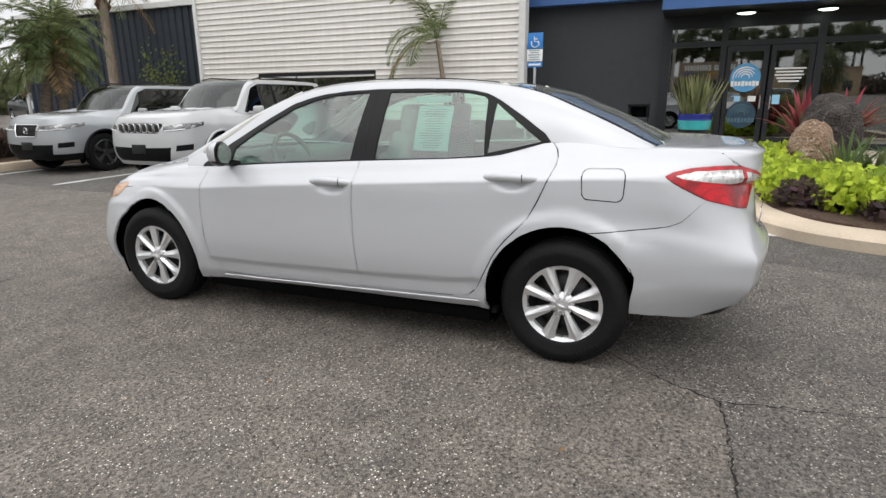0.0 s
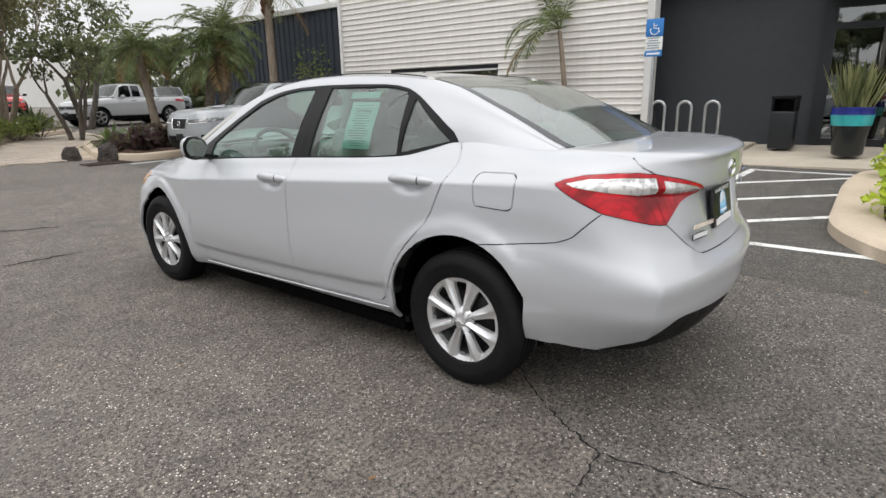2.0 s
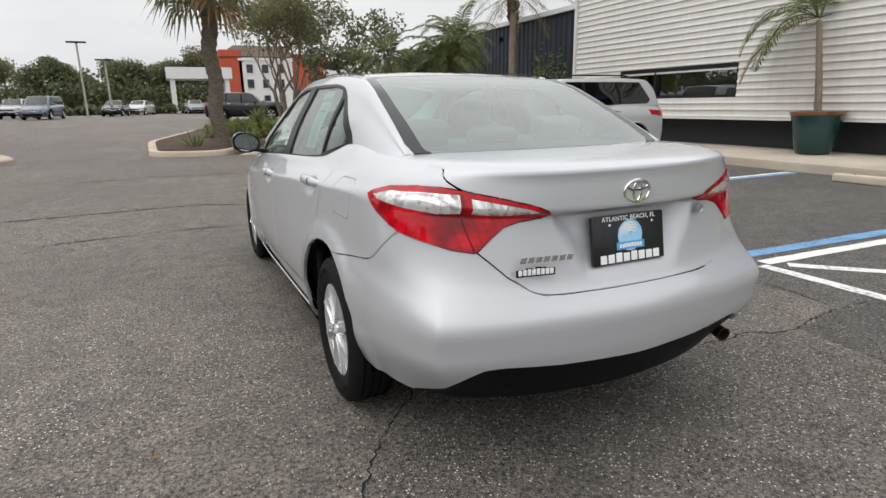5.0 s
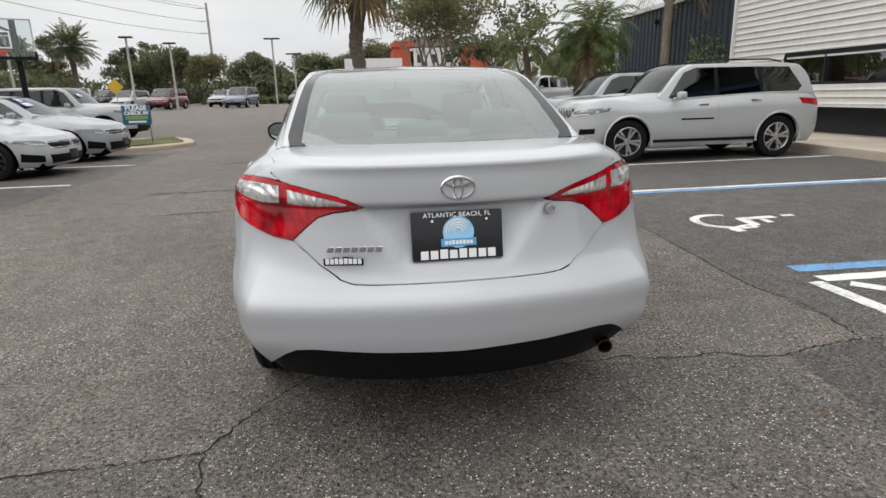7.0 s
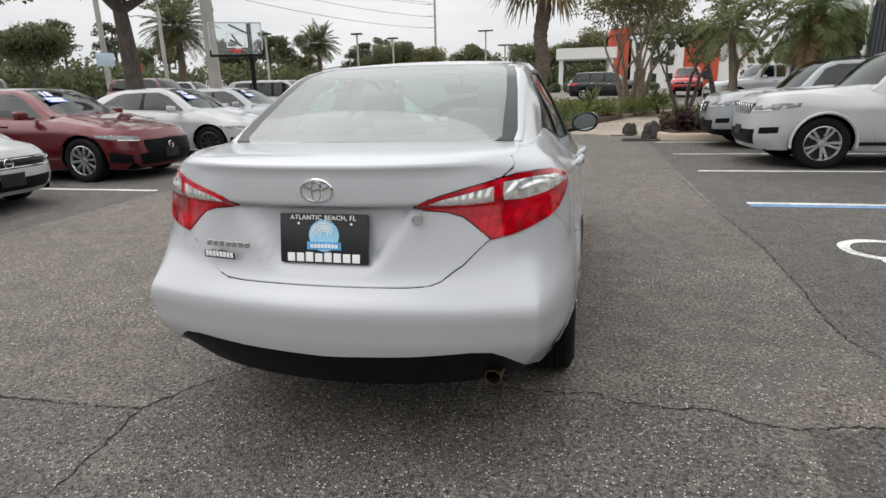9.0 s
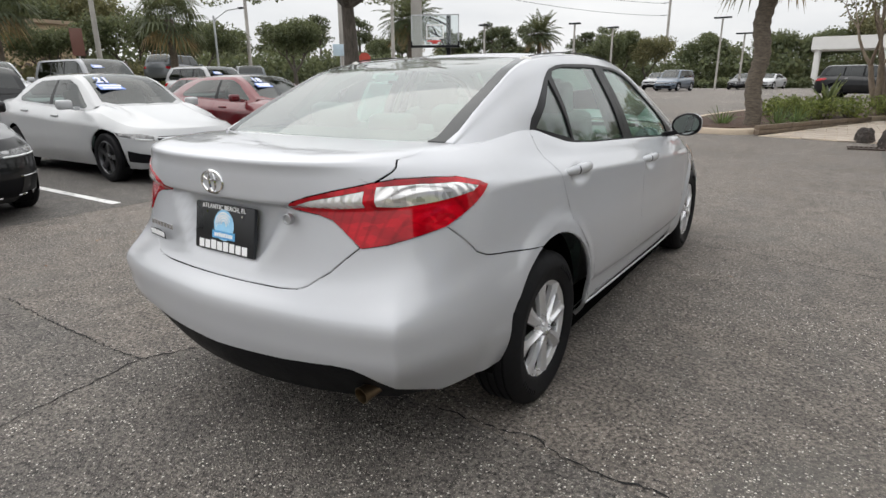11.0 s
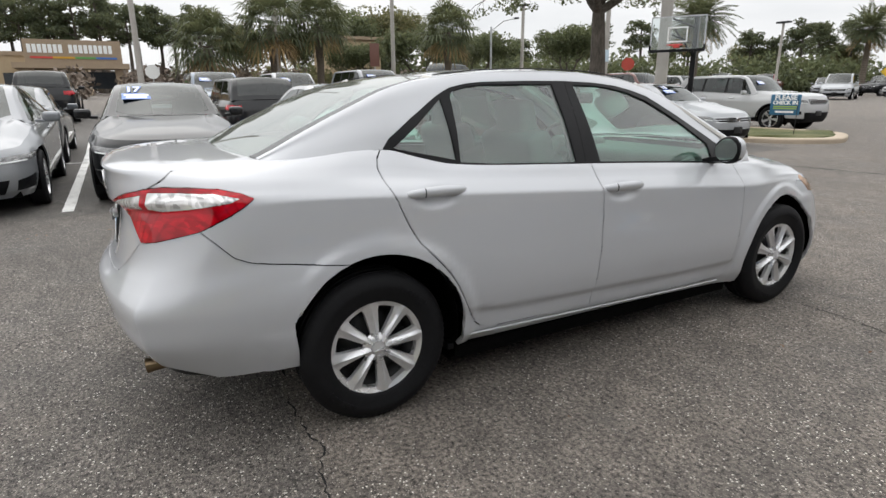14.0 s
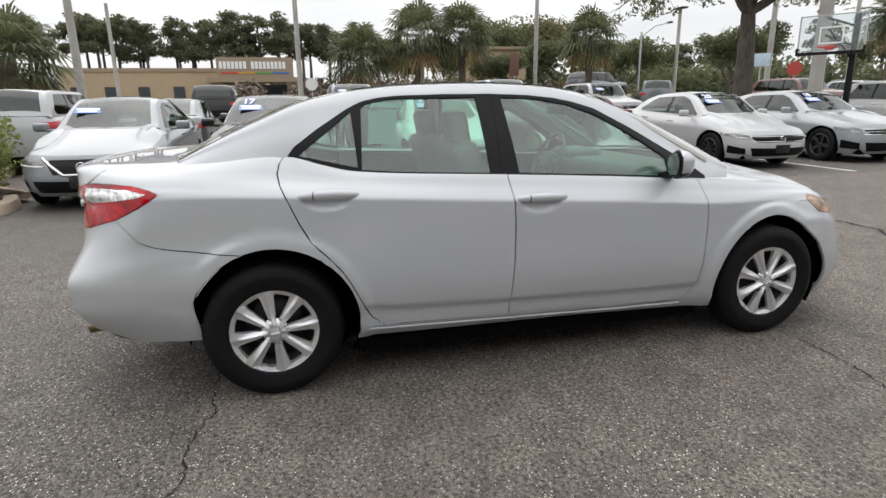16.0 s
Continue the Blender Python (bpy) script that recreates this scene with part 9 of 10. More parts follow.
# ---- street furniture and small things ----
M_SIGNTEAL = simple("notice_blue", (0.025, 0.12, 0.22), 0.5, 0, 0.1, 20)
M_SIGNBLUE = simple("sign_blue", (0.03, 0.19, 0.52), 0.45, 0, 0.1, 20)
M_SIGNWHITE = simple("sign_white", (0.78, 0.79, 0.78), 0.5, 0, 0.05, 20)
M_TEAL = simple("teal_glaze", (0.04, 0.36, 0.38), 0.18, 0, 0.25, 6)
M_NAVYGLAZE = simple("navy_glaze", (0.02, 0.03, 0.20), 0.15, 0, 0.3, 6)
M_BLACKGLAZE = simple("black_glaze", (0.010, 0.013, 0.014), 0.18, 0, 0.3, 6)
M_GREENGLAZE = simple("green_glaze", (0.012, 0.045, 0.045), 0.16, 0, 0.4, 5)
M_RUSTRIM = simple("brown_glaze_rim", (0.16, 0.07, 0.03), 0.3, 0, 0.3, 8)
M_YELLOW = simple("yellow_sign", (0.62, 0.40, 0.03), 0.5, 0, 0.1)
M_REDSIGN = simple("red_sign", (0.42, 0.06, 0.04), 0.5, 0, 0.1)
M_PALEBLUE = simple("pale_blue_sign", (0.50, 0.62, 0.70), 0.5, 0, 0.2, 6)
M_BROWN = simple("brown_sign", (0.13, 0.055, 0.04), 0.5, 0, 0.1)
M_GREEN = simple("green_print", (0.30, 0.42, 0.08), 0.5, 0, 0.1)

# accessible parking sign
sign = thing("parking_sign", (8.25, 2.33, 0.15), "blue and white accessible parking sign on a steel post", "road sign")
bm = bmesh.new()
box(bm, 0.05, 0.05, 2.15, 0, 0, 1.07, 0.008)
part("post", bm, M_GALV, sign, "galvanised steel post")
for name, z, h, mat in (("sign_plate_top", 2.23, 0.31, M_SIGNBLUE), ("sign_plate_middle", 1.97, 0.24, M_SIGNWHITE), ("sign_plate_bottom", 1.79, 0.10, M_SIGNBLUE)):
    bm = bmesh.new()
    box(bm, 0.006, 0.31, h, -0.034, 0, z, 0.002)
    p = part(name, bm, mat, sign)
    if name == "sign_plate_top":
        bm = bmesh.new()
        for pts in ([(0.075 * math.cos(radians(a)), 0.075 * math.sin(radians(a)) - 0.04) for a in range(150, 391, 20)], [(-0.02, 0.09), (-0.015, -0.005), (0.06, -0.01), (0.09, -0.08)], [(-0.02, 0.04), (0.05, 0.035)]):
            tube(bm, [(-0.039, -y, z + w) for y, w in pts], 0.009, 5)
        part("wheelchair_mark", bm, M_SIGNWHITE, p, smooth=False)
    elif name == "sign_plate_middle":
        for k in range(5):
            bm = bmesh.new()
            box(bm, 0.002, (0.22, 0.18, 0.24, 0.2, 0.22)[k], 0.022, -0.0385, 0.01, z + 0.085 - k * 0.042)
            part("text_bar", bm, M_PRINT, p, smooth=False)
    else:
        bm = bmesh.new()
        box(bm, 0.002, 0.24, 0.035, -0.0385, 0, z)
        part("text_bar", bm, M_SIGNWHITE, p, smooth=False)

# wheel stop
stop = thing("wheel_stop", (7.75, 2.2, 0.0), "pale concrete wheel stop on the asphalt", "wheel stop")
bm = bmesh.new()
box(bm, 0.16, 1.75, 0.13, 0, 0, 0.065, 0.035, 3)
part("concrete_bar", bm, M_CONCRETE, stop)
for y in (-0.6, 0.6):
    bm = bmesh.new()
    cyl(bm, 0.012, 0.012, (0, y, 0.12), (0, y, 0.136), 10)
    part("anchor_pin", bm, M_STEEL, stop)

# bicycle rack
rack = thing("bicycle_rack", (10.45, 2.25, 0.15), "wavy galvanised steel bicycle rack on the pavement", "bicycle rack")
bm = bmesh.new()
pts = [(0, 0.80, 0.0), (0, 0.80, 0.70)]
ys_ = [0.80, 0.50, 0.22, -0.06, -0.34, -0.62]
for i in range(5):
    c, r = (ys_[i] + ys_[i + 1]) / 2, abs(ys_[i] - ys_[i + 1]) / 2
    up = i % 2 == 0
    for a in np.linspace(0, 180, 11):
        pts.append((0, c + r * math.cos(radians(a)), (0.76 if up else 0.22) + r * math.sin(radians(a)) * (1 if up else -1)))
pts += [(0, ys_[-1], 0.70), (0, ys_[-1], 0.0)]
tube(bm, pts, 0.03, 10)
part("bent_tube", bm, M_GALV, rack)
for y in (0.80, ys_[-1]):
    bm = bmesh.new()
    cyl(bm, 0.07, 0.07, (0, y, 0), (0, y, 0.012), 16)
    part("foot_plate", bm, M_GALV, rack)

# litter bin
bin_ = thing("litter_bin", (10.5, 0.44, 0.13), "dark litter bin against the charcoal wall", "litter bin")
bm = bmesh.new()
box(bm, 0.42, 0.42, 0.72, 0, 0, 0.36, 0.03, 3)
part("bin_body", bm, M_FRAME, bin_)
bm = bmesh.new()
box(bm, 0.46, 0.46, 0.06, 0, 0, 0.98, 0.02, 2)
for s in (-1, 1):
    box(bm, 0.42, 0.05, 0.24, 0, s * 0.19, 0.84, 0.01)
box(bm, 0.05, 0.40, 0.24, 0.19, 0, 0.84, 0.01)
part("bin_hood", bm, M_BLACKPLASTIC, bin_)

# glazed pots
pot = thing("plant_pot", (9.55, -0.72, 0.125), "tall glazed pot banded navy, teal and black", "plant pot")
prof = [(0.20, 0.0), (0.235, 0.03), (0.26, 0.30), (0.30, 0.52), (0.325, 0.70), (0.315, 0.78), (0.325, 0.82), (0.30, 0.83), (0.27, 0.76)]
for name, a, b, mat in (("lower_band", 0, 4, M_BLACKGLAZE), ("middle_band", 3, 5, M_TEAL), ("upper_band", 4, 9, M_NAVYGLAZE)):
    bm = bmesh.new()
    lathe(bm, prof[a:b], 36)
    part(name, bm, mat, pot)
bm = bmesh.new()
lathe(bm, [(0.28, 0.76), (0.15, 0.78), (0.001, 0.78)], 24)
part("soil", bm, M_MULCH, pot)
snake = thing("snake_plant", (9.55, -0.72, 0.905), "upright snake plant in a glazed pot", "plant")
bm = bmesh.new()
rng = random.Random(4)
for i in range(130):
    a, r = rng.uniform(0, 6.283), rng.uniform(0, 0.26)
    strap(bm, (r * math.cos(a), r * math.sin(a), -0.03), (math.cos(a) * r * 1.3 + rng.uniform(-0.16, 0.16), math.sin(a) * r * 1.3 + rng.uniform(-0.16, 0.16), 1.0), rng.uniform(0.35, 0.92), 0.052, rng.uniform(-0.1, 0.35), 6, fold=0.5)
part("leaves", bm, M_LEAF_SNAKE, snake, smooth=False)

pot = thing("plant_pot", (10.15, 5.0, 0.15), "dark green glazed pot with a brown rim", "plant pot")
bm = bmesh.new()
lathe(bm, [(0.27, 0.0), (0.30, 0.03), (0.38, 0.35), (0.44, 0.70), (0.45, 0.76)], 36)
part("bowl", bm, M_GREENGLAZE, pot)
bm = bmesh.new()
lathe(bm, [(0.45, 0.755), (0.475, 0.78), (0.475, 0.83), (0.43, 0.84), (0.41, 0.76)], 36)
part("rim", bm, M_RUSTRIM, pot)
bm = bmesh.new()
lathe(bm, [(0.42, 0.78), (0.2, 0.80), (0.001, 0.80)], 24)
part("soil", bm, M_MULCH, pot)
random.seed(21)
palm("potted_palm", (10.15, 5.0), 1.75, 1.75, 13, "young feather palm with drooping fronds in a pot", (0.0, 0.22), 0.055, M_LEAF_PALM, M_BARK_PALE, 0.42, 0.18, 2.4, 34, False, 0.030, -0.1, 0.93, "potted plants", sweep=(1.75, 0.62))

# shrub against the navy wall
shrub("wall_shrub", (10.9, 15.3), (0.5, 0.7, 2.6), 700, 0.07, M_LEAF_HEDGE, "thin climbing shrub against the navy wall", clumps=20)

# notice on the grass island
sg = thing("notice_sign", (-6.25, 14.55, 0.13), "blue notice sign on a thin stake in grass", "sign")
bm = bmesh.new()
for y in (-0.0,):
    cyl(bm, 0.010, 0.010, (0.30, 0, 0), (0.30, 0, 1.0), 8)
part("stake", bm, M_STEEL, sg)
bm = bmesh.new()
box(bm, 0.72, 0.012, 0.52, 0, 0, 0.78, 0.004)
board = part("board", bm, M_SIGNTEAL, sg)
for k, (words, size, z, mat) in enumerate((("PLEASE", 0.17, 0.96, M_SIGNWHITE), ("CHECK IN", 0.13, 0.83, M_SIGNWHITE))):
    b = text_mesh(words, size, 0.002, bold=0.006)
    part("lettering", moved(b, pose(0, -0.009, z, 90, 0, 0)), mat, board, smooth=False)
for k in range(2):
    bm = bmesh.new()
    box(bm, 0.56, 0.002, 0.03, 0, -0.009, 0.735 - 0.05 * k)
    part("text_bar", bm, M_GREEN, board, smooth=False)
bm = bmesh.new()
box(bm, 0.44, 0.002, 0.05, 0, -0.009, 0.60)
part("text_bar", bm, M_SIGNWHITE, board, smooth=False)
sg.rotation_euler = (0, 0, radians(12))

# basketball hoop
M_CLEARBOARD = glass("acrylic_board", (0.88, 0.91, 0.91), 0.03)
M_HOOPRED = simple("red_hoop", (0.55, 0.06, 0.05), 0.4, 0, 0.1)
hoop = thing("basketball_hoop", (-8.72, 13.33, 0.0), "basketball hoop with a clear board on a black pole", "basketball hoop", turn=29)
bm = bmesh.new()
box(bm, 0.13, 0.13, 3.25, 0.36, 0, 1.62, 0.01)
part("pole", bm, M_BLACKTRIM, hoop)
bm = bmesh.new()
for z0_, z1_ in ((2.5, 2.75), (2.95, 3.15)):
    tube(bm, [(0.36, 0, z0_), (-0.15, -0.58, z1_)], 0.03, 6)
tube(bm, [(0.36, -0.05, 2.2), (-0.1, -0.56, 2.9)], 0.028, 6)
part("arm", bm, M_BLACKTRIM, hoop)
bm = bmesh.new()
box(bm, 1.38, 0.02, 0.86, 0, -0.62, 2.76)
bd = part("backboard", bm, M_CLEARBOARD, hoop, "clear acrylic board", smooth=False)
bm = bmesh.new()
for s in (-1, 1):
    box(bm, 0.03, 0.035, 0.90, s * 0.69, -0.62, 2.76)
box(bm, 1.41, 0.035, 0.03, 0, -0.62, 3.2)
part("board_frame", bm, M_GALV, bd, smooth=False)
bm = bmesh.new()
box(bm, 1.44, 0.05, 0.07, 0, -0.62, 2.33)
for s in (-1, 1):
    box(bm, 0.05, 0.05, 0.15, s * 0.70, -0.62, 2.40)
part("board_padding", bm, M_BLACKTRIM, bd, smooth=False)
bm = bmesh.new()
for s in (-1, 1):
    box(bm, 0.035, 0.004, 0.36, s * 0.24, -0.634, 2.74)
for z in (2.56, 2.92):
    box(bm, 0.515, 0.004, 0.035, 0, -0.634, z)
part("target_square", bm, M_SIGNWHITE, bd, smooth=False)
bm = bmesh.new()
tube(bm, [(0.20 * math.cos(a), -0.90 + 0.20 * math.sin(a), 2.46) for a in np.linspace(0, 2 * math.pi, 25)[:-1]], 0.012, 6, True)
box(bm, 0.16, 0.12, 0.10, 0, -0.66, 2.45, 0.01)
part("rim", bm, M_HOOPRED, hoop, "red steel rim")

# poles, lamps
def pole(name, at, h, r, mat, label, category="pole", arm=None, head=None, group="poles", z0=None):
    gz = ground_z(at[0], at[1]) if z0 is None else z0
    root = thing(name, (at[0], at[1], gz), label, category, group)
    bm = bmesh.new()
    cyl(bm, r, r * 0.75, (0, 0, -0.2), (0, 0, h), 12)
    part("shaft", bm, mat, root)
    if arm:
        bm = bmesh.new()
        tube(bm, [(0, 0, h - 0.3), (arm[0] * 0.5, arm[1] * 0.5, h + 0.35), (arm[0], arm[1], h + 0.5)], 0.04, 6)
        part("arm", bm, M_GALV, root)
    if head:
        bm = bmesh.new()
        hx, hy = (arm or (0, 0))[:2]
        box(bm, head[0], head[1], 0.12, hx, hy, h + (0.5 if arm else 0.06), 0.03)
        part("lamp_head", bm, M_FRAME, root)
    return root


pole("concrete_pole", (-10.4, 14.6), 9.5, 0.20, M_POLECON, "thick concrete utility pole behind the row", "utility pole")
for x, y, h in ((-7.9, 58.8, 6.3), (-6.0, 59.5, 4.9)):
    pole("lot_lamp", (x, y), h, 0.10, M_POLECON, "lot lamp post with a flat head", "street lamp", None, (1.5, 0.5), "lot lamps")
for x, y, h in ((-22.5, 40.5, 5.2), (-16.3, 44.0, 5.2), (-14.2, 47, 5.0)):
    pole("lot_lamp", (x, y), h, 0.10, M_POLECON, "lot lamp post with a flat head", "street lamp", None, (0.9, 0.4), "lot lamps")
pole("lot_lamp", (-37.3, 29.2), 6.9, 0.16, M_POLECON, "lot lamp post with a flat head", "street lamp", None, (1.2, 0.5), "lot lamps")
pole("street_lamp", (-34.6, 24.3), 4.9, 0.09, M_GALV, "steel street lamp with a curved arm", "street lamp", (1.4, 1.2), (0.5, 0.2), "street lamps")
for x, y, h, r, t in ((-30.6, 0.62, 9.5, 0.15, "leaning wooden"), (-31.8, 7.8, 10, 0.17, "wooden"), (-21.5, -7.5, 8.5, 0.16, "leaning wooden"), (-35.3, -9.8, 6.0, 0.13, "wooden"), (-35, 16.5, 8.5, 0.16, "wooden"), (-24, 25.5, 9.5, 0.16, "wooden"), (-27.5, 35, 9.5, 0.15, "wooden")):
    pole("utility_pole", (x, y), h, r, M_POLECON, "pale " + t + " utility pole by the road", "utility pole", group="utility poles")
tp = pole("utility_pole", (-25.8, 114.5), 17.5, 0.28, M_POLECON, "tall far utility pole with short cross arms", "utility pole", group="utility poles")
bm = bmesh.new()
for k, z in enumerate((16.6, 14.4, 12.3)):
    box(bm, 1.6, 0.12, 0.12, -0.8 * (1 if k % 2 else 1), 0, z)
part("cross_arms", bm, M_GALV, tp, smooth=False)

# overhead lines
M_WIRE = simple("cable_black", (0.03, 0.03, 0.032), 0.7)
wires = [((-30.6, 0.2, 9.2), (-31.8, 7.8, 10.2)), ((-21.5, -7.5, 8.6), (-30.6, 0.2, 8.9)), ((-31.8, 7.8, 10.3), (-35, 16.5, 9.3)), ((-35, 16.5, 9.0), (-27.5, 35, 9.6)), ((-35, 16.5, 8.4), (-27.5, 35, 8.8)), ((-24, 25.5, 9.6), (-27.5, 35, 9.8))]
for dz in (0.0, -2.2, -4.3, 0.4):
    wires.append(((-60, 40 + dz, 24 + dz), (-26.6, 114.5, 17.3 + dz)))
for p, q in wires:
    w = thing("overhead_cable", p, "thin black overhead cable", "cable", "overhead cables")
    bm = bmesh.new()
    d = Vector(q) - Vector(p)
    tube(bm, [d * t + Vector((0, 0, -0.03 * d.length * 4 * t * (1 - t))) for t in np.linspace(0, 1, 14)], 0.012 if d.length < 40 else 0.035, 4)
    part("wire", bm, M_WIRE, w)


def road_sign(name, at, z, size, mat, label, shape="rect", h=2.2):
    root = thing(name, (at[0], at[1], ground_z(*at)), label, "road sign", "far signs", turn=math.degrees(math.atan2(-(at[0] - 2), at[1])))
    bm = bmesh.new()
    cyl(bm, 0.035, 0.035, (0, 0.03, 0), (0, 0.03, z), 8)
    part("post", bm, M_GALV, root)
    bm = bmesh.new()
    if shape == "rect":
        box(bm, size[0], 0.02, size[1], 0, 0, z, 0.004)
    else:
        lathe(bm, [(size[0] / 2, -0.01), (size[0] / 2, 0.01), (0.001, 0.01)], 8 if shape == "oct" else 4, "Z")
        moved(bm, pose(0, 0, z, 90, 22.5 if shape == "oct" else 0, 0))
    part("plate", bm, mat, root)
    return root


road_sign("stop_sign", (-22.2, 25.5), 2.3, (0.75, 0.75), M_REDSIGN, "red octagonal sign seen across the lot", "oct")
road_sign("round_sign", (-32.6, 1.3), 1.5, (0.75, 0.75), M_SIGNWHITE, "pale back of a road sign", "oct")
road_sign("brown_sign", (-30.2, 13.1), 2.6, (0.55, 1.3), M_BROWN, "brown street sign with two panels")
road_sign("shop_sign", (-21.8, 23.0), 2.7, (0.8, 0.62), M_PALEBLUE, "pale blue shop sign on a post")
road_sign("warning_sign", (-20.5, 52.0), 2.0, (1.3, 1.3), M_YELLOW, "yellow diamond warning sign", "dia")
cone = thing("traffic_cone", (-8.0, 13.9, 0.13), "small orange traffic cone on grass", "traffic cone")
bm = bmesh.new()
lathe(bm, [(0.14, 0.0), (0.14, 0.02), (0.09, 0.025), (0.02, 0.42), (0.001, 0.42)], 16)
part("body", bm, M_REDSIGN, cone)

# ---- far buildings ----
M_TAN = simple("tan_stucco", (0.40, 0.31, 0.20), 0.85, 0, 0.08, 3, 0.1)
M_TANDARK = simple("brown_stucco", (0.30, 0.23, 0.16), 0.85, 0, 0.1, 3, 0.1)
M_HOTELWHITE = simple("white_stucco", (0.72, 0.71, 0.69), 0.8, 0, 0.05, 2)
M_HOTELRED = simple("orange_red_stucco", (0.46, 0.085, 0.04), 0.8, 0, 0.08, 2)
M_ROOFBROWN = simple("brown_shingle", (0.10, 0.075, 0.06), 0.9, 0, 0.2, 6)
M_FARWIN = simple("far_window_glass", (0.03, 0.035, 0.04), 0.15, 0, 0.2, 3)
shop = thing("body_shop_building", (-57.5, -7.0, 0.9), "tan flat-roofed workshop with a pale sign and colour stripe", "building")
block("wall", 10, 16.5, 3.3, 0, -3.4, 1.6, M_TAN, shop)
block("parapet", 10.2, 16.7, 0.3, 0, -3.4, 3.25, M_TANDARK, shop)
block("porch_roof", 3.0, 7.6, 0.4, 5.6, 4.0, 2.35, M_TANDARK, shop)
sb_ = block("sign_wall", 0.6, 6.3, 1.7, 6.6, 4.2, 3.35, M_TANDARK, shop)
for y in (1.0, 7.2):
    block("pier", 0.9, 0.9, 2.3, 6.2, y, 1.1, M_TANDARK, shop)
block("shop_window", 0.1, 4.6, 1.3, 5.05, 4.6, 1.3, M_FARWIN, shop)
for y in (-10.4, -7.8, -5.2, -2.4, -0.2):
    w_ = block("window", 0.12, 0.9, 1.1, 5.02, y, 1.3, M_FARWIN, shop)
    block("frame", 0.14, 1.0, 0.08, 5.03, y, 0.72, M_TANDARK, w_)
for first, count in ((0, 7), (8, 9)):
    b = bmesh.new()
    for k in range(first, first + count):
        box(b, 0.24, 0.60, 0.04, (k - 8) * 0.325, 0, 0)
    bmesh.ops.transform(b, matrix=pose(6.93, 4.0, 3.55, 90, 0, 90), verts=b.verts)
    part("text_bar", b, M_SIGNWHITE, sb_, "white raised bars of the sign", smooth=False)
for k, c in enumerate(((0.5, 0.05, 0.04), (0.55, 0.3, 0.03), (0.1, 0.3, 0.08), (0.05, 0.15, 0.45))):
    mt = simple("stripe_%s" % "abcd"[k], c, 0.6)
    block("colour_stripe", 0.04, 1.4, 0.14, 6.93, 2.1 + 1.4 * k, 2.92, mt, sb_)

hotel = thing("hotel_building", (8.0, 90.0, 0.6), "white and orange-red hotel with a brown roof", "building")
block("red_tower", 3.0, 8.0, 8.6, -0.3, 3, 4.3, M_HOTELRED, hotel)
block("white_wing", 7.6, 10.0, 7.6, 4.6, 4, 3.8, M_HOTELWHITE, hotel)
block("red_wing", 5.0, 10.0, 8.2, 10.7, 4.2, 4.1, M_HOTELRED, hotel)
block("white_wing", 9.0, 10.0, 6.0, 17.6, 4.4, 3.0, M_HOTELWHITE, hotel)
block("cornice", 7.9, 10.3, 0.35, 4.6, 4, 7.3, M_HOTELWHITE, hotel)
bm = bmesh.new()
vs = [(-2, -1.2, 7.7), (9, -1.2, 7.7), (9, 9, 7.7), (-2, 9, 7.7), (0.6, 3, 9.6), (8.0, 3, 9.6)]
v = [bm.verts.new(p) for p in vs]
for f in ((0, 1, 5, 4), (2, 3, 4, 5), (1, 2, 5), (3, 0, 4)):
    bm.faces.new([v[i] for i in f])
part("roof", bm, M_ROOFBROWN, hotel, smooth=False)
for z in (1.6, 3.9, 6.0):
    for x in (2.2, 4.4, 6.6):
        w_ = block("window", 0.9, 0.1, 1.2, x, -1.03, z, M_FARWIN, hotel)
        block("frame", 1.1, 0.08, 0.1, x, -1.06, z - 0.65, M_HOTELWHITE, w_)
    w_ = block("window", 1.1, 0.1, 1.2, 11.6, -0.83, z + 0.2, M_FARWIN, hotel)
    block("frame", 1.3, 0.08, 0.1, 11.6, -0.86, z - 0.45, M_HOTELRED, w_)
port = thing("drive_through_canopy", (2.4, 73.5, 0.65), "white canopy on square columns by the hotel", "canopy")
block("roof", 7.0, 5.0, 1.25, 0, 0, 4.4, M_HOTELWHITE, port)
for x in (-2.9, 2.9):
    for y in (-2.0, 2.0):
        block("column", 0.5, 0.5, 3.9, x, y, 1.9, M_HOTELWHITE, port)
house = thing("tan_house", (-47.0, 17.6, 1.2), "tan far house behind scrub", "building")
block("wall", 3.0, 5.0, 4.4, 0, 0, 2.2, M_TAN, house)
block("eave_board", 3.6, 5.6, 0.25, 0, 0, 4.4, M_TANDARK, house)
for y in (-1.2, 1.2):
    block("window", 0.1, 0.8, 0.9, 1.52, y, 3.0, M_FARWIN, house)

# ---- more parked vehicles ----
FAR = "cars parked farther off"
vehicle("dark_suv", "suv_small", "black", (-11.9, 2.3), 92, "black sport utility car seen from behind in the second row", "bar", "five", False, "", M_GLASS_DARK, FAR)
vehicle("grey_saloon", "saloon", "grey", (-10.6, -2.55), 90, "grey saloon seen from behind in the second row", "bar", "five", False, "", None, FAR)
vehicle("white_suv_second_row", "suv_small", "white", (-10.2, -5.2), 90, "white sport utility car beyond the hedge", "bar", "five", False, "", M_GLASS_DARK, FAR)
vehicle("black_suv", "suv_small", "black", (-20.6, -2.7), 90, "black sport utility car far down the lot", "bar", "five", False, "", M_GLASS_DARK, FAR)
vehicle("dark_hatchback", "suv_small", "blue_grey", (-19.5, 2.2), -90, "dark blue sport utility car in the third row", "bar", "five", False, "-x", None, FAR)
vehicle("white_suv_third_row", "suv_small", "white", (-20.0, 4.9), -90, "white sport utility car in the third row", "bar", "five", False, "-x", None, FAR)
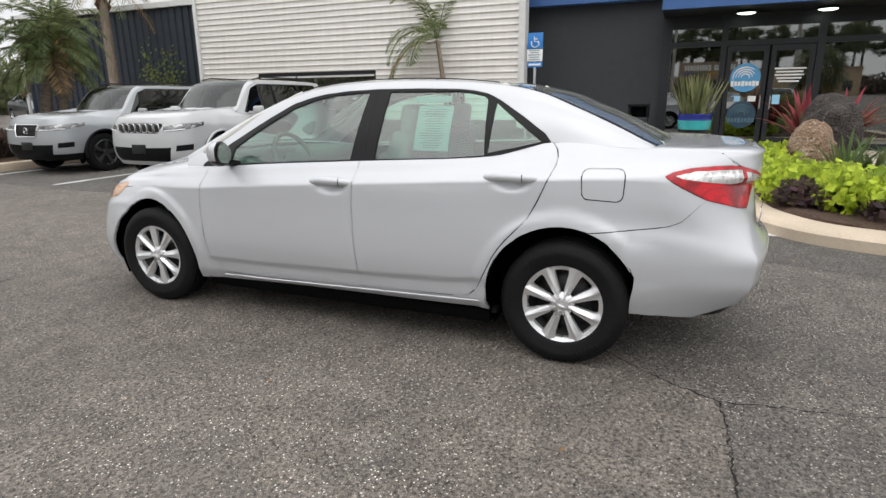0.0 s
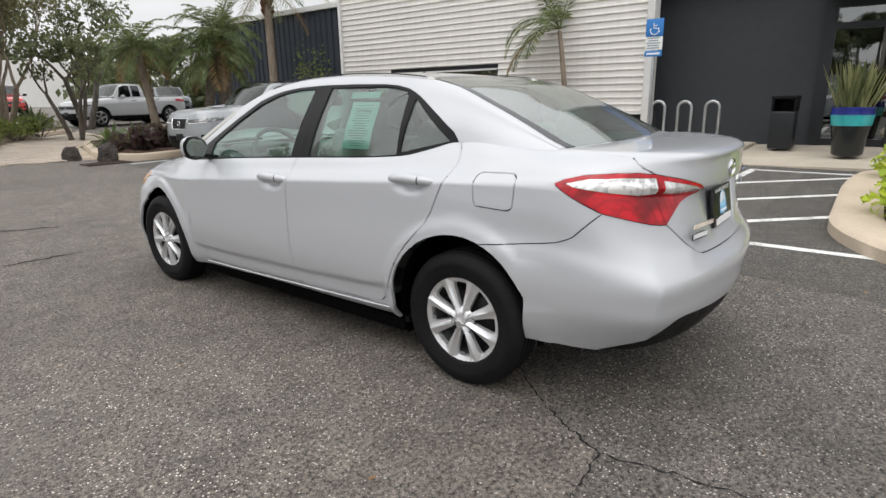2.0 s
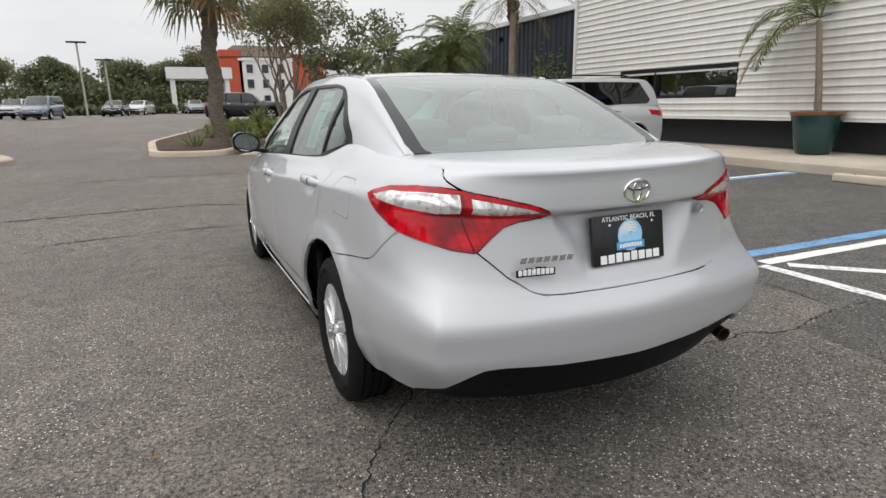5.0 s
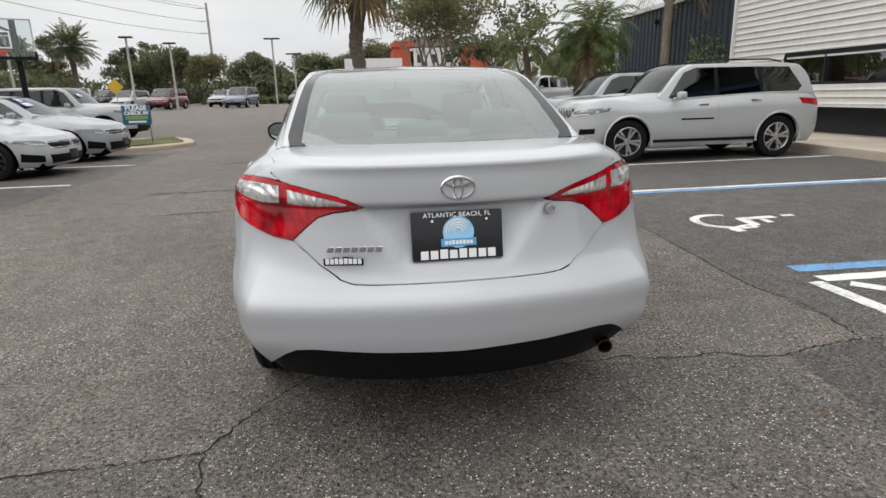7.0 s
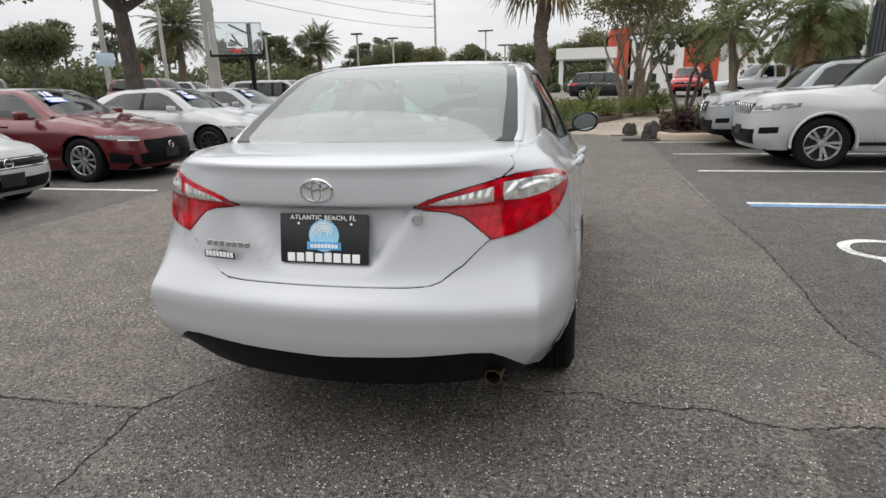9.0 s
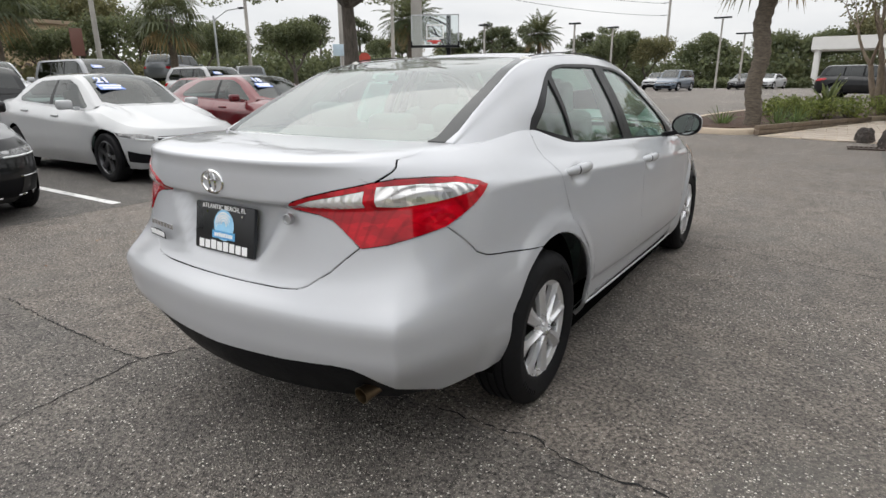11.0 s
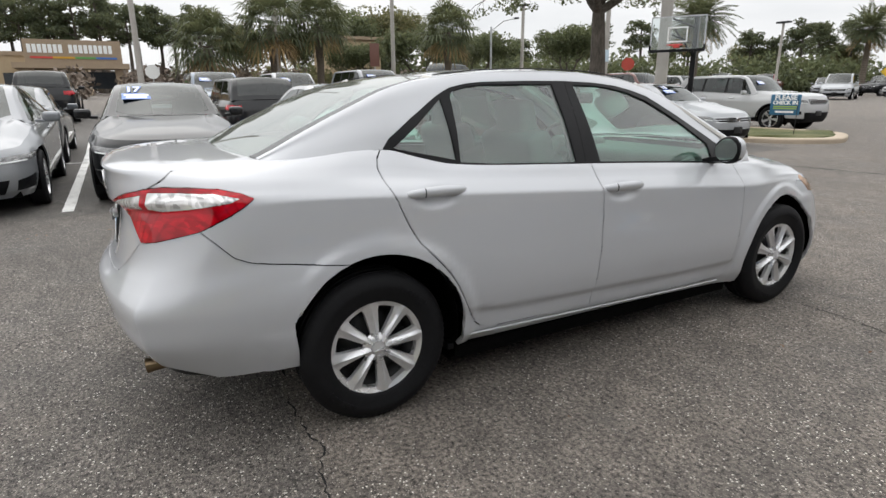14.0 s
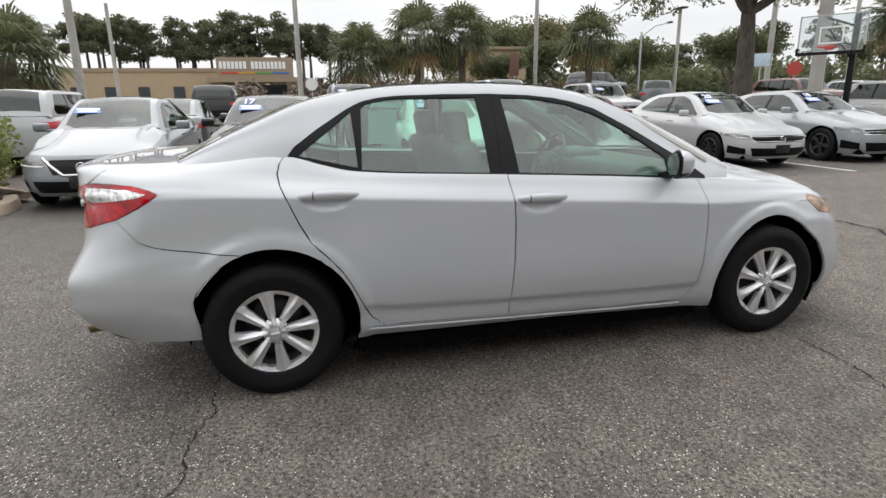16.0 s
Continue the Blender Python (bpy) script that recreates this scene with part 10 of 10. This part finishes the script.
vehicle("red_saloon", "saloon", "red", (-13.4, 9.2), 90, "dark red saloon in the second row", "bar", "five", False, "", None, FAR)
vehicle("dark_saloon", "saloon", "black", (-15.0, 6.2), 90, "black saloon in the second row", "bar", "five", False, "", None, FAR)
vehicle("white_hatchback", "suv_small", "white", (-19.3, 12.0), -90, "white sport utility car in the third row", "bar", "five", False, "-x", None, FAR)
vehicle("silver_van", "van", "silver", (-20.6, 8.2), -90, "silver people carrier in the third row", "bar", "five", False, "-x", None, FAR, category="van")
vehicle("brown_suv", "suv", "brown", (-20.0, 22.4, 0.42), -90, "rose-brown sport utility car behind the hoop", "bar", "five", False, "", M_GLASS_DARK, FAR)
vehicle("white_wagon", "suv_small", "white", (-24.3, 31.2), -90, "white estate car beyond the pole", "bar", "five", False, "", None, FAR)
vehicle("grey_suv", "suv", "grey", (-30.8, 18.0, 1.25), 25, "grey sport utility car shown on a mound", "slots", "five", False, "", M_GLASS_DARK, FAR, True)
vehicle("dark_suv_on_verge", "suv", "grey", (-26.0, 20.0), 60, "dark grey sport utility car on the verge", "bar", "five", False, "", M_GLASS_DARK, FAR, True)
mound = bmesh.new()
bmesh.ops.create_uvsphere(mound, u_segments=28, v_segments=12, radius=1.0)
for v in mound.verts:
    v.co = Vector((-30.2 + v.co.x * 5.0, 18.6 + v.co.y * 4.5, 0.4 + min(max(v.co.z, -0.3) * 1.3, 0.87)))
setting(part("ground_mound", mound, M_TURF, None), "grass mound under a displayed car", "mound")
NORTH = "cars across the lot"
vehicle("dark_red_van", "van", "red", (-16.2, 53.4), 172, "dark red people carrier across the lot", "bar", "five", False, "", M_GLASS_DARK, NORTH, category="van")
vehicle("blue_grey_van", "van", "blue_grey", (-9.9, 53.5), 172, "blue-grey people carrier across the lot", "wide", "five", False, "", M_GLASS_DARK, NORTH, category="van")
vehicle("silver_cargo_van", "van", "pearl", (-21.5, 47.5), 200, "silver passenger van across the lot", "bar", "five", False, "", M_GLASS_DARK, NORTH, category="van", scale=1.04)
for x, y, t, c, s_, n in ((-12.9, 60, 172, "white", "suv_small", "white"), (-17.9, 60.5, 172, "grey", "saloon", "grey"), (-26.5, 55, 200, "silver", "suv_small", "silver"), (-24.3, 62, 172, "black", "pickup", "black"), (-5.6, 62, 172, "black", "saloon", "black"), (-30.0, 52, 200, "red", "pickup", "dark red"), (-33.0, 50, 200, "white", "pickup", "white"), (-3.5, 66, 165, "white", "saloon", "white"), (1.2, 68, 185, "silver", "saloon", "silver"), (3.9, 68, 185, "white", "saloon", "white"), (-37, 46, 200, "black", "suv", "black"), (-21.5, 60, 172, "white", "van", "white")):
    vehicle("far_car", s_, c, (x, y), t, n + " car parked far across the lot", "bar", "five", False, "", M_GLASS_DARK, NORTH)
SIDE = "cars in the side lot"
vehicle("black_suv_side_lot", "suv", "black", (1.7, 36.5), -100, "black sport utility car in the side lot", "bar", "five", False, "", M_GLASS_DARK, SIDE)
vehicle("red_pickup", "pickup", "orange_red", (8.8, 42.0), 168, "red pickup truck in the side lot", "bar", "five", False, "", M_GLASS_DARK, SIDE, category="pickup")
vehicle("silver_suv_side_lot", "suv", "silver", (12.2, 33.5), 165, "silver sport utility car in the side lot", "bar", "five", False, "", M_GLASS_DARK, SIDE)
vehicle("dark_suv_side_lot", "suv", "grey", (15.0, 34.5), 165, "dark sport utility car in the side lot", "bar", "five", False, "", M_GLASS_DARK, SIDE)
vehicle("white_pickup_side_lot", "pickup", "white", (11.2, 27.5), 100, "white pickup truck behind the palms", "bar", "five", False, "", M_GLASS_DARK, SIDE, category="pickup")
vehicle("grey_saloon_side_lot", "saloon", "grey", (18.0, 33), 165, "grey saloon in the side lot", "bar", "five", False, "", None, SIDE)


# ---- fallen leaves on the asphalt ----
M_DEADLEAF = leaf_mat("dead_leaves", (0.10, 0.045, 0.02), (0.34, 0.19, 0.08), 0.8, 0.0)
rng = random.Random(77)
bm = bmesh.new()
for k in range(150):
    x, y = rng.uniform(-4.4, 4.0), rng.uniform(-3.6, 9.0)
    if abs(x) < 1.0 and -1.1 < y < 3.8:
        continue
    a, s_ = rng.uniform(0, 6.283), rng.uniform(0.007, 0.019)
    ca, sa = math.cos(a), math.sin(a)
    q = [(-1.3, 0, 0.002), (0, -0.5, 0.005), (1.3, 0, 0.003 + 0.006 * rng.random()), (0, 0.5, 0.006)]
    bm.faces.new([bm.verts.new((x + (u * ca - v * sa) * s_, y + (u * sa + v * ca) * s_, 0.004 + w)) for u, v, w in q])
tagged(part("fallen_leaves", bm, M_DEADLEAF, None, smooth=False), "small dry leaf scraps scattered on asphalt", "leaf litter", kind="stuff")
